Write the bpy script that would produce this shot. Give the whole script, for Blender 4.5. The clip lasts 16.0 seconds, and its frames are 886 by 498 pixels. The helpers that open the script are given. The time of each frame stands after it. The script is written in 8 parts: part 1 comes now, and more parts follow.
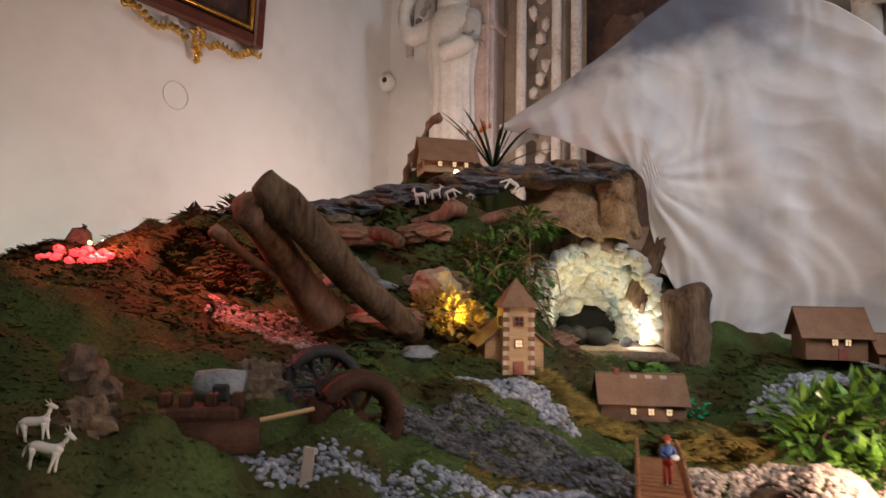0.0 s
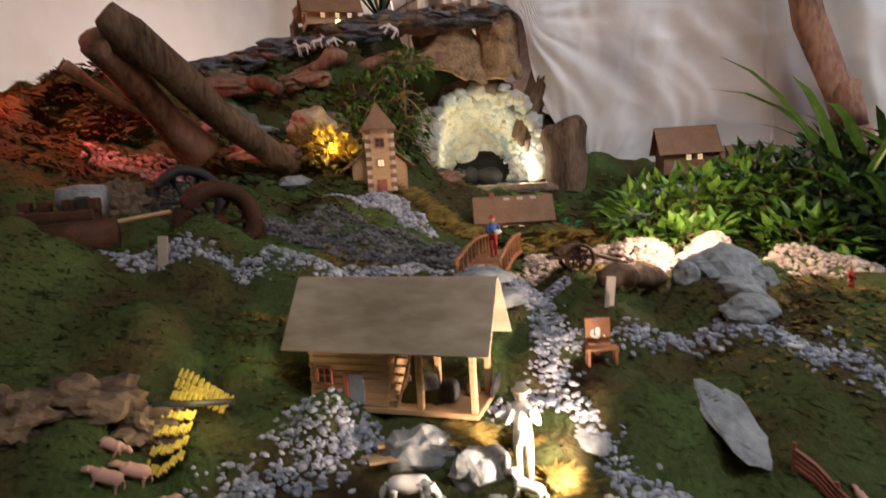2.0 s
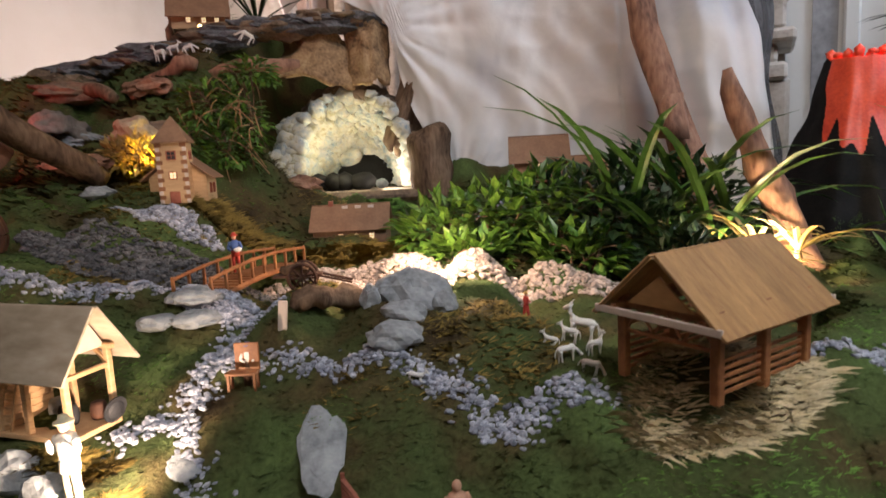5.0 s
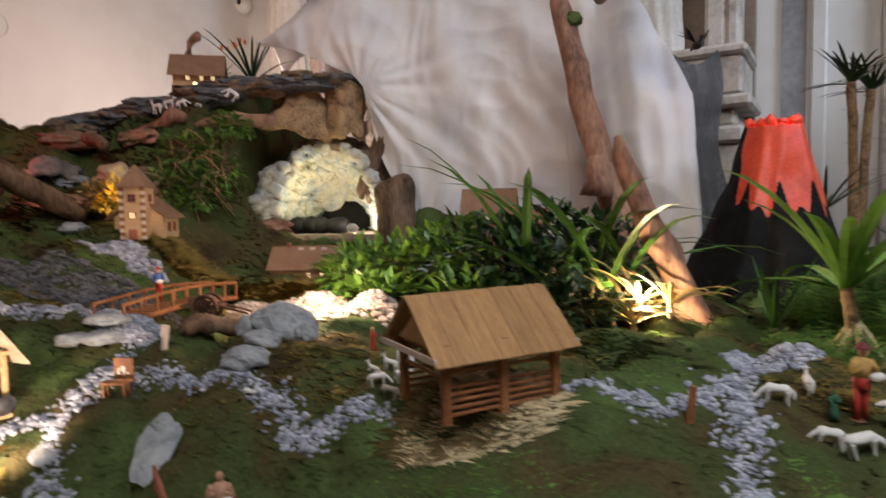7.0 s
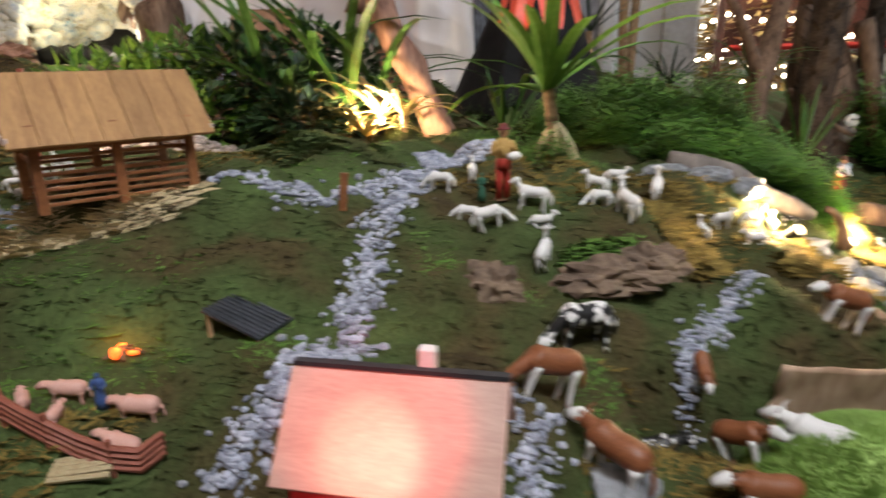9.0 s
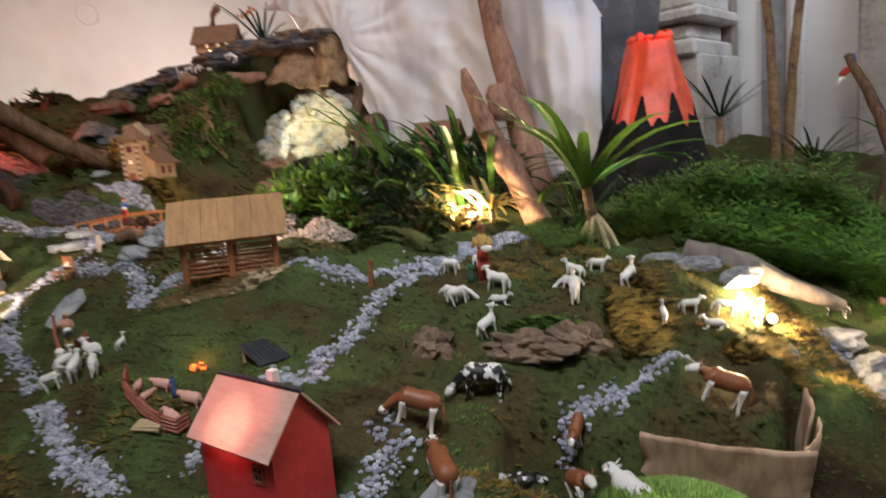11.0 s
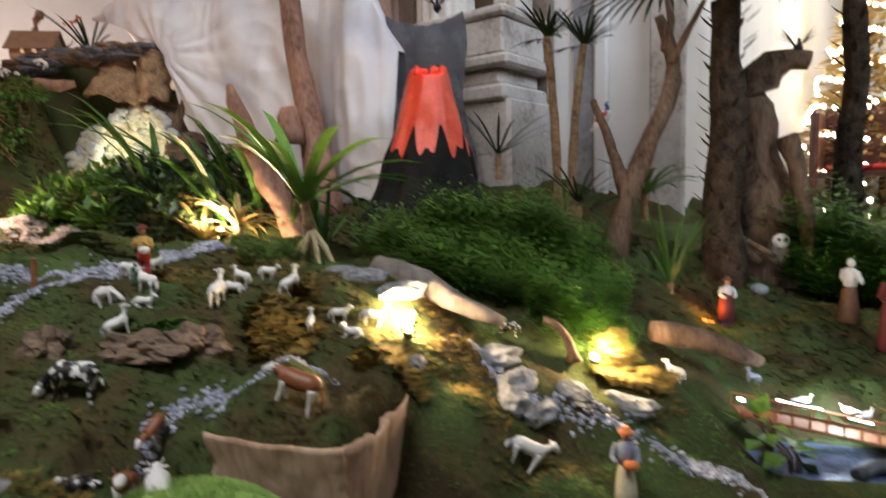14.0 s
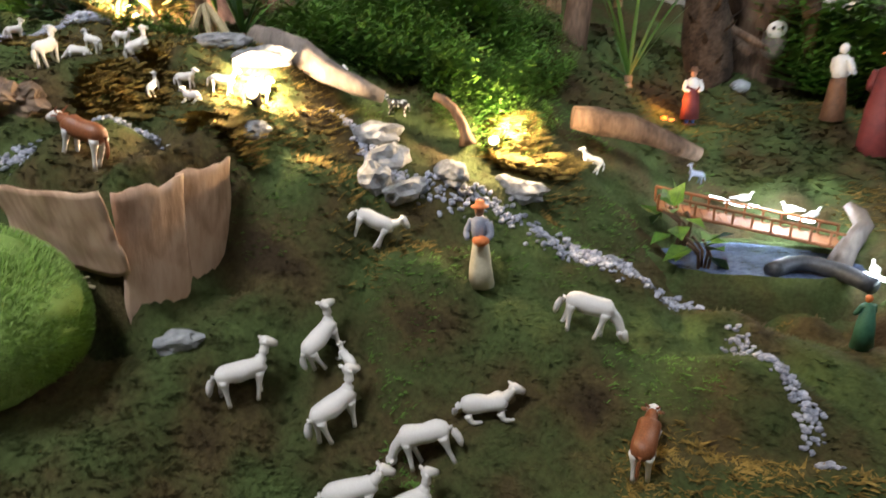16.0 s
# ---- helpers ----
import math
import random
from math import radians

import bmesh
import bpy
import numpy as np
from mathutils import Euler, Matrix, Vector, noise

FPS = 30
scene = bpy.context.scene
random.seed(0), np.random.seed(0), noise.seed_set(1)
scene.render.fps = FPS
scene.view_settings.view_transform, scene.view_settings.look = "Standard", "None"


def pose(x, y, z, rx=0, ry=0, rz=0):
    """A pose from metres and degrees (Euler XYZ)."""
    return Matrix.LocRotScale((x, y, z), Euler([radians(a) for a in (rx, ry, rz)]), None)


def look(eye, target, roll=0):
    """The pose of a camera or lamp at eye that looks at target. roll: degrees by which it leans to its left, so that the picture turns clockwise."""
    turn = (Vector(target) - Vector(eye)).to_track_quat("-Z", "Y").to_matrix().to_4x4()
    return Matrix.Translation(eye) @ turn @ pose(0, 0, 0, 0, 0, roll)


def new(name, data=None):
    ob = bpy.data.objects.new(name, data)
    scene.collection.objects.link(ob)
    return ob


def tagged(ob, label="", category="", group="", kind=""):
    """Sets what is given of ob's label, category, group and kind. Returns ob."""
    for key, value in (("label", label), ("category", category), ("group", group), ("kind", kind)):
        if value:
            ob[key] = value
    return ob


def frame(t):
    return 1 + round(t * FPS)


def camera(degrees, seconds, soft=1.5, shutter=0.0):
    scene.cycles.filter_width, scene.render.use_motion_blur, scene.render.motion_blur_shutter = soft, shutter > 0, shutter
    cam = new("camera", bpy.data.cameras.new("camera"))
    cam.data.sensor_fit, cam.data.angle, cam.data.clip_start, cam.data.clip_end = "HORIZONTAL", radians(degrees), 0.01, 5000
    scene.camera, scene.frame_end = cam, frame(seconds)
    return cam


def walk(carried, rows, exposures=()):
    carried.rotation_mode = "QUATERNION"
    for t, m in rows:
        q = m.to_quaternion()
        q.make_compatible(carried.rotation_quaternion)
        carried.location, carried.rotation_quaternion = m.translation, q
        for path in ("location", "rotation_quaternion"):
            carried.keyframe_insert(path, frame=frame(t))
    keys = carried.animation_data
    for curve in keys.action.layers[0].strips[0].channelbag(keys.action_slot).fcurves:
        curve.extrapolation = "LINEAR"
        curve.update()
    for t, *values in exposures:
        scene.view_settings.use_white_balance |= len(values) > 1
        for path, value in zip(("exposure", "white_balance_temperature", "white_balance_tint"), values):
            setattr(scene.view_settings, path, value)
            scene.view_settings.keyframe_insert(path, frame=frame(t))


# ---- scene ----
cam = camera(71.0, 16.0, shutter=0.5)
PATH = [
    (0, (0.186, -0.064, 1.456), (-0.035, 1.921, 1.558), 0.8),
    (0.5, (0.309, -0.142, 1.439), (0.091, 1.845, 1.497), -1.4),
    (1, (0.366, -0.165, 1.396), (0.265, 1.832, 1.39), -3.2),
    (1.5, (0.38, -0.174, 1.324), (0.303, 1.818, 1.161), -3.4),
    (2, (0.406, -0.194, 1.281), (0.342, 1.789, 1.026), -3.6),
    (2.5, (0.448, -0.182, 1.248), (0.501, 1.783, 0.878), -4.5),
    (3, (0.561, -0.151, 1.225), (0.763, 1.798, 0.827), -4.7),
    (3.2, (0.614, -0.133, 1.22), (0.871, 1.811, 0.825), -5.5),
    (5.5, (1.037, -0.206, 1.342), (0.893, 1.779, 1.152), -3.6),
    (6, (1.113, -0.176, 1.36), (0.937, 1.815, 1.274), -4.8),
    (6.5, (1.243, -0.256, 1.346), (1.021, 1.73, 1.27), -4.2),
    (7, (1.356, -0.344, 1.312), (1.141, 1.64, 1.178), -1.2),
    (7.5, (1.456, -0.324, 1.272), (1.453, 1.665, 1.054), -1.6),
    (8, (1.532, -0.265, 1.191), (1.539, 1.686, 0.751), -0.8),
    (8.5, (1.601, -0.252, 1.167), (1.617, 1.669, 0.609), -2.0),
    (9, (1.707, -0.318, 1.185), (1.881, 1.588, 0.607), -1.1),
    (9.2, (1.753, -0.365, 1.193), (1.979, 1.536, 0.614), -1.3),
    (11.5, (2.353, -0.588, 1.264), (1.525, 1.228, 1.135), -4.2),
    (12, (2.41, -0.616, 1.293), (1.568, 1.197, 1.375), -2.8),
    (12.5, (2.472, -0.598, 1.313), (1.725, 1.246, 1.516), -1.9),
    (12.8, (2.51, -0.555, 1.299), (1.829, 1.314, 1.506), -2.0),
    (13, (2.547, -0.502, 1.251), (1.898, 1.376, 1.48), -0.7),
    (13.5, (2.618, -0.43, 1.183), (2.109, 1.504, 1.217), -1.4),
    (14, (2.747, -0.421, 1.141), (2.332, 1.526, 0.956), -1.3),
    (14.5, (2.866, -0.442, 1.099), (2.505, 1.498, 0.775), -2.4),
    (15, (2.953, -0.382, 1.048), (2.578, 1.524, 0.574), -1.6),
    (15.5, (3.021, -0.297, 1.007), (2.579, 1.571, 0.447), -1.5),
    (16, (3.073, -0.245, 0.975), (2.492, 1.55, 0.313), -1.8),
]
walk(cam, [(t, look(eye, target, roll)) for t, eye, target, roll in PATH], [(0, -0.2), (1.5, -0.2), (2.5, 0.0), (3.2, 0.12), (5.5, -0.05), (6.5, -0.1), (7.5, -0.1), (8.5, 0.35), (9, 0.4), (11.5, 0.05), (12.5, 0.0), (14, 0.05), (15.5, 0.55), (16, 0.65)])

# ---- light ----
CHURCH = Matrix.Rotation(radians(-26), 4, "Z")   # the church's axes: x along the altar wall, y towards it
world = bpy.data.worlds.new("world")
scene.world = world
world.use_nodes = True
world.node_tree.nodes["Background"].inputs["Color"].default_value = (0.75, 0.82, 1.0, 1)
world.node_tree.nodes["Background"].inputs["Strength"].default_value = 0.2


def area_light(name, eye, target, size, size_y, watts, colour, spread=180):
    data = bpy.data.lights.new(name, "AREA")
    data.shape, data.size, data.size_y, data.energy, data.color = "RECTANGLE", size, size_y, watts, colour
    data.spread = radians(spread)
    ob = new(name, data)
    ob.matrix_world = look(eye, target)
    return ob


def spot_light(name, eye, target, watts, colour, angle=80, radius=0.01, blend=0.6):
    data = bpy.data.lights.new(name, "SPOT")
    data.energy, data.color, data.spot_size, data.spot_blend, data.shadow_soft_size = watts, colour, radians(angle), blend, radius
    ob = new(name, data)
    ob.matrix_world = look(eye, target)
    return ob


def point_light(name, eye, watts, colour, radius=0.012):
    data = bpy.data.lights.new(name, "POINT")
    data.energy, data.color, data.shadow_soft_size = watts, colour, radius
    ob = new(name, data)
    ob.location = eye
    return ob


WARM, WHITE, AMBER, RED, COOL = (1.0, 0.78, 0.5), (1.0, 0.9, 0.76), (1.0, 0.62, 0.16), (1.0, 0.06, 0.04), (0.75, 0.86, 1.0)
# unseen area lights: general church lighting, plus fills added to brighten sheet and walls
area_light("nave_lamps", (2.1, -1.1, 3.8), (1.95, 0.45, 0.85), 0.8, 0.8, 22, (0.93, 0.95, 1.0), 98)
area_light("altar_fill", (1.0, -1.6, 5.4), (1.15, 2.7, 2.2), 1.6, 1.6, 11, (1.0, 0.90, 0.84), 80)
area_light("side_fill", (-0.2, -1.2, 5.2), (-0.2, 3.0, 2.3), 1.8, 1.8, 16, (1.0, 0.76, 0.62), 110)
area_light("right_wall_fill", (5.6, -0.4, 4.8), (2.9, 3.0, 2.5), 1.4, 2.2, 36, (0.70, 0.82, 1.0), 70)
area_light("nave_glow", (6.4, 4.4, 4.2), (4.6, 7.5, 0.6), 2.0, 2.0, 160, (1.0, 0.93, 0.84))
# small lamps hidden in the landscape
point_light("ridge_lamp", (-1.35, 2.05, 1.62), 11, WHITE)
point_light("corner_lamp", (-0.3, 3.1, 1.80), 44, (1.0, 0.72, 0.62), 0.03)
point_light("grotto_lamp", (0.655, 2.47, 1.235), 4.2, WHITE)
point_light("grotto_lamp", (0.47, 2.44, 1.34), 1.9, (1.0, 0.9, 0.55))
point_light("drape_lamp", (1.00, 2.36, 1.22), 0.8, WHITE)
point_light("chapel_lamp", (0.04, 1.66, 1.36), 1.4, (1.0, 0.66, 0.05))
point_light("lava_lamp", (-0.90, 1.50, 1.60), 4.0, (1.0, 0.10, 0.09))
point_light("lava_lamp", (-0.56, 1.46, 1.54), 3.6, (1.0, 0.10, 0.09))
point_light("river_lamp", (0.90, 1.14, 1.17), 9.0, (1.0, 0.68, 0.48))
point_light("bush_lamp", (1.69, 1.27, 1.06), 13.5, (1.0, 0.74, 0.44))
point_light("flock_lamp", (2.43, 0.73, 0.905), 8.0, (1.0, 0.70, 0.40))
point_light("fern_lamp", (2.825, 0.985, 0.80), 6.5, (1.0, 0.70, 0.40))
spot_light("piper_lamp", (0.555, 0.455, 0.93), (0.40, 0.66, 1.03), 13.0, (1.0, 0.74, 0.54), 112)
spot_light("farm_lamp", (1.66, -0.14, 1.08), (1.69, 0.115, 0.91), 2.6, (1.0, 0.10, 0.10), 34)
spot_light("farm_lamp", (1.68, -0.10, 1.02), (1.685, 0.085, 0.905), 1.9, (1.0, 0.82, 0.6), 24)
point_light("pool_lamp", (3.36, 1.16, 0.64), 2.2, COOL)
point_light("pool_lamp", (3.50, 0.98, 0.58), 0.4, COOL)
point_light("shepherd_fire", (3.14, 1.53, 0.78), 0.48, (1.0, 0.4, 0.08))
point_light("camp_fire", (1.395, 0.372, 0.885), 0.06, (1.0, 0.3, 0.06))


# ---- materials ----
def nodes_of(name):
    m = bpy.data.materials.new(name)
    m.use_nodes = True
    return m, m.node_tree, m.node_tree.nodes["Principled BSDF"]


def material(name, colours, scale=20.0, rough=0.8, metal=0.0, bump=0.3, fine=6.0, spread=(0.35, 0.65), per_piece=0.0, island=0.0, emit=None, coat=0.0, stretch=(1, 1, 1), glassy=0.0):
    """Two scales of noise over two or three colours, with relief; per_piece varies by object, island by loose piece."""
    m, t, b = nodes_of(name)
    co = t.nodes.new("ShaderNodeTexCoord")
    mp = t.nodes.new("ShaderNodeMapping")
    mp.inputs["Scale"].default_value = stretch
    t.links.new(co.outputs["Object"], mp.inputs["Vector"])
    n1, n2 = t.nodes.new("ShaderNodeTexNoise"), t.nodes.new("ShaderNodeTexNoise")
    n1.inputs["Scale"].default_value, n1.inputs["Detail"].default_value = scale, 5
    n2.inputs["Scale"].default_value, n2.inputs["Detail"].default_value = scale * fine, 4
    for n in (n1, n2):
        t.links.new(mp.outputs["Vector"], n.inputs["Vector"])
    mix = t.nodes.new("ShaderNodeMath")
    mix.operation = "MULTIPLY_ADD"
    t.links.new(n2.outputs["Fac"], mix.inputs[0])
    mix.inputs[1].default_value = 0.4
    sub = t.nodes.new("ShaderNodeMath")
    sub.operation = "MULTIPLY"
    sub.inputs[1].default_value = 0.6
    t.links.new(n1.outputs["Fac"], sub.inputs[0])
    t.links.new(sub.outputs[0], mix.inputs[2])
    ramp = t.nodes.new("ShaderNodeValToRGB")
    el = ramp.color_ramp.elements
    el[0].position, el[1].position = spread
    el[0].color, el[1].color = (*colours[0], 1), (*colours[-1], 1)
    for k, c in enumerate(colours[1:-1], 1):
        e = el.new(spread[0] + (spread[1] - spread[0]) * k / (len(colours) - 1))
        e.color = (*c, 1)
    t.links.new(mix.outputs[0], ramp.inputs["Fac"])
    out = ramp.outputs["Color"]
    for amount, node, socket in ((per_piece, "ShaderNodeObjectInfo", "Random"), (island, "ShaderNodeNewGeometry", "Random Per Island")):
        if amount:
            info = t.nodes.new(node)
            hsv = t.nodes.new("ShaderNodeHueSaturation")
            rng = t.nodes.new("ShaderNodeMapRange")
            rng.inputs["To Min"].default_value, rng.inputs["To Max"].default_value = 1 - amount, 1 + amount
            t.links.new(info.outputs[socket], rng.inputs["Value"])
            t.links.new(rng.outputs["Result"], hsv.inputs["Value"])
            t.links.new(out, hsv.inputs["Color"])
            out = hsv.outputs["Color"]
    t.links.new(out, b.inputs["Base Color"])
    b.inputs["Roughness"].default_value, b.inputs["Metallic"].default_value = rough, metal
    b.inputs["Coat Weight"].default_value = coat
    if rough >= 0.9 or name == "black_paint_and_shade":
        b.inputs["Specular IOR Level"].default_value = 0.15
    if glassy:
        b.inputs["Transmission Weight"].default_value = glassy
    if bump:
        bp = t.nodes.new("ShaderNodeBump")
        bp.inputs["Strength"].default_value, bp.inputs["Distance"].default_value = bump, 0.35 / scale / fine * 2
        t.links.new(mix.outputs[0], bp.inputs["Height"])
        t.links.new(bp.outputs["Normal"], b.inputs["Normal"])
    if emit:
        b.inputs["Emission Color"].default_value = (*emit[0], 1)
        b.inputs["Emission Strength"].default_value = emit[1]
    return m


PLASTER = material("plaster", [(0.60, 0.58, 0.55), (0.70, 0.69, 0.67), (0.73, 0.73, 0.72)], 1.3, 0.9, bump=0.1, fine=5, spread=(0.25, 0.75))
STONE_STRIP = material("grey_marble", [(0.16, 0.16, 0.17), (0.34, 0.34, 0.36)], 5, 0.5, bump=0.05)
ALTAR_STONE = material("altar_stone", [(0.30, 0.26, 0.22), (0.52, 0.47, 0.42), (0.60, 0.56, 0.52)], 7, 0.7, bump=0.25)
ALTAR_PINK = material("altar_marble", [(0.38, 0.28, 0.25), (0.55, 0.46, 0.42)], 9, 0.45, bump=0.05)
ALTAR_DARK = material("altar_recess", [(0.20, 0.15, 0.11), (0.30, 0.24, 0.19)], 6, 0.8, bump=0.2)
STATUE = material("carved_limestone", [(0.50, 0.46, 0.41), (0.66, 0.63, 0.58)], 8, 0.75, bump=0.2)
CANVAS = material("old_canvas", [(0.012, 0.010, 0.010), (0.05, 0.026, 0.02), (0.10, 0.055, 0.04)], 5, 0.35, bump=0.05)
BLUE_PAINT = material("blue_paint", [(0.02, 0.05, 0.10), (0.06, 0.13, 0.22)], 9, 0.5, bump=0.05)
FLESH_PAINT = material("ochre_paint", [(0.03, 0.016, 0.012), (0.12, 0.065, 0.04)], 7, 0.5, bump=0.05)
PALE_PAINT = material("pale_paint", [(0.03, 0.022, 0.018), (0.14, 0.11, 0.09)], 9, 0.5, bump=0.05)
FRAME_WOOD = material("mahogany", [(0.05, 0.014, 0.008), (0.12, 0.035, 0.02)], 8, 0.35, bump=0.1, stretch=(1, 1, 6))
GOLD = material("gilding", [(0.45, 0.22, 0.03), (0.85, 0.52, 0.12)], 30, 0.3, metal=0.9, bump=0.4)
DRAPE = material("painted_sheet", [(0.46, 0.48, 0.55), (0.60, 0.60, 0.62), (0.70, 0.68, 0.67), (0.66, 0.63, 0.60)], 1.6, 0.95, bump=0.15, fine=3, spread=(0.30, 0.68))


def paint_cloud(m):
    """A soft blue-grey cloud painted over the top of the sheet."""
    t = m.node_tree
    b = t.nodes["Principled BSDF"]
    base = b.inputs["Base Color"].links[0].from_socket
    co, sep, n = t.nodes.new("ShaderNodeTexCoord"), t.nodes.new("ShaderNodeSeparateXYZ"), t.nodes.new("ShaderNodeTexNoise")
    n.inputs["Scale"].default_value, n.inputs["Detail"].default_value = 3.2, 5
    t.links.new(co.outputs["Object"], sep.inputs["Vector"])
    t.links.new(co.outputs["Object"], n.inputs["Vector"])
    add = t.nodes.new("ShaderNodeMath")
    add.operation = "MULTIPLY_ADD"
    add.inputs[1].default_value = 0.75
    t.links.new(n.outputs["Fac"], add.inputs[0])
    t.links.new(sep.outputs["Z"], add.inputs[2])
    up, across, both = t.nodes.new("ShaderNodeMapRange"), t.nodes.new("ShaderNodeMapRange"), t.nodes.new("ShaderNodeMath")
    up.interpolation_type = across.interpolation_type = "SMOOTHSTEP"
    up.inputs["From Min"].default_value, up.inputs["From Max"].default_value = 2.62, 2.92
    across.inputs["From Min"].default_value, across.inputs["From Max"].default_value = 1.55, 1.05
    both.operation = "MULTIPLY"
    t.links.new(add.outputs[0], up.inputs["Value"])
    t.links.new(sep.outputs["X"], across.inputs["Value"])
    t.links.new(up.outputs["Result"], both.inputs[0])
    t.links.new(across.outputs["Result"], both.inputs[1])
    mix = t.nodes.new("ShaderNodeMixRGB")
    mix.inputs["Color2"].default_value = (0.14, 0.15, 0.19, 1)
    t.links.new(both.outputs[0], mix.inputs["Fac"])
    t.links.new(base, mix.inputs["Color1"])
    t.links.new(mix.outputs["Color"], b.inputs["Base Color"])


paint_cloud(DRAPE)
DRAPE_GREY = material("grey_gauze", [(0.07, 0.07, 0.075), (0.15, 0.15, 0.16)], 9, 0.95, bump=0.3, fine=20)
DRAPE_GREY.node_tree.nodes["Principled BSDF"].inputs["Alpha"].default_value = 0.72


def moss_material(name, gain, island, bump):
    """Moss in soft patches of brown, olive and green, with a fine grain."""
    m, t, b = nodes_of(name)
    co = t.nodes.new("ShaderNodeTexCoord")

    def grain(scale, detail):
        n = t.nodes.new("ShaderNodeTexNoise")
        n.inputs["Scale"].default_value, n.inputs["Detail"].default_value = scale, detail
        t.links.new(co.outputs["Object"], n.inputs["Vector"])
        return n.outputs["Fac"]

    wide, fine = grain(6.5, 6), grain(130, 3)
    ramp = t.nodes.new("ShaderNodeValToRGB")
    el = ramp.color_ramp.elements
    tones = ((0.30, (0.045, 0.032, 0.018)), (0.40, (0.085, 0.068, 0.030)), (0.47, (0.066, 0.070, 0.027)), (0.56, (0.064, 0.086, 0.030)), (0.70, (0.086, 0.128, 0.042)))
    el[0].position, el[1].position = tones[0][0], tones[-1][0]
    el[0].color, el[1].color = (*[c * gain for c in tones[0][1]], 1), (*[c * gain for c in tones[-1][1]], 1)
    for place, c in tones[1:-1]:
        el.new(place).color = (*[q * gain for q in c], 1)
    t.links.new(wide, ramp.inputs["Fac"])
    hsv = t.nodes.new("ShaderNodeHueSaturation")
    rng = t.nodes.new("ShaderNodeMapRange")
    rng.inputs["From Min"].default_value, rng.inputs["From Max"].default_value = 0.3, 0.7
    rng.inputs["To Min"].default_value, rng.inputs["To Max"].default_value = 0.78, 1.22
    t.links.new(fine, rng.inputs["Value"])
    t.links.new(rng.outputs["Result"], hsv.inputs["Value"])
    t.links.new(ramp.outputs["Color"], hsv.inputs["Color"])
    out = hsv.outputs["Color"]
    if island:
        geo, hs2, rg2 = t.nodes.new("ShaderNodeNewGeometry"), t.nodes.new("ShaderNodeHueSaturation"), t.nodes.new("ShaderNodeMapRange")
        rg2.inputs["To Min"].default_value, rg2.inputs["To Max"].default_value = 1 - island, 1 + island
        t.links.new(geo.outputs["Random Per Island"], rg2.inputs["Value"])
        t.links.new(rg2.outputs["Result"], hs2.inputs["Value"])
        t.links.new(out, hs2.inputs["Color"])
        out = hs2.outputs["Color"]
    t.links.new(out, b.inputs["Base Color"])
    b.inputs["Roughness"].default_value, b.inputs["Specular IOR Level"].default_value = 0.95, 0.1
    if bump:
        bp = t.nodes.new("ShaderNodeBump")
        bp.inputs["Strength"].default_value, bp.inputs["Distance"].default_value = bump, 0.006
        t.links.new(fine, bp.inputs["Height"])
        t.links.new(bp.outputs["Normal"], b.inputs["Normal"])
    return m


MOSS = moss_material("moss_floor", 0.9, 0.0, 0.6)
TUFT = moss_material("moss_tuft", 1.05, 0.12, 0.0)
TUFT_BROWN = material("brown_moss", [(0.035, 0.026, 0.012), (0.075, 0.058, 0.024), (0.10, 0.095, 0.034)], 14, 0.95, bump=0, island=0.25)
# dry golden moss; beside lamps its gold also carries the lamplight
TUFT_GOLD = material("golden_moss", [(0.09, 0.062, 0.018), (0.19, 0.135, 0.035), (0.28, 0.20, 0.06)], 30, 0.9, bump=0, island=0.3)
MOUND_GREEN = material("bright_grass", [(0.23, 0.37, 0.085), (0.37, 0.53, 0.16)], 16, 0.9, bump=0, island=0.25)
TUFT_LIGHT = material("fresh_moss", [(0.075, 0.15, 0.028), (0.13, 0.24, 0.05)], 16, 0.9, bump=0, island=0.3)
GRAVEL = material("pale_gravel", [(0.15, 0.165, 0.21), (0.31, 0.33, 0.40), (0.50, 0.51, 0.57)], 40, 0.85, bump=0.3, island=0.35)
# two copies of the gravel, one coloured for shade, one for warm lamplight
GRAVEL_DARK = material("shaded_gravel", [(0.04, 0.04, 0.044), (0.14, 0.14, 0.15)], 40, 0.85, bump=0.3, island=0.4)
GRAVEL_WARM = material("lamplit_gravel", [(0.26, 0.20, 0.17), (0.50, 0.42, 0.37)], 40, 0.85, bump=0.3, island=0.3)
SAND = material("river_sand", [(0.30, 0.24, 0.20), (0.46, 0.38, 0.32)], 60, 0.95, bump=0.6)
ROCK = material("grey_rock", [(0.10, 0.10, 0.105), (0.24, 0.25, 0.26), (0.34, 0.35, 0.37)], 14, 0.85, bump=0.8)
ROCK_CREAM = material("cream_rock", [(0.26, 0.19, 0.12), (0.46, 0.37, 0.26)], 16, 0.85, bump=0.8)
ROCK_DARK = material("dark_slate", [(0.035, 0.036, 0.04), (0.10, 0.10, 0.11), (0.19, 0.19, 0.21)], 18, 0.85, bump=1.0)
ROCK_PALE = material("pale_rock", [(0.15, 0.165, 0.175), (0.27, 0.29, 0.31), (0.37, 0.39, 0.41)], 16, 0.8, bump=0.9)
ROCK_BROWN = material("brown_rock", [(0.06, 0.04, 0.028), (0.16, 0.11, 0.075), (0.24, 0.17, 0.11)], 12, 0.85, bump=0.8)
BARK = material("bark", [(0.045, 0.028, 0.018), (0.14, 0.09, 0.06), (0.22, 0.15, 0.10)], 16, 0.9, bump=1.0, stretch=(1, 1, 0.25))
PALM_BARK = material("palm_bark", [(0.012, 0.009, 0.007), (0.05, 0.035, 0.024), (0.09, 0.065, 0.045)], 22, 0.9, bump=1.0)
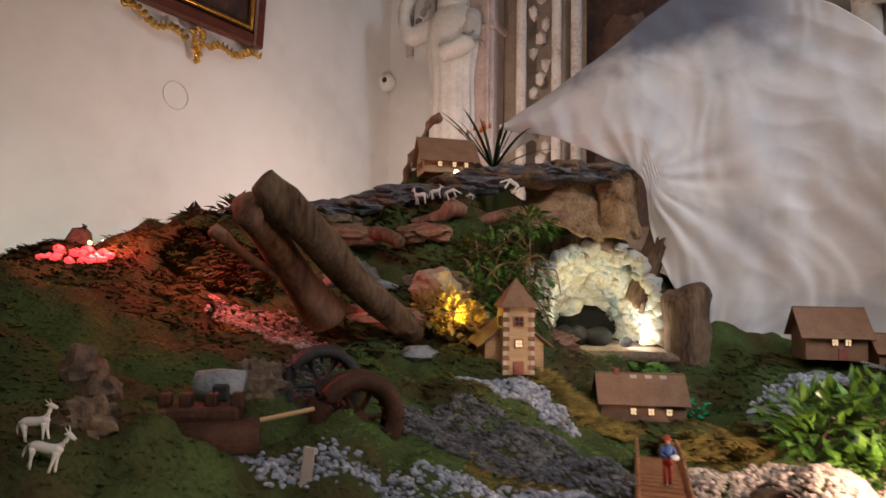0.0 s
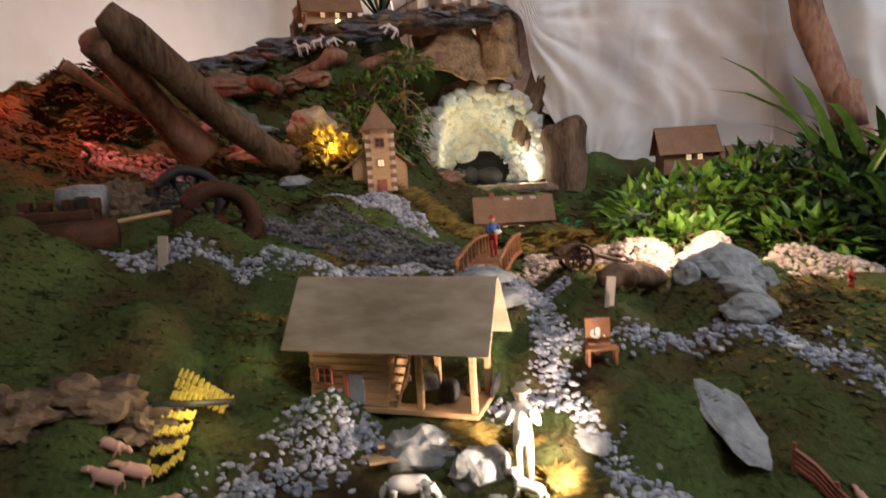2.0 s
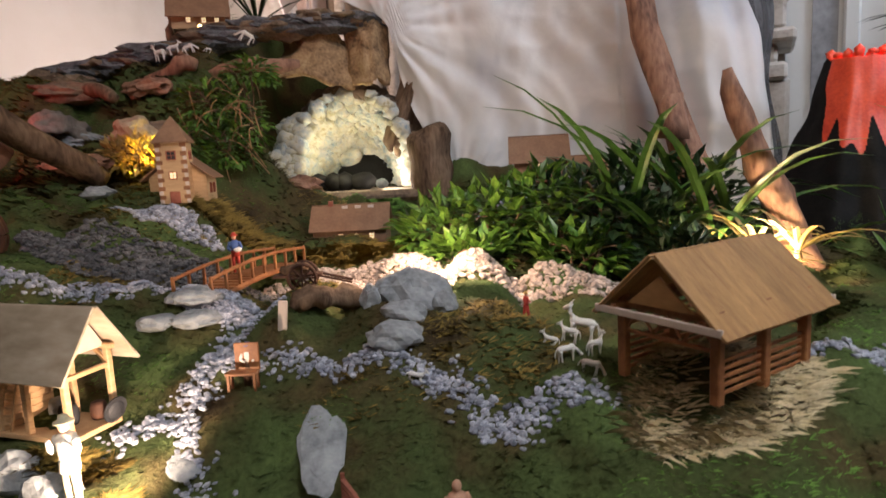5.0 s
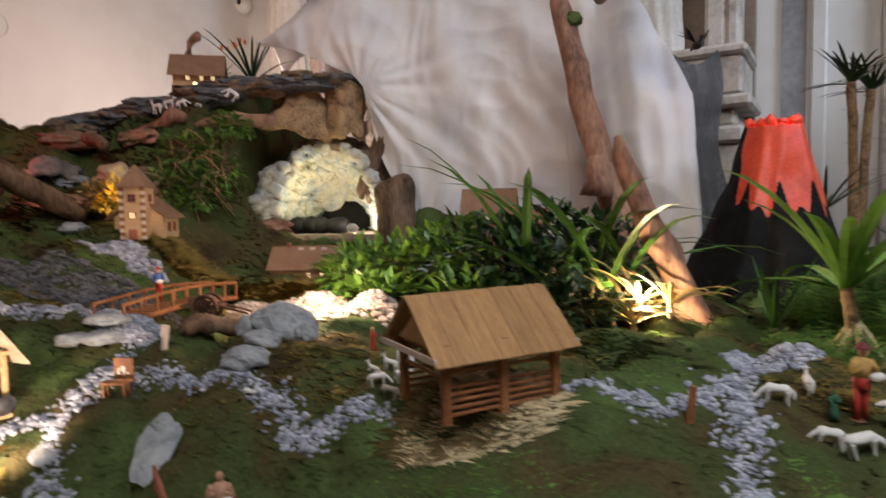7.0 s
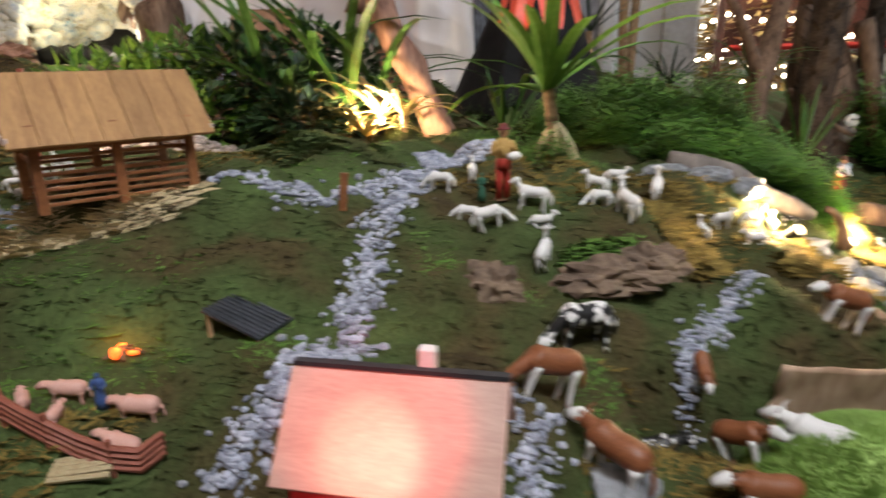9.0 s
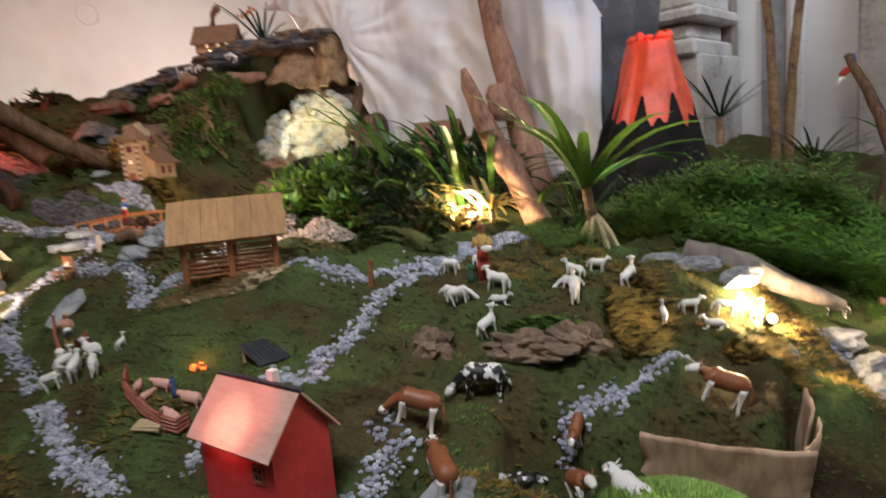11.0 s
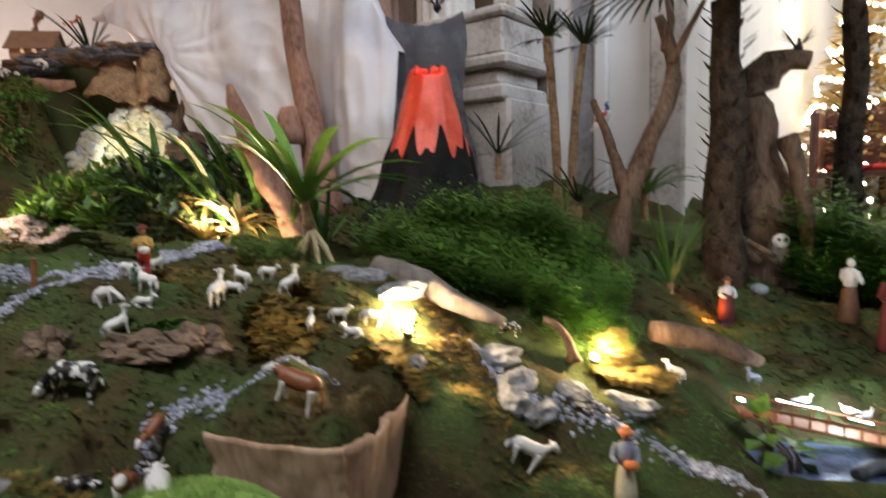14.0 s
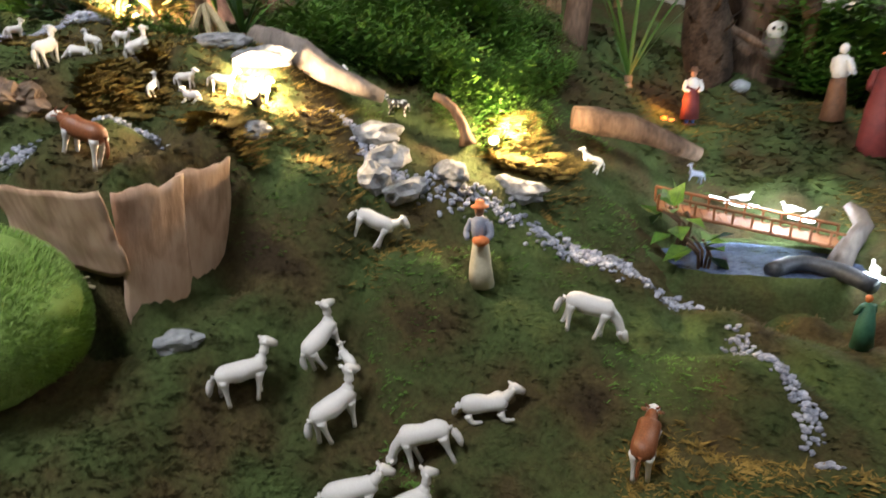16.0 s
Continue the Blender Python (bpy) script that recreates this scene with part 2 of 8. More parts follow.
BARK_RED = material("peeled_wood", [(0.09, 0.04, 0.025), (0.25, 0.125, 0.08), (0.38, 0.215, 0.14)], 14, 0.75, bump=0.7, stretch=(1, 1, 0.3))
BARK_TAN = material("tan_bark", [(0.08, 0.045, 0.022), (0.27, 0.165, 0.085), (0.42, 0.28, 0.15)], 14, 0.85, bump=0.9)
BARK_GREY = material("driftwood", [(0.10, 0.085, 0.075), (0.26, 0.22, 0.19)], 14, 0.85, bump=0.9, stretch=(1, 1, 0.3))
FOAM = material("painted_foam_rock", [(0.20, 0.29, 0.36), (0.44, 0.46, 0.44), (0.58, 0.54, 0.42), (0.36, 0.31, 0.18)], 12, 0.7, bump=0.6)
# paint of the volcano; in the grotto it stands in for shade
BLACK = material("black_paint_and_shade", [(0.004, 0.004, 0.004), (0.012, 0.011, 0.010)], 20, 0.75, bump=0.6)
LAVA = material("lava_paint", [(0.55, 0.045, 0.02), (0.80, 0.10, 0.04)], 20, 0.45, bump=0.4)
LAVA_GLOW = material("lava_glow", [(0.9, 0.06, 0.04), (1.0, 0.2, 0.15)], 40, 0.4, bump=0.2, emit=((1.0, 0.05, 0.06), 2.2))
PLY = material("plywood", [(0.42, 0.26, 0.13), (0.58, 0.38, 0.21)], 22, 0.6, bump=0.15, stretch=(1, 1, 8), per_piece=0.08)
PLY_DARK = material("stained_wood", [(0.16, 0.065, 0.03), (0.30, 0.13, 0.06)], 22, 0.6, bump=0.2, stretch=(1, 1, 6), per_piece=0.12)
PLY_RED = material("red_stain", [(0.22, 0.06, 0.035), (0.34, 0.11, 0.07)], 25, 0.6, bump=0.1)
CARD = material("brown_board", [(0.20, 0.105, 0.06), (0.30, 0.165, 0.095)], 18, 0.75, bump=0.15, per_piece=0.07)
ROOF_GREY = material("weathered_board", [(0.24, 0.19, 0.13), (0.38, 0.31, 0.23), (0.50, 0.44, 0.36)], 9, 0.75, bump=0.2, stretch=(0.4, 1, 1))
PLANK = material("roof_plank", [(0.26, 0.13, 0.05), (0.44, 0.25, 0.10)], 20, 0.55, bump=0.2, stretch=(4, 0.4, 1), per_piece=0.12)
POST = material("red_brown_post", [(0.18, 0.06, 0.02), (0.34, 0.14, 0.05)], 25, 0.55, bump=0.2, per_piece=0.1)
STRAW = material("straw", [(0.40, 0.30, 0.15), (0.62, 0.52, 0.32)], 40, 0.8, bump=0, island=0.3)
REED = material("glowing_reed", [(0.40, 0.30, 0.04), (0.75, 0.60, 0.12)], 30, 0.6, bump=0, island=0.2)
RUST = material("rusty_iron", [(0.035, 0.014, 0.008), (0.10, 0.04, 0.022)], 26, 0.75, metal=0.3, bump=0.6)
PAINTED_TIN = material("dark_tin", [(0.035, 0.042, 0.05), (0.09, 0.10, 0.12)], 26, 0.5, metal=0.5, bump=0.2)
RED_ROOF = material("red_roof_board", [(0.50, 0.30, 0.24), (0.62, 0.40, 0.33)], 14, 0.4, bump=0.08, stretch=(1, 6, 1))
RED_WALL = material("red_wall_board", [(0.45, 0.03, 0.035), (0.62, 0.06, 0.06)], 14, 0.45, bump=0.08)
PALE_BOARD = material("pale_board", [(0.50, 0.40, 0.34), (0.62, 0.52, 0.45)], 14, 0.6, bump=0.08)
WHITE_TOY = material("white_porcelain", [(0.68, 0.67, 0.64), (0.82, 0.81, 0.79)], 60, 0.5, bump=0.5)
PIG = material("pink_toy", [(0.55, 0.30, 0.24), (0.70, 0.42, 0.35)], 60, 0.5, bump=0.2)
COW_BROWN = material("brown_cow", [(0.16, 0.05, 0.018), (0.30, 0.11, 0.045)], 40, 0.45, bump=0.1)
COW_BLACK = material("black_and_white_cow", [(0.012, 0.012, 0.012), (0.012, 0.012, 0.012), (0.75, 0.74, 0.72), (0.75, 0.74, 0.72)], 3.2, 0.45, bump=0.05, fine=2, spread=(0.485, 0.515))
COW_DARK = material("mostly_black_cow", [(0.01, 0.01, 0.01), (0.012, 0.012, 0.012), (0.7, 0.7, 0.68)], 3.2, 0.4, bump=0.05, fine=2, spread=(0.52, 0.56))
LEAF = material("glossy_leaf", [(0.022, 0.065, 0.010), (0.07, 0.16, 0.020), (0.15, 0.27, 0.04)], 25, 0.38, bump=0.15, island=0.35)
LEAF_DARK = material("dark_leaf", [(0.010, 0.026, 0.010), (0.03, 0.065, 0.02)], 25, 0.4, bump=0.15, island=0.3)
LEAF_LONG = material("blade_leaf", [(0.025, 0.08, 0.012), (0.07, 0.17, 0.03)], 12, 0.4, bump=0.1, island=0.3, stretch=(1, 1, 0.3))
# foliage next to lamps: their warm light is put into the leaf colour
LEAF_GOLD = material("lamplit_leaf", [(0.30, 0.20, 0.06), (0.55, 0.40, 0.16)], 25, 0.45, bump=0.1, island=0.3)
LEAF_FERN = material("fern_leaf", [(0.045, 0.13, 0.016), (0.15, 0.31, 0.04)], 12, 0.6, bump=0, island=0.35)
PEACH = material("pale_bark", [(0.30, 0.18, 0.11), (0.52, 0.35, 0.24), (0.62, 0.45, 0.33)], 12, 0.8, bump=0.5, stretch=(1, 1, 0.35))
LEAF_CORN = material("bright_leaf", [(0.09, 0.24, 0.03), (0.20, 0.40, 0.07)], 12, 0.4, bump=0.1, island=0.25, stretch=(1, 1, 0.3))
WATER = material("pool_water", [(0.04, 0.06, 0.12), (0.15, 0.20, 0.34)], 22, 0.08, bump=0.5)
LED = material("led_strip", [(0.9, 0.95, 1), (1, 1, 1)], 40, 0.4, bump=0, emit=((0.8, 0.9, 1.0), 16.0))
GLOW_WIN = material("lit_window", [(1, 0.8, 0.5), (1, 0.9, 0.6)], 40, 0.4, bump=0, emit=((1.0, 0.74, 0.42), 1.0))
BULB = material("small_bulb", [(1, 0.8, 0.4), (1, 0.9, 0.5)], 40, 0.4, bump=0, emit=((1.0, 0.66, 0.22), 14.0))
LAMP_LENS = material("lamp_lens", [(1, 0.9, 0.6), (1, 0.95, 0.7)], 40, 0.4, bump=0, emit=((1.0, 0.72, 0.35), 4.0))
FIRE = material("fire_glow", [(1, 0.25, 0.05), (1, 0.5, 0.1)], 60, 0.5, bump=0, emit=((1.0, 0.10, 0.012), 1.7))
FAIRY = material("fairy_lights", [(1, 0.9, 0.7), (1, 0.95, 0.8)], 40, 0.4, bump=0, emit=((1.0, 0.86, 0.62), 14.0))
GREEN_GLASS = material("green_tinsel", [(0.0, 0.25, 0.10), (0.02, 0.5, 0.22)], 40, 0.25, bump=0.4)
PEW = material("pew_wood", [(0.06, 0.022, 0.015), (0.13, 0.05, 0.035)], 10, 0.4, bump=0.1)
CUSHION = material("red_cushion", [(0.28, 0.02, 0.015), (0.42, 0.04, 0.03)], 20, 0.9, bump=0.2)
FLOOR = material("stone_floor", [(0.22, 0.20, 0.18), (0.32, 0.30, 0.27)], 3, 0.6, bump=0.1)
CLOTH = {c: material(c + "_cloth", v, 60, 0.7, bump=0.2) for c, v in {
    "red": [(0.35, 0.025, 0.015), (0.5, 0.05, 0.03)], "blue": [(0.03, 0.07, 0.22), (0.07, 0.13, 0.32)], "white": [(0.6, 0.58, 0.54), (0.75, 0.73, 0.7)],
    "skin": [(0.42, 0.22, 0.14), (0.55, 0.32, 0.22)], "brown": [(0.09, 0.04, 0.02), (0.18, 0.085, 0.04)], "ochre": [(0.34, 0.20, 0.05), (0.5, 0.32, 0.10)],
    "cream": [(0.46, 0.42, 0.28), (0.6, 0.56, 0.42)], "green": [(0.02, 0.09, 0.05), (0.04, 0.15, 0.09)], "maroon": [(0.10, 0.015, 0.015), (0.18, 0.03, 0.028)],
    "orange": [(0.5, 0.13, 0.03), (0.62, 0.2, 0.06)], "grey": [(0.16, 0.18, 0.24), (0.26, 0.29, 0.36)], "dark": [(0.015, 0.015, 0.018), (0.035, 0.035, 0.04)]}.items()}


# ---- building blocks ----
def mesh_of(bm, name, mats, smooth=False):
    me = bpy.data.meshes.new(name)
    bm.to_mesh(me)
    bm.free()
    for m in (mats if isinstance(mats, (list, tuple)) else [mats]):
        me.materials.append(m)
    if smooth:
        me.shade_smooth()
    return me


def thing(name, at, label, category, group="", turn=0.0, kind="", scale=1.0):
    """An Empty at the base of a thing, which holds its parts."""
    ob = new(name)
    ob.empty_display_size = 0.02
    ob.matrix_world = Matrix.Translation(at) @ Matrix.Rotation(radians(turn), 4, "Z") @ Matrix.Scale(scale, 4)
    return tagged(ob, label, category, group, kind)


def part(name, bm, mat, parent, label="", smooth=False):
    ob = new(name, mesh_of(bm, name, mat, smooth))
    ob.parent = parent
    return tagged(ob, label)


def solo(name, bm, mat, label, category, m=None, group="", kind="", smooth=False):
    """A thing that is one mesh."""
    ob = new(name, mesh_of(bm, name, mat, smooth))
    if m is not None:
        ob.matrix_world = m
    return tagged(ob, label, category, group, kind)


def block(bm, size, at=(0, 0, 0), turn=None, bevel=0.0, mat=0):
    """A box of that size, its middle at `at`, with eased edges."""
    m = Matrix.Translation(at) @ (turn if turn is not None else Matrix()) @ Matrix.Diagonal((*size, 1))
    made = bmesh.ops.create_cube(bm, size=1, matrix=m)
    faces = {f for v in made["verts"] for f in v.link_faces}
    for f in faces:
        f.material_index = mat
    if bevel:
        edges = {e for v in made["verts"] for e in v.link_edges}
        for f in bmesh.ops.bevel(bm, geom=list(edges), offset=bevel, segments=1, affect="EDGES")["faces"]:
            f.material_index = mat
    return bm


def lump(bm, at, radii, sub=2, rough=0.15, freq=2.0, turn=None, mat=0, seed=0.0):
    """An uneven rounded lump."""
    made = bmesh.ops.create_icosphere(bm, subdivisions=sub, radius=1)
    for v in made["verts"]:
        d = 1 + rough * noise.noise(v.co * freq + Vector((seed * 7.3, seed * 3.1, at[0] * 9 + at[1] * 5)))
        d += rough * 0.4 * noise.noise(v.co * freq * 3 + Vector((seed, 4, 9)))
        p = Vector((v.co.x * radii[0] * d, v.co.y * radii[1] * d, v.co.z * radii[2] * d))
        v.co = (turn @ p if turn is not None else p) + Vector(at)
    for f in {f for v in made["verts"] for f in v.link_faces}:
        f.material_index = mat
    return bm


def tube(bm, points, radii, sides=8, rough=0.0, mat=0, caps=True, seed=0.0):
    """A limb through points with a radius at each."""
    points = [Vector(p) for p in points]
    rings = []
    for k, p in enumerate(points):
        way = (points[min(k + 1, len(points) - 1)] - points[max(k - 1, 0)]).normalized()
        side = way.cross(Vector((0.31, 0.17, 0.93)) if abs(way.z) < 0.9 else Vector((1, 0.1, 0))).normalized()
        up = side.cross(way)
        r = radii[k] if isinstance(radii, (list, tuple)) else radii
        ring = []
        for j in range(sides):
            a = 2 * math.pi * j / sides
            q = p + (side * math.cos(a) + up * math.sin(a)) * r
            if rough:
                q += (q - p) * rough * noise.noise(q * (0.7 / max(r, 0.003)) + Vector((seed, seed * 2, 0)))
            ring.append(bm.verts.new(q))
        rings.append(ring)
    for a, b in zip(rings, rings[1:]):
        for j in range(sides):
            f = bm.faces.new((a[j], a[(j + 1) % sides], b[(j + 1) % sides], b[j]))
            f.material_index = mat
    if caps:
        for ring in (list(reversed(rings[0])), rings[-1]):
            bm.faces.new(ring).material_index = mat
    return bm


def spline(points, n):
    """n + 1 points of a smooth line through the given ones."""
    pts = [Vector(p) for p in points]
    out = []
    for i in range(n + 1):
        s = i / n * (len(pts) - 1)
        k = min(int(s), len(pts) - 2)
        u = s - k
        p0, p1, p2, p3 = pts[max(k - 1, 0)], pts[k], pts[k + 1], pts[min(k + 2, len(pts) - 1)]
        out.append(0.5 * ((2 * p1) + (p2 - p0) * u + (2 * p0 - 5 * p1 + 4 * p2 - p3) * u * u + (3 * p1 - p0 - 3 * p2 + p3) * u ** 3))
    return out


def blade(bm, base, way, length, width, droop=0.3, steps=5, mat=0, fold=0.15):
    """A long leaf that bends down towards its tip."""
    way = Vector(way).normalized()
    side = way.cross(Vector((0, 0, 1)))
    side = side.normalized() if side.length > 1e-3 else Vector((1, 0, 0))
    p, d, rows = Vector(base), way.copy(), []
    for k in range(steps + 1):
        s = k / steps
        w = width * (0.55 + 0.9 * s) * (1 - s) ** 0.6 if s < 1 else 0
        up = side.cross(d).normalized()
        rows.append((bm.verts.new(p - side * w / 2 + up * w * fold), bm.verts.new(p), bm.verts.new(p + side * w / 2 + up * w * fold)) if s < 1 else (bm.verts.new(p),))
        d = (d - Vector((0, 0, droop * 2 / steps * (0.4 + s)))).normalized()
        p = p + d * length / steps
    for a, b in zip(rows, rows[1:]):
        if len(b) == 3:
            fs = [bm.faces.new((a[0], a[1], b[1], b[0])), bm.faces.new((a[1], a[2], b[2], b[1]))]
        else:
            fs = [bm.faces.new((a[0], a[1], b[0])), bm.faces.new((a[1], a[2], b[0]))]
        for f in fs:
            f.material_index = mat
    return bm


def oval_leaf(bm, base, way, length, width, mat=0, rng=random):
    """A broad pointed leaf, folded along its midrib."""
    way = Vector(way).normalized()
    side = way.cross(Vector((rng.uniform(-0.4, 0.4), rng.uniform(-0.4, 0.4), 1)))
    side = side.normalized() if side.length > 1e-3 else Vector((1, 0, 0))
    up = side.cross(way)
    b = Vector(base)
    a0, a1, tip = bm.verts.new(b), bm.verts.new(b + way * length * 0.5 - up * length * 0.03), bm.verts.new(b + way * length - up * length * 0.12)
    l = bm.verts.new(b + way * length * 0.42 + side * width / 2 + up * width * 0.15)
    r = bm.verts.new(b + way * length * 0.42 - side * width / 2 + up * width * 0.15)
    for f in ((a0, a1, l), (a1, tip, l), (a0, r, a1), (a1, r, tip)):
        bm.faces.new(f).material_index = mat
    return bm


# ---- the landscape ----
HILLS = [(1.96, 0.72, 0.40, 0.214), (0.70, 2.10, 0.25, -0.374), (0.04, 2.64, 0.40, 0.407), (0.10, 0.30, 0.25, -0.173), (2.68, 1.68, 0.40, 0.164), (-0.65, 1.95, 0.25, 0.222),
         (1.30, 0.60, 0.25, 0.113), (3.27, 1.05, 0.18, -0.195), (2.95, 0.30, 0.25, -0.169), (0.42, 2.78, 0.16, 0.156), (2.50, 1.05, 0.25, 0.068), (0.33, 1.82, 0.16, -0.172),
         (0.52, 1.34, 0.16, -0.105), (0.81, 0.38, 0.16, -0.104), (0.04, 2.02, 0.16, 0.116), (0.90, 0.86, 0.16, 0.089), (-0.95, 1.20, 0.25, 0.107), (2.63, 0.38, 0.16, -0.103),
         (1.60, 2.70, 0.25, -0.135), (2.95, 2.40, 0.25, -0.140), (-0.44, 0.77, 0.16, 0.107), (3.21, 1.54, 0.16, -0.099), (2.34, 0.67, 0.16, 0.091), (1.67, 0.19, 0.16, 0.079), (-1.25, 2.45, 0.42, -0.36), (-0.98, 1.72, 0.24, 0.115), (1.585, 0.93, 0.085, 0.055),
         (0.20, 1.49, 0.11, 0.055), (1.31, 0.62, 0.12, 0.020), (2.57, 0.60, 0.06, 0.05), (-0.05, 0.97, 0.08, 0.04)]
X0, X1, Y0, Y1 = -2.3, 4.5, 0.03, 3.05


def swell(x, y):
    """The smooth height of the landscape: a tilted plane with hills and hollows."""
    z = 0.876 - 0.161 * x + 0.245 * y
    for cx, cy, r, h in HILLS:
        z += h * math.exp(-((x - cx) ** 2 + (y - cy) ** 2) / (2 * r * r))
    z -= 0.55 * max(0.0, -1.35 - x)
    # the hollow of the grotto and the cut above the lower meadow
    d = ((x - 0.49) / 0.36) ** 2 + ((y - 2.52) / 0.42) ** 2
    w = min(1.0, max(0.0, 1.6 - d))
    z += (1.165 - z) * w
    # the terrace above the peeled boards, cut off steeply towards the lower meadow
    if 2.0 < x < 2.7 and y < 0.9:
        inside = 1 / (1 + math.exp(min(50, (x - 2.432 - 0.12 * (y - 0.45)) / 0.007))) / (1 + math.exp(min(50, (0.378 - y) / 0.007)))
        fade = min(1, max(0, (x - 2.12) / 0.16)) * min(1, max(0, (0.74 - y) / 0.16))
        z += (0.812 - z) * inside * fade
        z += (0.545 - z) * (1 - inside) * math.exp(-(max(0, x - 2.49) ** 2) / 0.0015 - (max(0, abs(y - 0.44) - 0.08) ** 2) / 0.002)
    return max(z, 0.2)


def rugged(x, y):
    """How broken the ground is: meadows are smooth, the mountain is rough."""
    return 0.004 + 0.075 * min(1, max(0, (y - 1.45) * 1.3)) * min(1, max(0, (0.75 - x) * 1.5))


def ground(x, y):
    p = Vector((x, y, 0))
    lumps = 0.006 * noise.noise(p * 9) + 0.004 * noise.noise(p * 30) + 0.085 * (abs(noise.noise(p * 5.5 + Vector((5, 2, 0)))) - 0.2) + 0.024 * (abs(noise.noise(p * 13 + Vector((1, 7, 0)))) - 0.2)
    r = rugged(x, y)
    return swell(x, y) + lumps + r * (noise.noise(p * 6 + Vector((3, 1, 0))) + 0.5 * abs(noise.noise(p * 15)))


def make_ground():
    nx, ny = 440, 196
    verts, faces = [], []
    for j in range(ny + 1):
        y = Y0 + (Y1 - Y0) * j / ny
        for i in range(nx + 1):
            x = X0 + (X1 - X0) * i / nx
            z = ground(x, y) + 0.002 * noise.noise(Vector((x * 90, y * 90, 0)))
            verts.append((x, y, z))
    for j in range(ny):
        for i in range(nx):
            a = j * (nx + 1) + i
            faces.append((a, a + 1, a + nx + 2, a + nx + 1))
    # the skirt of the stage, down to the church floor
    edge = list(range(nx + 1)) + [j * (nx + 1) + nx for j in range(1, ny + 1)] + [ny * (nx + 1) + i for i in range(nx - 1, -1, -1)] + [j * (nx + 1) for j in range(ny - 1, 0, -1)]
    base = len(verts)
    for k in edge:
        verts.append((verts[k][0], verts[k][1], 0.0))
    for k in range(len(edge)):
        n = (k + 1) % len(edge)
        faces.append((edge[n], edge[k], base + k, base + n))
    me = bpy.data.meshes.new("ground")
    me.from_pydata(verts, [], faces)
    me.materials.append(MOSS)
    me.shade_smooth()
    return tagged(new("ground", me), "dark green and brown moss laid over a hilly stage", "ground", kind="structure")


make_ground()


def on(x, y, dz=0.0):
    return Vector((x, y, ground(x, y) + dz))


# ---- the church ----
def church_box(name, u0, u1, v0, v1, z0, z1, mat, label, category="wall", bevel=0.0):
    bm = block(bmesh.new(), (u1 - u0, v1 - v0, z1 - z0), ((u0 + u1) / 2, (v0 + v1) / 2, (z0 + z1) / 2), bevel=bevel)
    return solo(name, bm, mat, label, category, CHURCH, kind="structure")


church_box("wall_left", -3.02, -2.82, -6.0, 4.15, 0, 6.5, PLASTER, "white plastered side wall, slightly stained and uneven")
church_box("wall_altar", -2.82, 1.70, 3.95, 4.15, 0, 6.5, PLASTER, "white plastered wall behind the altar")
church_box("wall_nave", 1.0, 9.0, 11.0, 11.2, 0, 6.5, PLASTER, "bright white far wall of the nave")
church_box("wall_return", 1.50, 1.70, 4.15, 11.0, 0, 6.5, PLASTER, "white plastered wall of the nave")
church_box("wall_right", 9.0, 9.2, -6.0, 11.2, 0, 6.5, PLASTER, "white plastered right wall")
church_box("wall_back", -3.02, 9.2, -6.2, -6.0, 0, 6.5, PLASTER, "white plastered back wall")
church_box("ceiling", -3.02, 9.2, -6.2, 11.2, 6.5, 6.7, PLASTER, "white plastered ceiling", "ceiling")
church_box("floor", -3.02, 9.2, -6.2, 11.2, -0.1, 0.0, FLOOR, "grey stone church floor", "floor")
church_box("trim", 1.13, 1.24, 3.935, 3.95, 0, 6.4, STONE_STRIP, "grey marble strip let into the wall", "trim")
church_box("trim", 1.26, 1.33, 3.91, 3.95, 0, 6.4, PLASTER, "narrow plastered pilaster", "trim", 0.01)
church_box("trim", 1.55, 1.72, 3.90, 3.95, 0, 6.4, ALTAR_STONE, "beige stone edge of the pier", "trim", 0.012)


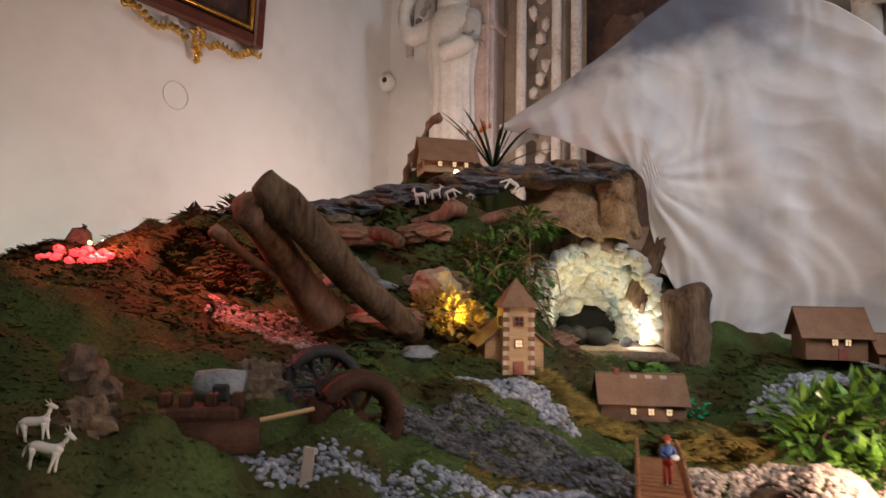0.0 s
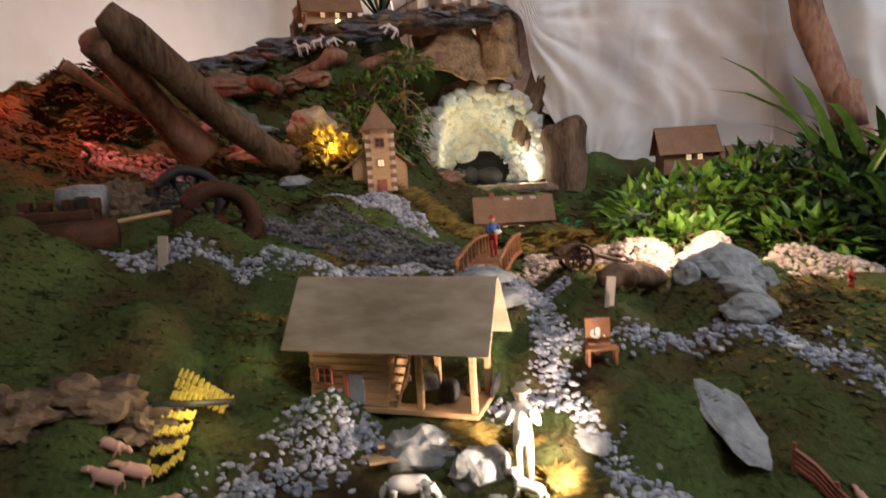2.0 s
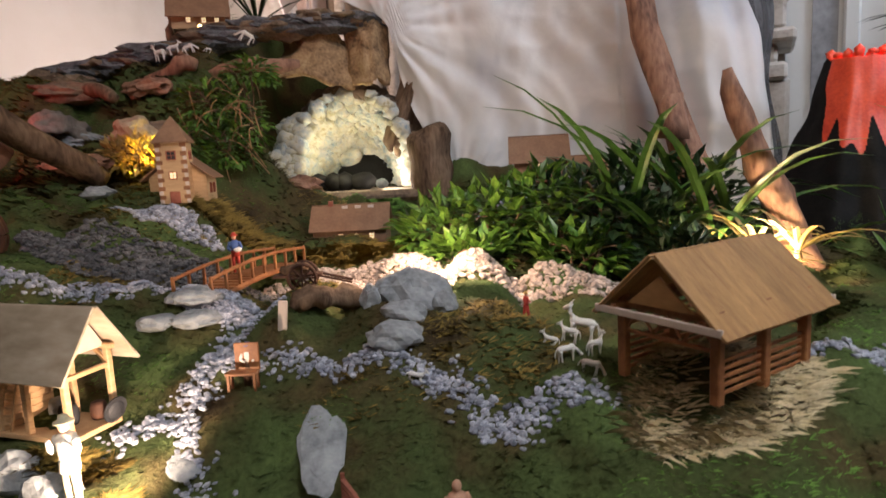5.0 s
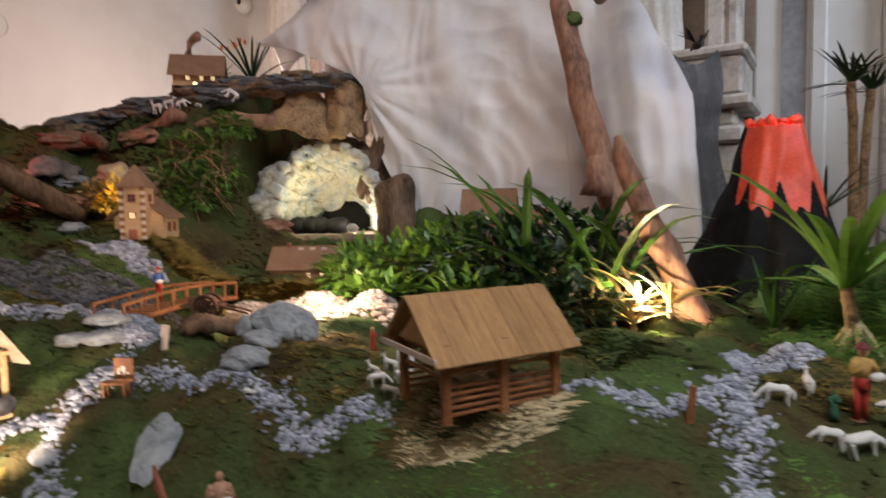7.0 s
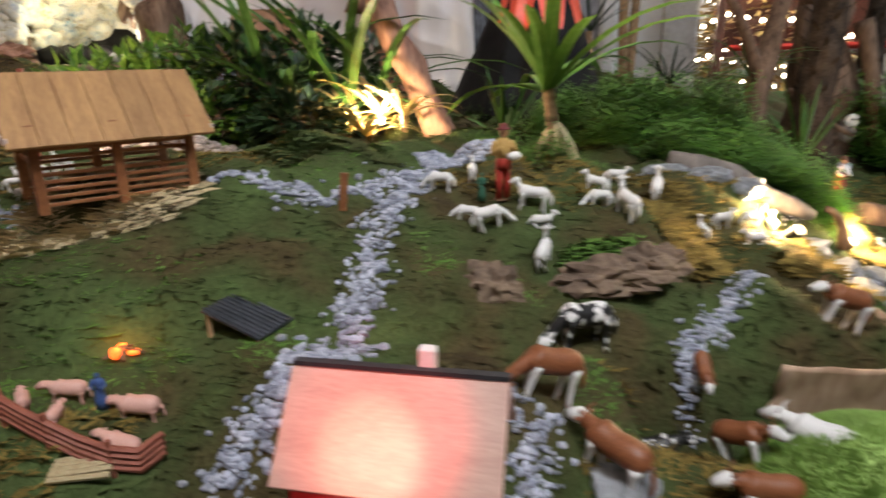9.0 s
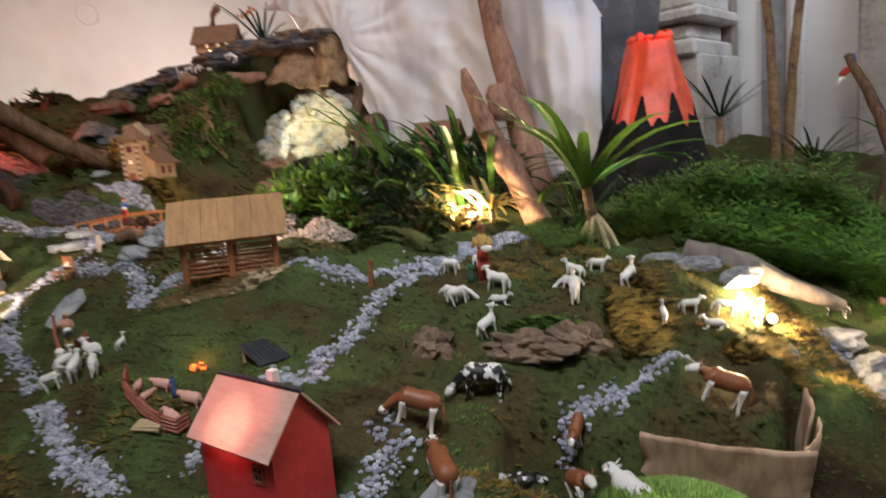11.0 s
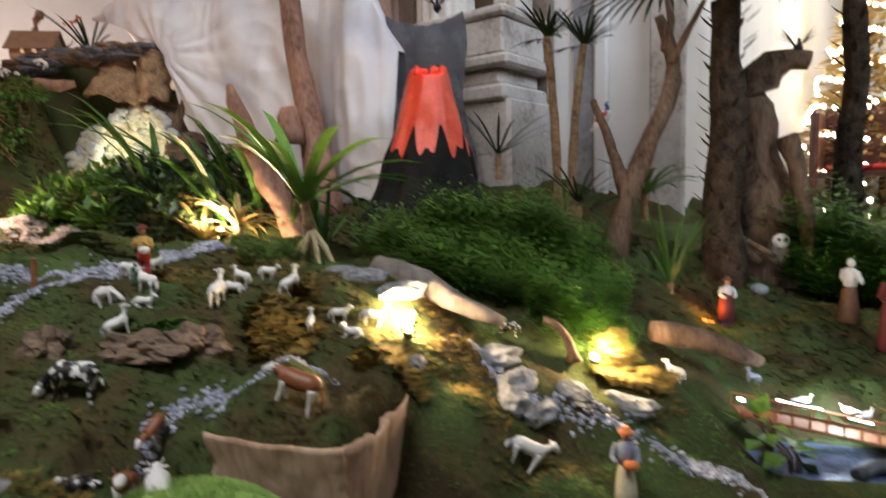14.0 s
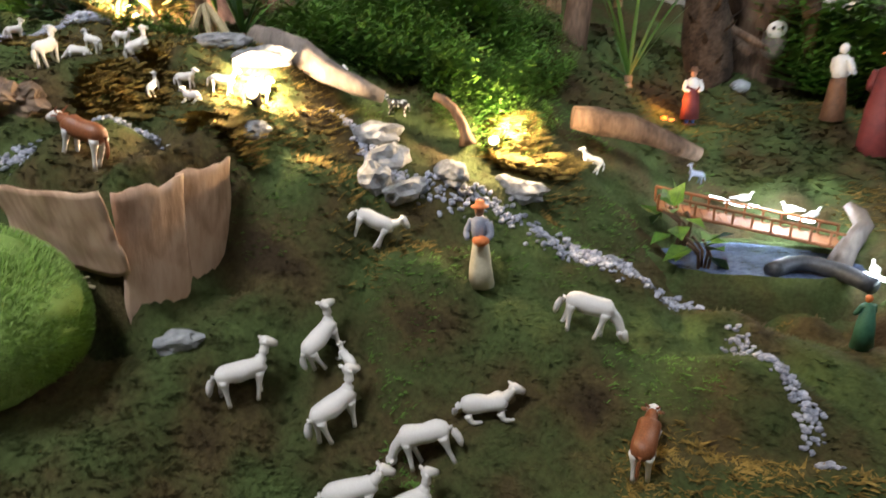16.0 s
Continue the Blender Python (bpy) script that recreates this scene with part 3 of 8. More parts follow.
def make_altar():
    """The stone altar against the wall: a base, pilasters, a painting in its recess."""
    altar = tagged(new("altar"), "carved stone altar with pink marble pilasters and a dark painting", "altar")
    altar.matrix_world = CHURCH
    part("base", block(bmesh.new(), (3.5, 0.5, 1.60), (-0.72, 3.70, 0.80), bevel=0.02), ALTAR_STONE, altar)
    part("back_panel", block(bmesh.new(), (3.35, 0.08, 4.4), (-0.66, 3.90, 3.8)), ALTAR_DARK, altar, "brown stone back of the niches")
    for u0, u1 in ((-1.98, -1.74), (-0.13, 0.12)):
        shaft = part("pilaster", block(bmesh.new(), (u1 - u0, 0.16, 4.4), ((u0 + u1) / 2, 3.76, 3.8), bevel=0.008), ALTAR_PINK, altar, "pilaster with carved tracery")
        for du in (-0.35, 0.35):
            part("fillet", block(bmesh.new(), (0.022, 0.03, 4.0), ((u0 + u1) / 2 + du * (u1 - u0), 3.67, 3.7), bevel=0.006), ALTAR_PINK, shaft)
        for z in (3.02, 4.4):
            part("tracery", tube(bmesh.new(), [((u0 + u1) / 2 - 0.08 + 0.16 * k / 8, 3.675, z + 0.09 * math.sin(math.pi * k / 8)) for k in range(9)], 0.011, 5), ALTAR_PINK, shaft)
            part("band", block(bmesh.new(), (u1 - u0 + 0.05, 0.2, 0.05), ((u0 + u1) / 2, 3.76, z + 0.17), bevel=0.012), ALTAR_PINK, shaft)
    for u in (-1.55, -1.30, -1.17):
        part("colonnette", tube(bmesh.new(), [(u, 3.72, 1.6), (u, 3.72, 6.0)], 0.035, 12), ALTAR_STONE, altar, smooth=True)
    bm = bmesh.new()
    for k in range(46):
        lump(bm, (-1.42 + 0.05 * math.sin(k * 2.1), 3.73, 1.7 + k * 0.09), (0.035, 0.03, 0.05), 1, 0.5, seed=k)
    part("foliage_carving", bm, ALTAR_STONE, altar, "carved stone foliage")
    for u, w in ((0.86, 0.10), (0.94, 0.07)):
        part("side_shaft", block(bmesh.new(), (w, 0.16, 4.2), (u, 3.72, 3.9), bevel=0.02), ALTAR_STONE, altar)
    for w, d, z0, z1 in ((0.56, 0.44, 1.58, 1.66), (0.48, 0.38, 1.66, 1.74), (0.62, 0.48, 1.74, 1.80), (0.54, 0.42, 1.80, 1.98), (0.58, 0.46, 1.98, 2.03)):
        part("plinth_step", block(bmesh.new(), (w, d, z1 - z0), (0.74, 3.64, (z0 + z1) / 2), bevel=0.015), ALTAR_STONE, altar)
    bm = bmesh.new()
    for w, z0, z1 in ((0.40, 2.0, 2.1), (0.52, 2.1, 2.18)):
        block(bm, (w, 0.36, z1 - z0), (-2.08, 3.70, (z0 + z1) / 2), bevel=0.015)
    part("bracket", bm, ALTAR_STONE, altar, "stone bracket below the statue")
    # gothic canopy beside the left pilaster
    bm = bmesh.new()
    for k in range(7):
        s = k / 6
        lump(bm, (-2.48 + 0.24 * s, 3.80, 3.35 + 0.34 * s), (0.03, 0.03, 0.04), 1, 0.5, seed=k)
        lump(bm, (-2.0 - 0.24 * s, 3.80, 3.35 + 0.34 * s), (0.03, 0.03, 0.04), 1, 0.5, seed=k + 9)
    for u in (-2.52, -2.24, -1.98):
        tube(bm, [(u, 3.80, 3.15), (u, 3.80, 3.9), (u, 3.80, 4.1)], [0.03, 0.03, 0.004], 6)
        for k in range(4):
            lump(bm, (u, 3.79, 3.55 + 0.14 * k), (0.045, 0.03, 0.03), 1, 0.5, seed=k * 3)
    part("canopy", bm, ALTAR_STONE, altar, "pierced gothic canopy")
    part("painting", block(bmesh.new(), (1.0, 0.02, 4.0), (-0.64, 3.84, 3.8)), CANVAS, altar, "large dark altar painting")
    bm = bmesh.new()
    lump(bm, (-0.52, 3.835, 2.95), (0.17, 0.012, 0.28), 2, 0.4)
    part("painted_robe", bm, BLUE_PAINT, altar, "blue painted shape", True)
    bm = bmesh.new()
    lump(bm, (-0.90, 3.835, 2.9), (0.16, 0.012, 0.34), 2, 0.5)
    lump(bm, (-0.26, 3.835, 2.85), (0.10, 0.012, 0.16), 2, 0.5)
    part("painted_shape", bm, FLESH_PAINT, altar, "ochre painted shape", True)
    bm = bmesh.new()
    lump(bm, (-0.42, 3.832, 3.1), (0.06, 0.01, 0.20), 2, 0.3)
    part("painted_light", bm, PALE_PAINT, altar, "pale painted shape", True)


make_altar()


def robe(bm, height, half, folds=9, lean=0.0, mat=0, depth=0.7, sides=40, rings=26):
    """A standing robed form, pleated towards the hem."""
    prev = None
    for k in range(rings + 1):
        s = k / rings
        w = half * (1.0 - 0.12 * s if s < 0.55 else 0.93 + 0.35 * math.sin((s - 0.55) / 0.27 * math.pi / 2) * 0.6 if s < 0.82 else max(0.02, 1.14 * max(0.0, 1 - ((s - 0.82) / 0.18) ** 2) ** 0.5))
        ring = []
        for j in range(sides):
            a = 2 * math.pi * j / sides
            pl = 1 + 0.15 * (1.05 - s) * (abs(math.sin(folds * 0.5 * a + 1.4 * math.sin(3 * s))) - 0.5) + 0.05 * noise.noise(Vector((math.cos(a) * 2, math.sin(a) * 2, s * 7)))
            ring.append(bm.verts.new((w * pl * math.cos(a) + lean * s, w * depth * pl * math.sin(a), s * height)))
        if prev:
            for j in range(sides):
                bm.faces.new((prev[j], prev[(j + 1) % sides], ring[(j + 1) % sides], ring[j])).material_index = mat
        prev = ring
    bm.faces.new(prev).material_index = mat
    return bm


def make_statue(u, v, z, height, label, arm):
    """A robed stone statue, one plain mesh."""
    bm = bmesh.new()
    robe(bm, height * 0.86, height * 0.125, 15, sides=72, rings=34)
    lump(bm, (0, -0.02, height * 0.925), (height * 0.055, height * 0.06, height * 0.075), 2, 0.08)
    lump(bm, (0, 0.0, height * 0.85), (height * 0.085, height * 0.075, height * 0.05), 2, 0.2)
    h = height
    if arm == "raised":
        tube(bm, spline([(-0.10 * h, 0, 0.78 * h), (-0.22 * h, -0.06, 0.72 * h), (-0.26 * h, -0.08, 0.83 * h), (-0.22 * h, -0.06, 0.95 * h)], 10), [0.05 * h] * 5 + [0.034 * h] * 6, 8, 0.2)
        tube(bm, spline([(0.11 * h, 0, 0.78 * h), (0.13 * h, -0.10, 0.62 * h), (0.0, -0.14, 0.58 * h)], 8), 0.045 * h, 8, 0.2)
    else:
        for sgn in (-1, 1):
            tube(bm, spline([(sgn * 0.13 * h, 0, 0.79 * h), (sgn * 0.17 * h, -0.06, 0.62 * h), (sgn * 0.03 * h, -0.13 * h, 0.60 * h)], 10), [0.045 * h] * 5 + [0.042 * h] * 4 + [0.024 * h] * 2, 12, 0.5)
            tube(bm, spline([(sgn * 0.16 * h, -0.04, 0.60 * h), (sgn * 0.15 * h, -0.06, 0.45 * h), (sgn * 0.13 * h, -0.02, 0.36 * h)], 6), [0.05 * h, 0.05 * h, 0.045 * h, 0.04 * h, 0.03 * h, 0.02 * h, 0.01 * h], 8, 0.3)
    return solo("statue", bm, STATUE, label, "statue", CHURCH @ Matrix.Translation((u, v, z)), smooth=True)


make_statue(0.55, 3.58, 2.03, 1.32, "pale carved stone statue in a long robe on a plinth", "folded")
make_statue(-2.05, 3.66, 2.18, 1.42, "pale carved stone statue with one arm raised", "raised")


def make_picture(v):
    """A dark painting in a mahogany frame with gilded carving, on the left wall; v: its middle along the wall."""
    pic = tagged(new("wall_picture"), "dark painting in a mahogany frame with gilded carving", "picture", "pictures on the side wall")
    pic.matrix_world = CHURCH @ Matrix.Translation((-2.82, v, 2.86)) @ Matrix.Rotation(radians(90), 4, "Z") @ Matrix.Rotation(radians(4), 4, "X")
    w, h = 0.90, 1.30
    bm = bmesh.new()
    for s in (-1, 1):
        block(bm, (0.075, 0.06, h), (s * (w / 2 - 0.037), -0.04, h / 2), bevel=0.012)
        block(bm, (w - 0.15, 0.06, 0.075), (0, -0.04, h / 2 + s * (h / 2 - 0.037)), bevel=0.012)
    part("frame_wood", bm, FRAME_WOOD, pic)
    part("canvas", block(bmesh.new(), (w - 0.12, 0.012, h - 0.12), (0, -0.02, h / 2)), CANVAS, pic, "dark canvas")
    bm = bmesh.new()
    for s in (-1, 1):
        block(bm, (0.022, 0.03, h - 0.17), (s * (w / 2 - 0.10), -0.055, h / 2), bevel=0.006)
        block(bm, (w - 0.2, 0.03, 0.022), (0, -0.056, h / 2 + s * (h / 2 - 0.10)), bevel=0.006)
        for k in range(9):   # spandrels of the arched top
            a = math.pi / 2 * k / 8
            lump(bm, (s * (w / 2 - 0.26 + 0.15 * math.cos(a)), -0.055, h - 0.34 + 0.2 * math.sin(a)), (0.022, 0.012, 0.022), 1, 0.3, seed=k)
        for k in range(14):
            lump(bm, (s * (w / 2 - 0.13 - 0.012 * (k % 3)), -0.055, h - 0.13 - 0.012 * k), (0.03 - 0.001 * k, 0.014, 0.02), 1, 0.5, seed=k + 3)
    part("gilt_slip", bm, GOLD, pic, "gilded inner moulding", True)
    bm = bmesh.new()
    for s in (-1, 1):
        for k in range(12):
            q = k / 11
            p = (s * (0.06 + 0.34 * q), -0.05, -0.035 - 0.05 * (1 - q) + 0.02 * math.sin(9 * q))
            tube(bm, spline([p, (p[0] + s * 0.03, -0.06, p[2] - 0.03), (p[0] + s * 0.045, -0.055, p[2] + 0.01)], 5), [0.013, 0.012, 0.011, 0.009, 0.007, 0.003], 6)
    for k in range(16):
        lump(bm, (0.045 * math.sin(k * 2.4) * (1 - k / 18), -0.06, -0.03 - 0.012 * k), (0.026 - 0.0008 * k, 0.016, 0.018), 1, 0.4, seed=k)
    tagged(part("gilt_pendant", bm, GOLD, pic, "gilded carved foliage below the frame", True), kind="stuff")
    bm = bmesh.new()
    lump(bm, (0.0, -0.03, 0.60), (0.11, 0.008, 0.26), 2, 0.4)
    part("painted_shape", bm, PALE_PAINT, pic, "pale painted shape", True)
    part("painted_halo", tube(bmesh.new(), [(0.075 * math.cos(k * 0.2618), -0.03, 0.86 + 0.075 * math.sin(k * 0.2618)) for k in range(25)], 0.006, 5), GOLD, pic, "thin gold painted ring", True)
    bm = bmesh.new()
    lump(bm, (-0.22, -0.03, 0.52), (0.10, 0.008, 0.30), 2, 0.4)
    part("painted_shape", bm, FLESH_PAINT, pic, "ochre painted shape", True)
    return pic


make_picture(2.14)
make_picture(1.10)


def make_dome():
    c = tagged(new("dome_camera"), "white round security camera in the corner of the wall", "camera")
    c.matrix_world = CHURCH @ Matrix.Translation((-2.80, 3.90, 3.02))
    part("body", lump(bmesh.new(), (0, -0.02, 0), (0.075, 0.07, 0.07), 3, 0.0), WHITE_TOY, c, smooth=True)
    part("lens", lump(bmesh.new(), (0.03, -0.085, 0.0), (0.022, 0.012, 0.022), 2, 0.0), CLOTH["dark"], c, "dark lens", True)


make_dome()
bm = bmesh.new()
for k in range(25):
    a = 2 * math.pi * k / 24
    if k:
        tube(bm, [b, (0, 0.075 * math.cos(a), 0.075 * math.sin(a))], 0.005, 5)
    b = (0, 0.075 * math.cos(a), 0.075 * math.sin(a))
solo("wall_ring", bm, PLASTER, "round plastered ring on the side wall", "ornament", CHURCH @ Matrix.Translation((-2.815, 2.05, 2.44)))


# ---- the painted sheet over the altar ----
def lerp_table(table, x):
    for k, ((a, p), (b, q)) in enumerate(zip(table, table[1:])):
        if x <= b:
            u = max(0, (x - a)) / (b - a)
            (a0, p0), (b1, q1) = table[max(k - 1, 0)], table[min(k + 2, len(table) - 1)]
            m0, m1 = (q - p0) / (b - a0) * (b - a), (q1 - p) / (b1 - a) * (b - a)
            return (2 * u ** 3 - 3 * u * u + 1) * p + (u ** 3 - 2 * u * u + u) * m0 + (3 * u * u - 2 * u ** 3) * q + (u ** 3 - u * u) * m1
    return table[-1][1]


TOP = [(0.12, 2.17), (0.36, 2.30), (0.60, 2.46), (0.85, 2.66), (1.07, 2.80), (1.25, 2.70), (1.45, 2.55), (1.66, 2.25), (1.72, 2.12), (1.82, 2.14), (1.95, 1.90), (2.04, 1.72)]
BOTTOM = [(0.12, 2.13), (0.36, 2.06), (0.55, 1.97), (0.70, 1.86), (0.74, 1.66), (0.80, 1.48), (0.97, 1.20), (1.3, 1.14), (2.04, 1.06)]

DEEP = [(0.12, 2.64), (0.40, 2.52), (0.70, 2.46), (0.97, 2.47), (1.3, 2.42), (1.6, 2.25), (1.8, 2.12), (2.04, 1.98)]


def make_drape():
    nx, nz = 230, 150
    bm = bmesh.new()
    rows = []
    for i in range(nx + 1):
        x = 0.12 + 1.92 * i / nx
        zt, zb = lerp_table(TOP, x), lerp_table(BOTTOM, x)
        row = []
        for j in range(nz + 1):
            s = j / nz
            z = zb + (zt - zb) * s
            y = lerp_table(DEEP, x) + 0.12 * s - 0.05 * math.sin(math.pi * s)
            if x > 1.72:
                y -= 0.06 * math.sin((x - 1.72) / 0.32 * math.pi)
            # folds that run down from the gathers
            g1 = math.atan2(z - 1.86, x - 0.68)
            near = math.exp(-((x - 0.70) ** 2 + (z - 1.75) ** 2) / 0.12)
            fold = 0.030 * near * noise.noise(Vector((g1 * 4.5, 0.6 * near, 4))) * min(1, math.hypot(x - 0.68, z - 1.86) * 5)
            fold += 0.014 * noise.noise(Vector((x * 5.5 + 1.2 * z, z * 1.6, 2))) + 0.006 * abs(noise.noise(Vector((x * 9 - z * 2, z * 3, 7))))
            away = math.hypot(x - 0.72, z - 1.86)
            fold += 0.008 * math.exp(-away / 0.16) * min(1, away * 9) * max(0, math.sin(-g1 - 0.1)) * math.sin(g1 * 34 + 3 * noise.noise(Vector((g1 * 5, 0, 1))))
            hem = math.hypot(x - 0.97, z - 1.16)
            fold += 0.007 * math.exp(-hem / 0.16) * math.sin(math.atan2(z - 1.16, x - 0.97) * 30 + 4 * noise.noise(Vector((x * 8, 2, 1))))
            fold += 0.005 * math.sin(7 * z + 11 * x + 5 * noise.noise(Vector((x * 2, z * 2, 8)))) * max(0, noise.noise(Vector((x * 2.2, z * 2.2, 15))) + 0.2)
            low = (1 - s) ** 2
            fold += 0.020 * low * noise.noise(Vector((x * 9, z * 1.2, 6)))
            fold += 0.022 * noise.noise(Vector((x * 2.2 - z, z * 1.6, 11))) + 0.006 * abs(noise.noise(Vector((x * 4 + z * 5, z * 4 - x * 3, 3)))) * 2
            run = x * 0.9 + z * 0.35 + 0.16 * noise.noise(Vector((x * 2.4, z * 2.4, 21)))
            fold += 0.0035 * math.sin(46 * run) * max(0, 0.35 + 1.6 * noise.noise(Vector((x * 2.1 + 3, z * 1.5, 30))))
            fold += 0.004 * math.sin(90 * run + 4 * noise.noise(Vector((x * 5, z * 3, 2)))) * max(0, noise.noise(Vector((x * 2.6, z * 1.9, 41))))
            if x > 1.6:
                fold += 0.030 * noise.noise(Vector((x * 14 + 0.8 * z, z * 0.8, 9)))
            row.append(bm.verts.new((x + 0.012 * noise.noise(Vector((x * 3, z * 4, 5))), y + fold * 1.5, z)))
        # over the top and down behind
        p = row[-1].co
        row.append(bm.verts.new((p.x, p.y + 0.10, p.z + 0.015)))
        row.append(bm.verts.new((p.x, p.y + 0.26, p.z - 0.10)))
        rows.append(row)
    for a, b in zip(rows, rows[1:]):
        for j in range(len(a) - 1):
            bm.faces.new((a[j], b[j], b[j + 1], a[j + 1]))
    ob = solo("drape", bm, DRAPE, "white sheet painted with grey clouds, hung in folds over the altar", "cloth", smooth=True)
    mod = ob.modifiers.new("thick", "SOLIDIFY")
    mod.thickness = 0.004
    return ob


make_drape()


def make_gauze():
    """The dark gauze between the sheet and the plinth, behind the volcano."""
    bm = bmesh.new()
    rows = []
    for i in range(31):
        s = i / 30
        row = []
        for j in range(31):
            q = j / 30
            x = 1.97 + 0.27 * s + 0.10 * (s - 0.4) * (1 - q) + 0.02 * math.sin(9 * q)
            z = 1.10 + (0.77 + 0.09 * s - 0.05 * math.sin(math.pi * s)) * q
            y = 2.10 + 0.34 * s + 0.03 * q + 0.02 * math.sin(s * 34 + q * 3) * (1 - 0.6 * q)
            row.append(bm.verts.new((x, y, z)))
        rows.append(row)
    for a, b in zip(rows, rows[1:]):
        for j in range(30):
            bm.faces.new((a[j], b[j], b[j + 1], a[j + 1]))
    ob = solo("gauze", bm, DRAPE_GREY, "dark grey gauze hung behind the model volcano", "cloth", smooth=True)
    ob.modifiers.new("thick", "SOLIDIFY").thickness = 0.003


make_gauze()


# ---- the model houses ----
def window_part(parent, at, w, h, lit=True, turn=0.0, frame_mat=None, cross=True):
    """A small window: lit pane, frame and bars, facing local -y before the turn."""
    rot = Matrix.Rotation(radians(turn), 4, "Z")
    bm = bmesh.new()
    f = max(0.0016, w * 0.12)
    for s in (-1, 1):
        block(bm, (f, 0.004, h + f), Vector(at) + rot @ Vector((s * w / 2, -0.002, 0)), rot)
        block(bm, (w - f, 0.004, f), Vector(at) + rot @ Vector((0, -0.002, s * h / 2)), rot)
    if cross:
        block(bm, (f * 0.6, 0.003, h - f), Vector(at) + rot @ Vector((0, -0.0015, 0)), rot)
        block(bm, (w - f, 0.003, f * 0.6), Vector(at) + rot @ Vector((0, -0.0012, 0)), rot)
    win = part("window", bm, frame_mat or PLY_RED, parent, "red-brown window frame")
    part("pane", block(bmesh.new(), (w - f, 0.001, h - f), Vector(at) + rot @ Vector((0, -0.0004, 0)), rot), GLOW_WIN if lit else CLOTH["dark"], win, "lit pane" if lit else "dark pane")
    return win


def gable_bm(w, wall, rise, thick, x):
    """A gable end in the y-z plane at x."""
    bm = bmesh.new()
    out = [(-w / 2, 0), (w / 2, 0), (w / 2, wall), (0, wall + rise), (-w / 2, wall)]
    a = [bm.verts.new((x - thick / 2, y, z)) for y, z in out]
    b = [bm.verts.new((x + thick / 2, y, z)) for y, z in out]
    bm.faces.new(list(reversed(a)))
    bm.faces.new(b)
    for k in range(5):
        n = (k + 1) % 5
        bm.faces.new((a[k], a[n], b[n], b[k]))
    return bm


def roof_part(parent, l, w, wall, rise, over, eave, thick, mat, side, label="", planks=0):
    """One slope of a roof; side -1 is the front. With planks it is laid of separate boards."""
    run = w / 2 + eave
    drop = rise * run / (w / 2)
    ang = math.atan2(drop, run)
    length = math.hypot(run, drop)
    rot = Matrix.Rotation(-side * ang, 4, "X")
    mid = Vector((0, side * run / 2, wall + rise - drop / 2)) + rot @ Vector((0, 0, thick / 2 + 0.001))
    if not planks:
        return part("roof", block(bmesh.new(), (l + 2 * over, length, thick), mid, rot, bevel=thick * 0.2), mat, parent, label)
    roof = part("roof", block(bmesh.new(), (l + 2 * over - 0.004, length - 0.004, thick * 0.4), mid - rot @ Vector((0, 0, thick * 0.3)), rot), mat, parent, label)
    pw = (l + 2 * over) / planks
    for k in range(planks):
        x = -l / 2 - over + (k + 0.5) * pw
        part("plank", block(bmesh.new(), (pw * 0.988, length + random.uniform(-0.002, 0.002), thick * 0.6), mid + Vector((x, 0, 0)) + rot @ Vector((0, 0, thick * 0.25 + random.uniform(0, thick * 0.06))), rot, bevel=thick * 0.12), mat, roof)
    return roof


def make_house(name, at, turn, l, w, wall, rise, label, walls, roofs, over=0.012, eave=0.012, windows=(), gable_windows=(), door=None, chimney=None, group="model houses", patches=0):
    """A gabled model house; the ridge runs along local x, the front faces local -y."""
    h = thing(name, at, label, "model house", group, turn)
    for s, n in ((-1, "front_wall"), (1, "back_wall")):
        part(n, block(bmesh.new(), (l - 0.008, 0.004, wall), (0, s * (w / 2 - 0.002), wall / 2)), walls, h)
    for s in (-1, 1):
        part("gable", gable_bm(w, wall, rise, 0.004, s * (l / 2 - 0.002)), walls, h)
    for s in (-1, 1):
        roof_part(h, l, w, wall, rise, over, eave, 0.004, roofs, s, "plain roof board")
    part("ridge", block(bmesh.new(), (l + 2 * over, 0.007, 0.004), (0, 0, wall + rise + 0.005), bevel=0.001), roofs, h)
    for x, z, ww, wh in windows:
        window_part(h, (x, -w / 2, z), ww, wh)
    for s, y, z, ww, wh in gable_windows:
        window_part(h, (s * l / 2, y, z), ww, wh, turn=90 * s)
    if door:
        x, dw, dh = door
        part("door", block(bmesh.new(), (dw, 0.004, dh), (x, -w / 2 - 0.001, dh / 2), bevel=0.0006), PLY_RED, h, "red-brown door")
    if chimney:
        x, y, z = chimney
        part("chimney", block(bmesh.new(), (0.016, 0.014, 0.028), (x, y, z), bevel=0.001), PLY_RED, h, "small brick-red chimney")
    for k in range(patches):
        part("skylight", block(bmesh.new(), (0.02, 0.012, 0.002), (-0.02 + 0.045 * k, -0.012, wall + rise - 0.004), Matrix.Rotation(math.atan2(rise, w / 2), 4, "X")), PALE_BOARD, h, "pale roof patch")
    return h


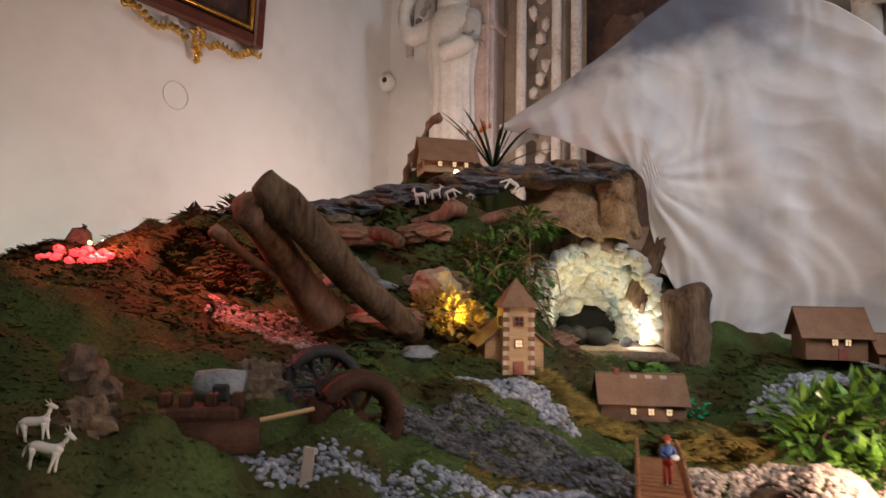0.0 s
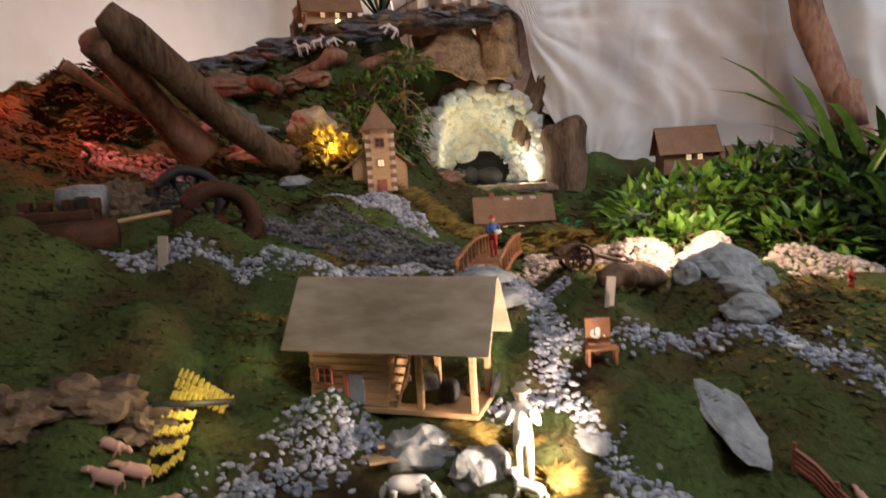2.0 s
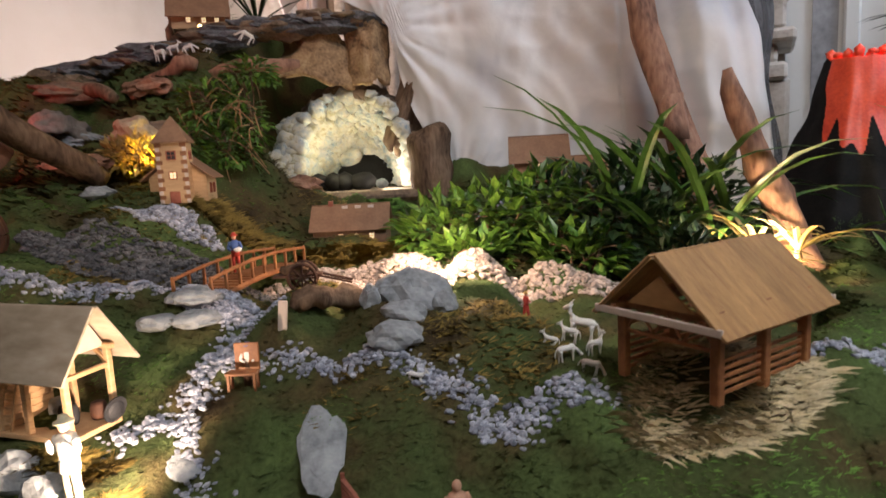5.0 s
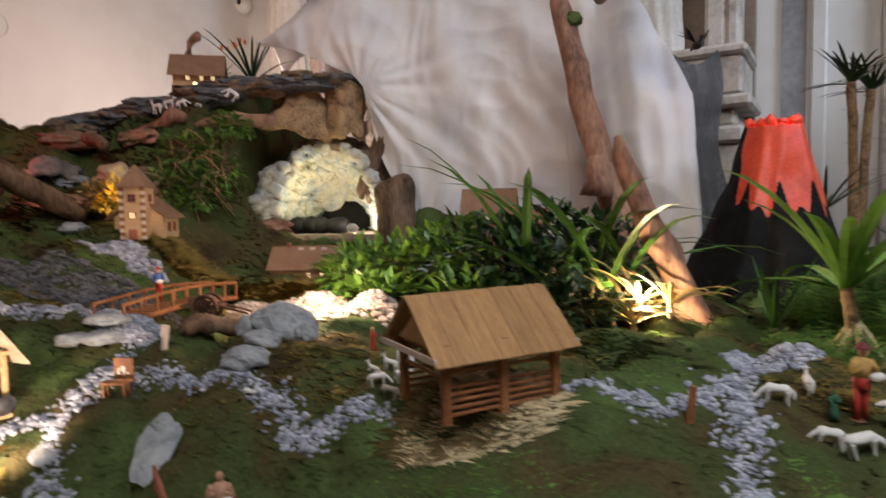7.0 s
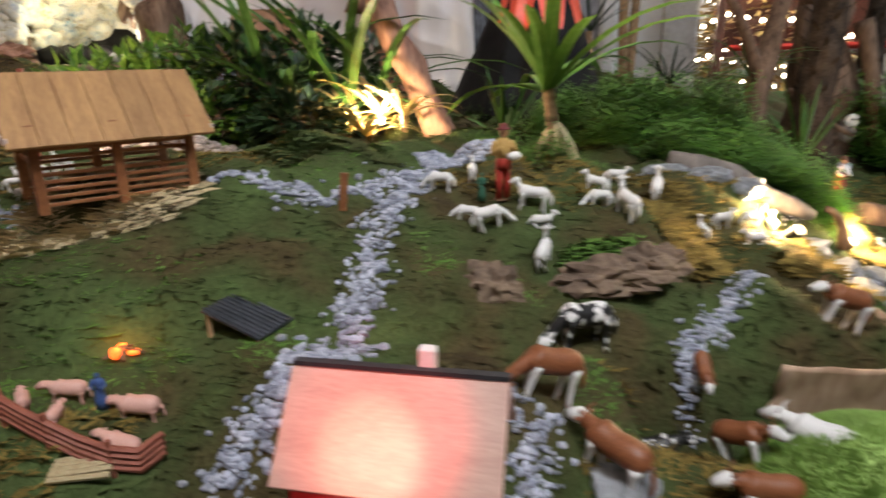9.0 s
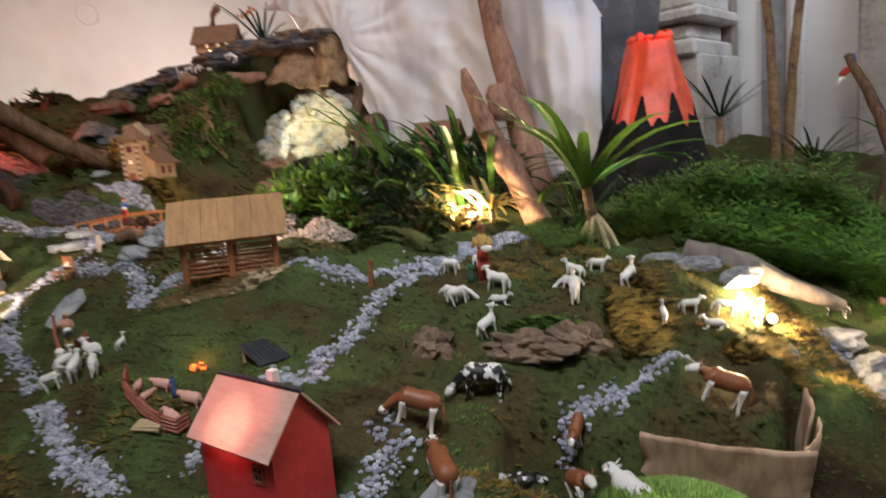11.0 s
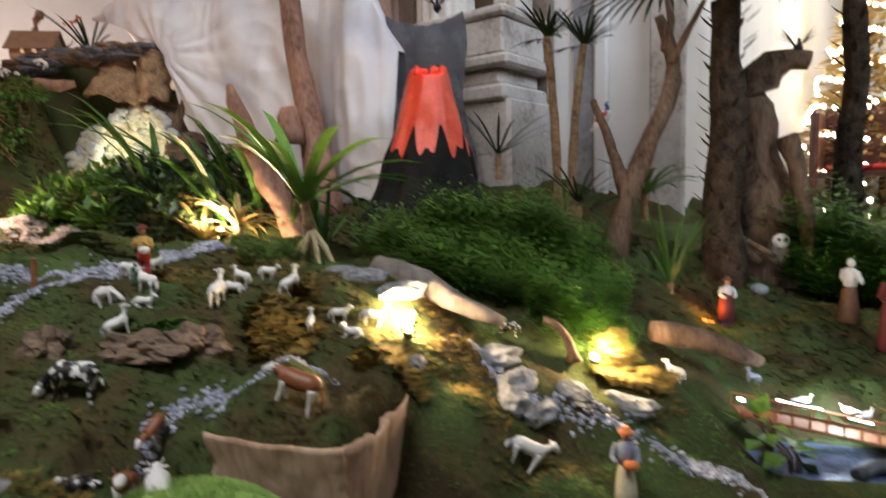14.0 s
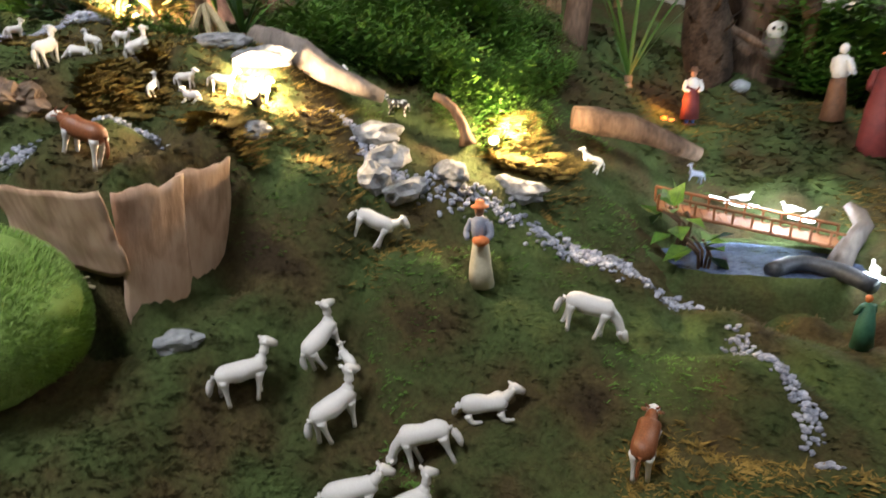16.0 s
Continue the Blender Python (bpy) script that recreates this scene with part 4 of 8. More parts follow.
def make_chapel():
    """The little wooden church with its tower."""
    c = thing("chapel", Vector((0.196, 1.492, 1.232)), "plywood model chapel with a square tower and red-brown windows", "model church", "model houses", 12)
    t, th = 0.076, 0.165
    # nave behind the tower
    for s in (-1, 1):
        part("side_wall", block(bmesh.new(), (0.004, 0.15, 0.072), (s * 0.072, 0.085, 0.036)), PLY, c)
        run, rise = 0.095, 0.075
        ang = math.atan2(rise, run)
        rot = Matrix.Rotation(s * ang, 4, "Y")
        part("nave_roof", block(bmesh.new(), (math.hypot(run, rise), 0.178, 0.004), (s * run / 2, 0.085, 0.138 - rise / 2), rot, bevel=0.001), CARD, c, "brown nave roof")
    for y in (0.012, 0.158):
        bm = gable_bm(0.144, 0.072, 0.062, 0.004, 0)
        bmesh.ops.transform(bm, matrix=Matrix.Translation((0, y, 0)) @ Matrix.Rotation(radians(90), 4, "Z"), verts=bm.verts)
        part("gable", bm, PLY, c)
    for s in (-1, 1):
        part("tower_side", block(bmesh.new(), (0.004, t - 0.008, th), (s * (t / 2 - 0.002), 0, th / 2)), PLY, c)
        part("tower_front", block(bmesh.new(), (t, 0.004, th), (0, s * (t / 2 - 0.002), th / 2)), PLY, c)
    # corner stones
    for k in range(14):
        for s in (-1, 1):
            wide = 0.016 if (k % 2) else 0.010
            part("corner_stone", block(bmesh.new(), (wide, 0.002, 0.0105), (s * (t / 2 - wide / 2 + 0.001), -t / 2 - 0.0008, 0.006 + k * 0.0115), bevel=0.0004), PLY_DARK if k % 2 else PALE_BOARD, c)
    window_part(c, (0, -t / 2, 0.128), 0.022, 0.022, False)
    window_part(c, (0, -t / 2, 0.075), 0.018, 0.018, True)
    part("door", block(bmesh.new(), (0.026, 0.004, 0.032), (0, -t / 2 - 0.001, 0.016), bevel=0.0008), PLY_RED, c, "red-brown door")
    for s in (-1, 1):
        for y in (0.06, 0.11):
            window_part(c, (s * 0.074, y, 0.036), 0.016, 0.028, s < 0, 90 * s)
        window_part(c, (s * t / 2, 0.0, 0.128), 0.018, 0.022, False, 90 * s)
    bm = bmesh.new()
    q = t / 2 + 0.008
    base = [bm.verts.new((x, y, th)) for x, y in ((-q, -q), (q, -q), (q, q), (-q, q))]
    low = [bm.verts.new((x, y, th - 0.004)) for x, y in ((-q, -q), (q, -q), (q, q), (-q, q))]
    tip = bm.verts.new((0, 0, th + 0.070))
    for k in range(4):
        n = (k + 1) % 4
        bm.faces.new((base[k], base[n], tip))
        bm.faces.new((low[k], low[n], base[n], base[k]))
    bm.faces.new(list(reversed(low)))
    part("spire", bm, CARD, c, "brown pyramid spire")


make_chapel()
make_house("low_hut", Vector((0.585, 1.955, 1.040)), 0, 0.25, 0.13, 0.060, 0.070, "low brown model hut with three lit windows", CARD, CARD, windows=[(-0.03, 0.030, 0.018, 0.02), (0.022, 0.030, 0.018, 0.02), (0.075, 0.030, 0.018, 0.02)], chimney=(-0.07, 0.0, 0.135), patches=3)
make_house("hill_hut", Vector((1.275, 2.23, 1.208)), -4, 0.19, 0.13, 0.090, 0.080, "brown model farmhouse with two lit windows under the sheet", CARD, CARD, 0.02, 0.016, [(-0.005, 0.060, 0.020, 0.022), (0.035, 0.060, 0.020, 0.022)], door=(0.02, 0.03, 0.04))
make_house("shed", Vector((1.45, 2.18, 1.200)), -4, 0.12, 0.10, 0.045, 0.05, "small brown model shed with one lit window", CARD, CARD, 0.012, 0.012, [(0.02, 0.022, 0.016, 0.018)])
make_house("mountain_hut", Vector((-0.095, 2.50, 1.895)), 20, 0.21, 0.15, 0.065, 0.085, "half-timbered plywood model hut on the mountain top", PLY, CARD, 0.02, 0.022, [(-0.04, 0.035, 0.018, 0.022), (0.02, 0.035, 0.018, 0.022), (0.07, 0.035, 0.018, 0.022)], [(-1, -0.025, 0.035, 0.022, 0.026), (-1, 0.025, 0.035, 0.022, 0.026)])
solo("path_lamp", lump(bmesh.new(), (0, 0, 0), (0.010, 0.010, 0.010), 2, 0), BULB, "tiny lit bulb by the mountain hut", "bulb", Matrix.Translation((-0.034, 2.349, 1.883)))


def make_barn():
    """The open barn: a log room, a shelter on posts, one broad roof."""
    b = thing("barn", Vector((0.304, 0.682, 0.944)), "plywood model barn with a log room and an open shelter", "model barn", "model houses", -17)
    l, w, wall, rise = 0.268, 0.088, 0.122, 0.064
    part("floor_board", block(bmesh.new(), (l - 0.02, w, 0.008), (0.005, 0, 0.004), bevel=0.001), PLY, b)
    for s in (-1, 1):
        roof_part(b, l, w, wall, rise, 0.020, 0.020, 0.004, ROOF_GREY, s, "weathered grey roof board")
    x0, x1 = -l / 2 + 0.012, -0.005
    for k in range(11):
        for s in (-1, 1):
            part("log", block(bmesh.new(), (x1 - x0 + (0.010 if k % 2 else 0), 0.006, 0.0098), ((x0 + x1) / 2, s * (w / 2 - 0.006), 0.014 + k * 0.0102), bevel=0.0014), PLY, b)
        for x in (x0, x1):
            part("log", block(bmesh.new(), (0.006, w - 0.004, 0.0098), (x, 0, 0.0135 + k * 0.0102), bevel=0.0014), PLY, b)
    window_part(b, (-0.100, -w / 2 + 0.002, 0.052), 0.022, 0.024, False)
    part("door", block(bmesh.new(), (0.022, 0.004, 0.046), (-0.050, -w / 2 + 0.001, 0.034), bevel=0.0006), CLOTH["grey"], b, "grey door")
    part("shutter", block(bmesh.new(), (0.008, 0.004, 0.046), (-0.066, -w / 2, 0.034), bevel=0.0006), PLY_RED, b, "red-brown door post")
    for x in (0.045, l / 2 - 0.012):
        for s in (-1, 1):
            post = part("post", block(bmesh.new(), (0.009, 0.009, wall - 0.008), (x, s * (w / 2 - 0.006), wall / 2 + 0.004), bevel=0.0012), PLY, b)
            for d in (-1, 1):
                if x > 0.1 and d > 0:
                    continue
                part("brace", block(bmesh.new(), (0.034, 0.005, 0.006), (x + d * 0.014, s * (w / 2 - 0.006), wall - 0.018), Matrix.Rotation(d * radians(-45), 4, "Y"), bevel=0.0008), PLY, post)
    for s in (-1, 1):
        part("beam", block(bmesh.new(), (l, 0.008, 0.008), (0, s * (w / 2 - 0.006), wall - 0.002), bevel=0.001), PLY, b)
    part("tie_beam", block(bmesh.new(), (0.007, w, 0.007), (l / 2 - 0.012, 0, wall - 0.03), bevel=0.001), PLY, b)
    part("gable", gable_bm(w - 0.01, 0.0, rise, 0.004, l / 2 - 0.018), PALE_BOARD, b).location = (0, 0, wall - 0.002)
    # ladder against the log room
    lad = part("ladder", block(bmesh.new(), (0.003, 0.003, 0.10), (0.005, -w / 2 + 0.004, 0.056), Matrix.Rotation(radians(18), 4, "Y")), PLY, b)
    part("rail", block(bmesh.new(), (0.003, 0.003, 0.10), (0.025, -w / 2 + 0.004, 0.056), Matrix.Rotation(radians(18), 4, "Y")), PLY, lad)
    for k in range(7):
        part("rung", block(bmesh.new(), (0.02, 0.003, 0.003), (0.000 + k * 0.0042, -w / 2 + 0.004, 0.02 + k * 0.0125)), PLY, lad)
    base = b.matrix_world
    for x, y, r, hgt, mat, lab in ((0.075, 0.0, 0.014, 0.03, CLOTH["dark"], "black model barrel in the barn"), (0.10, 0.03, 0.012, 0.026, RUST, "rusty model barrel in the barn"), (0.035, 0.02, 0.016, 0.03, ROCK_PALE, "pale stone-like sack in the barn")):
        bm = tube(bmesh.new(), [(0, 0, hgt * k / 6) for k in range(7)], [r * q for q in (0.8, 0.95, 1.02, 1.05, 1.02, 0.95, 0.8)], 12)
        solo("barrel", bm, mat, lab, "barrel", base @ Matrix.Translation((x, y, 0.008)), "barn goods", smooth=True)
    bm = bmesh.new()
    for a in range(24):
        block(bm, (0.003, 0.006, 0.0045), (0, 0.017 * math.cos(a * math.pi / 12), 0.017 * math.sin(a * math.pi / 12)), Matrix.Rotation(a * math.pi / 12, 4, "X"))
    lump(bm, (0, 0, 0), (0.006, 0.015, 0.015), 2, 0.0)
    solo("millstone", bm, CLOTH["dark"], "dark round stone leaning in the barn", "millstone", base @ Matrix.Translation((0.135, 0.028, 0.025)) @ Matrix.Rotation(0.25, 4, "Y"))


make_barn()
for k, (x, y, tn) in enumerate(((0.292, 0.585, -8), (0.315, 0.590, 6), (0.305, 0.572, 14))):
    bm = block(bmesh.new(), (0.075, 0.014, 0.004), (0, 0, 0.003 + 0.004 * k), bevel=0.0008)
    solo("board", bm, PLY, "pale wooden board lying on the moss", "board", Matrix.Translation(on(x, y, 0.004)) @ Matrix.Rotation(radians(tn), 4, "Z"), "boards before the barn")


def make_hay_rack():
    """The open hay barn: posts, slatted sides and a roof of planks."""
    h = thing("hay_barn", Vector((1.303, 0.632, 1.006)), "open model hay barn with a plank roof and slatted sides", "model barn", "model houses", 34.5)
    l, w, wall, rise = 0.195, 0.140, 0.106, 0.064
    for s in (-1, 1):
        roof_part(h, l, w, wall, rise, 0.030, 0.026, 0.006, PLANK, s, "roof laid of brown planks", 7)
    for x in (-l / 2, 0, l / 2):
        for s in (-1, 1):
            part("post", block(bmesh.new(), (0.013, 0.013, wall + 0.01), (x, s * w / 2, (wall + 0.01) / 2 - 0.004), bevel=0.0015), POST, h)
    for s in (-1, 1):
        for k in range(8):
            part("slat", block(bmesh.new(), (l - 0.013, 0.004, 0.005), (0, s * (w / 2 - 0.001), 0.008 + k * 0.010 + (0.012 if k > 4 else 0)), bevel=0.0008), POST, h)
        part("beam", block(bmesh.new(), (l + 0.05, 0.010, 0.010), (0, s * (w / 2 - 0.003), wall - 0.008), bevel=0.001), POST, h)
        part("cross_beam", block(bmesh.new(), (0.010, w, 0.009), (s * l / 2, 0, wall - 0.006), bevel=0.001), POST, h)
        part("fascia", block(bmesh.new(), (0.004, w + 0.05, 0.010), (s * (l / 2 + 0.028), 0, wall - 0.012), bevel=0.001), PALE_BOARD, h, "pale fascia board")
        part("gable", gable_bm(w * 0.7, 0.0, rise * 0.62, 0.004, s * (l / 2 + 0.015)), PLANK, h).location = (0, 0, wall)
        for k in range(6):
            part("strut", block(bmesh.new(), (0.003, 0.003, 0.030), (s * l / 2, -w / 2 + 0.014 + k * 0.022, 0.080), Matrix.Rotation((1 if k % 2 else -1) * 0.6, 4, "X")), POST, h)
        part("lattice", block(bmesh.new(), (0.005, w - 0.013, 0.005), (s * l / 2, 0, 0.062), bevel=0.0008), POST, h)
        part("lattice", block(bmesh.new(), (0.005, w - 0.013, 0.005), (s * l / 2, 0, 0.096), bevel=0.0008), POST, h)


make_hay_rack()


def make_farmhouse():
    """The red house: only its roof and the top of its walls come into view."""
    d = Vector((1.797 - 1.624, 0.110 - 0.162, 0))
    at = Vector((1.7105, 0.136, 0.944 - 0.060 - 0.140))
    f = thing("red_farmhouse", at, "red model farmhouse with a smooth reddish roof", "model house", "model houses", math.degrees(math.atan2(d.y, d.x)))
    l, w, wall, rise = d.length - 0.02, 0.100, 0.140, 0.058
    for s, n in ((-1, "front_wall"), (1, "back_wall")):
        part(n, block(bmesh.new(), (l - 0.008, 0.004, wall), (0, s * (w / 2 - 0.002), wall / 2)), RED_WALL, f)
    for s in (-1, 1):
        part("gable", gable_bm(w, wall, rise, 0.004, s * (l / 2 - 0.002)), RED_WALL, f)
        roof_part(f, l, w, wall, rise, 0.010, 0.012, 0.004, RED_ROOF, s, "smooth red roof board")
    part("ridge", block(bmesh.new(), (l + 0.02, 0.008, 0.004), (0, 0.004, wall + rise + 0.004)), CLOTH["dark"], f, "dark ridge strip")
    part("chimney", block(bmesh.new(), (0.014, 0.012, 0.03), (0.022, 0.012, wall + rise + 0.006), bevel=0.001), WHITE_TOY, f, "pale chimney")
    window_part(f, (0.05, -w / 2, wall - 0.04), 0.02, 0.022, False)


make_farmhouse()


def make_bridge():
    """The wooden bridge over the dry river, with rails."""
    a, b = Vector((0.434, 0.985, 1.062)), Vector((0.512, 1.40, 1.092))
    way = b - a
    turn = math.degrees(math.atan2(way.y, way.x))
    br = thing("footbridge", a, "small wooden model footbridge with railings over the dry river", "bridge", "", turn)
    n, length = 17, way.length
    arch = lambda s: 0.012 * math.sin(math.pi * s)
    for k in range(n):
        s = (k + 0.5) / n
        part("plank", block(bmesh.new(), (length / n * 0.9, 0.085, 0.005), (s * length, 0, arch(s)), bevel=0.0008), POST, br)
    for sd in (-1, 1):
        for z, r in ((0.0, 0.006), (0.045, 0.004)):
            bm = tube(bmesh.new(), [(k / 8 * length, sd * 0.042, arch(k / 8) + z - 0.003) for k in range(9)], r, 6)
            part("handrail" if z else "stringer", bm, POST, br)
        for k in range(9):
            s = k / 8
            part("baluster", block(bmesh.new(), (0.006, 0.006, 0.05), (s * length, sd * 0.042, arch(s) + 0.022), bevel=0.0008), POST, br)


make_bridge()


def make_pool_bridge():
    """The slatted footbridge over the pool."""
    a, b = Vector((3.115, 1.10, 0.615)), Vector((3.47, 1.12, 0.545))
    way = b - a
    br = thing("pool_bridge", a, "thin wooden model bridge with slatted rails over the pool", "bridge", "", math.degrees(math.atan2(way.y, way.x)))
    L = way.length
    dz = way.z
    for k in range(20):
        s = (k + 0.5) / 20
        part("plank", block(bmesh.new(), (L / 20 * 0.85, 0.075, 0.004), (s * L, 0, dz * s), bevel=0.0006), POST, br)
    for sd in (-1, 1):
        for z in (0.0, 0.03):
            part("rail", tube(bmesh.new(), [(0, sd * 0.038, z), (L, sd * 0.038, dz + z)], 0.0035, 6), POST, br)
        for k in range(11):
            s = k / 10
            part("baluster", block(bmesh.new(), (0.004, 0.004, 0.032), (s * L, sd * 0.038, dz * s + 0.015)), POST, br)


make_pool_bridge()


def make_tin_hut():
    t = thing("lean_to", on(1.535, 0.395, -0.010), "tiny lean-to with a ribbed tin roof on the moss", "shelter", "", -28)
    roof = part("roof", block(bmesh.new(), (0.085, 0.065, 0.003), (0, 0, 0.020), Matrix.Rotation(radians(16), 4, "Y")), PAINTED_TIN, t, "dark ribbed tin roof")
    for k in range(8):
        part("rib", block(bmesh.new(), (0.085, 0.003, 0.004), (0, -0.028 + 0.008 * k, 0.0225), Matrix.Rotation(radians(16), 4, "Y"), bevel=0.0008), PAINTED_TIN, roof)
    for x in (-0.036, 0.036):
        for y in (-0.027, 0.027):
            part("post", tube(bmesh.new(), [(x, y, -0.01), (x, y, 0.029 if x < 0 else 0.011)], 0.003, 6), PLY, t)


make_tin_hut()
for x, y, hgt, wd, mat in ((0.648, 0.845, 0.05, 0.016, PALE_BOARD), (-0.130, 0.890, 0.055, 0.018, PALE_BOARD), (1.637, 0.663, 0.06, 0.012, POST)):
    bm = block(bmesh.new(), (wd, 0.005, hgt + 0.02), (0, 0, hgt / 2 - 0.01), bevel=0.001)
    solo("signboard", bm, mat, "blank wooden board standing in the moss", "board", Matrix.Translation(on(x, y)) @ Matrix.Rotation(0.1, 4, "Y"), "standing boards")


def make_sawmill():
    """The dark iron mill by the river: a boiler body, a frame, a chute and two wheels."""
    m = thing("model_mill", Vector((-0.325, 0.86, 1.165)), "rusty brown model mill engine with a boiler and shaft", "model machine", "", 14, scale=0.80)
    part("boiler", tube(bmesh.new(), [(-0.02, 0, 0.045), (0.15, 0.02, 0.050)], 0.034, 14), RUST, m, smooth=True)
    part("body", block(bmesh.new(), (0.15, 0.07, 0.04), (0.03, 0.05, 0.085), bevel=0.004), RUST, m)
    for x in (-0.04, 0.0, 0.05, 0.10):
        part("turret", block(bmesh.new(), (0.024, 0.03, 0.03), (x, 0.05, 0.115), bevel=0.003), RUST, m)
    for x in (-0.065, -0.03):
        part("stand", block(bmesh.new(), (0.02, 0.03, 0.12), (x, -0.02, 0.05), bevel=0.003), RUST, m)
    part("shaft", tube(bmesh.new(), [(-0.075, -0.075, 0.040), (-0.015, -0.065, 0.052)], 0.006, 8), PLY, m, "pale wooden shaft")
    part("bucket", tube(bmesh.new(), [(0.0, -0.06, 0.0), (0.0, -0.06, 0.045)], [0.018, 0.021], 12), PAINTED_TIN, m, "grey metal bucket")
    part("tank", block(bmesh.new(), (0.07, 0.05, 0.04), (-0.10, -0.05, 0.018), bevel=0.005), PAINTED_TIN, m, "dark metal tank")
    part("axle", tube(bmesh.new(), [(0.13, 0.05, 0.07), (0.25, 0.10, 0.085)], 0.005, 8), PLY, m, "pale wooden axle")
    for nm, at, r, wd, mat, lab in (("water_wheel", (-0.098, 1.08, 1.20), 0.070, 0.034, RUST, "dark brown model water wheel"), ("spoked_wheel", (-0.188, 1.15, 1.245), 0.068, 0.028, CLOTH["dark"], "glossy black spoked model wheel")):
        w = thing(nm, Vector(at), lab, "wheel", "mill wheels", 28)
        for off in (-wd / 2, wd / 2):
            bm = bmesh.new()
            pts = [(r * math.cos(2 * math.pi * k / 28), off, r * math.sin(2 * math.pi * k / 28)) for k in range(29)]
            tube(bm, pts, 0.018 if nm == "water_wheel" else 0.011, 8, caps=False)
            part("rim", bm, mat, w, smooth=True)
        for k in range(16):
            a = 2 * math.pi * k / 16
            part("paddle", block(bmesh.new(), (0.032, wd, 0.004), ((r - 0.006) * math.cos(a), 0, (r - 0.006) * math.sin(a)), Matrix.Rotation(-a, 4, "Y")), mat, w)
        for k in range(6):
            a = 2 * math.pi * k / 6
            part("spoke", tube(bmesh.new(), [(0, 0, 0), (r * math.cos(a), 0, r * math.sin(a))], 0.005, 6), mat, w)
        part("hub", tube(bmesh.new(), [(0, -wd * 0.7, 0), (0, wd * 0.7, 0)], 0.016, 10), mat, w)
    e = thing("model_hut", Vector((-0.325, 1.0, 1.245)), "small white model shelter above the mill", "model house", "", 10)
    part("shell", tube(bmesh.new(), [(-0.04, 0, 0.018), (0, 0, 0.02), (0.04, 0, 0.018)], [0.028, 0.030, 0.028], 14, 0.15), ROCK_PALE, e, smooth=True)
    part("doorway", block(bmesh.new(), (0.028, 0.02, 0.03), (0.008, -0.024, 0.012), bevel=0.004), CLOTH["dark"], e, "dark doorway")


make_sawmill()


def make_cart():
    c = thing("wheel_cart", on(0.635, 1.06, 0.0), "dark wooden model cart with spoked wheels on the gravel", "cart", "", 8)
    for y in (-0.022, 0.022):
        bm = bmesh.new()
        tube(bm, [(0.028 * math.cos(2 * math.pi * k / 20), y, 0.03 + 0.028 * math.sin(2 * math.pi * k / 20)) for k in range(21)], 0.004, 6, caps=False)
        wh = part("wheel", bm, RUST, c)
        for k in range(8):
            a = math.pi * k / 4
            part("spoke", tube(bmesh.new(), [(0, y, 0.03), (0.027 * math.cos(a), y, 0.03 + 0.027 * math.sin(a))], 0.002, 5), RUST, wh)
    part("bed", block(bmesh.new(), (0.10, 0.036, 0.005), (-0.01, 0, 0.034), bevel=0.001), RUST, c)
    for y in (-0.016, 0.016):
        part("shaft", tube(bmesh.new(), [(0.03, y, 0.034), (0.10, y, 0.014)], 0.003, 6), RUST, c)
    part("load", lump(bmesh.new(), (-0.012, 0, 0.046), (0.035, 0.018, 0.014), 2, 0.3), BARK, c, "brown load of twigs")


make_cart()


# ---- rocks, roots and the grotto ----
def make_rock(name, x, y, radii, mat, label, dz=0.0, sub=3, rough=0.35, turn=0.0, tilt=0.0, group="", seed=0.0, z=None, freq=1.6):
    m = Matrix.Translation((x, y, (ground(x, y) if z is None else z) + dz)) @ Matrix.Rotation(radians(turn), 4, "Z") @ Matrix.Rotation(radians(tilt), 4, "X")
    return solo(name, lump(bmesh.new(), (0, 0, 0), radii, sub, rough, freq, seed=seed + x * 3), mat, label, "rock", m, group)


for x, y, r, tn in ((0.868, 0.925, (0.078, 0.05, 0.062), 8), (0.93, 0.90, (0.03, 0.028, 0.03), 0), (0.80, 0.905, (0.026, 0.03, 0.034), 30), (0.862, 0.835, (0.045, 0.032, 0.026), -10), (0.852, 0.775, (0.055, 0.036, 0.03), 5)):
    make_rock("boulder", x, y, [q * 0.86 for q in r], ROCK_PALE, "smooth blue-grey boulder beside the gravel path", 0.008, turn=tn, group="grey boulders", seed=x * 9)
make_rock("slab", 0.758, 0.622, (0.034, 0.072, 0.008), ROCK_PALE, "pointed grey slab lying on the mossy slope", 0.024, turn=14, tilt=28, rough=0.3, group="grey slabs")
make_rock("cream_rock", -0.04, 1.74, (0.07, 0.04, 0.05), ROCK_CREAM, "cream rock lit yellow behind the chapel", 0.06, rough=0.4)
make_rock("slab", 0.565, 0.605, (0.022, 0.026, 0.008), ROCK_PALE, "small grey slab beside the gravel path", 0.006, turn=30, tilt=20, group="grey slabs")
for x, y, r, sd in ((0.335, 0.585, (0.050, 0.022, 0.034), 1), (0.415, 0.555, (0.042, 0.022, 0.036), 2), (-0.05, 1.53, (0.05, 0.035, 0.026), 3), (1.02, 1.98, (0.10, 0.06, 0.05), 4), (0.45, 0.96, (0.05, 0.04, 0.018), 5), (0.40, 0.92, (0.05, 0.03, 0.016), 6), (0.47, 0.90, (0.045, 0.03, 0.016), 7)):
    make_rock("stone", x, y, r, ROCK_PALE, "rounded grey stone set in the moss", 0.004, group="grey stones", seed=sd)
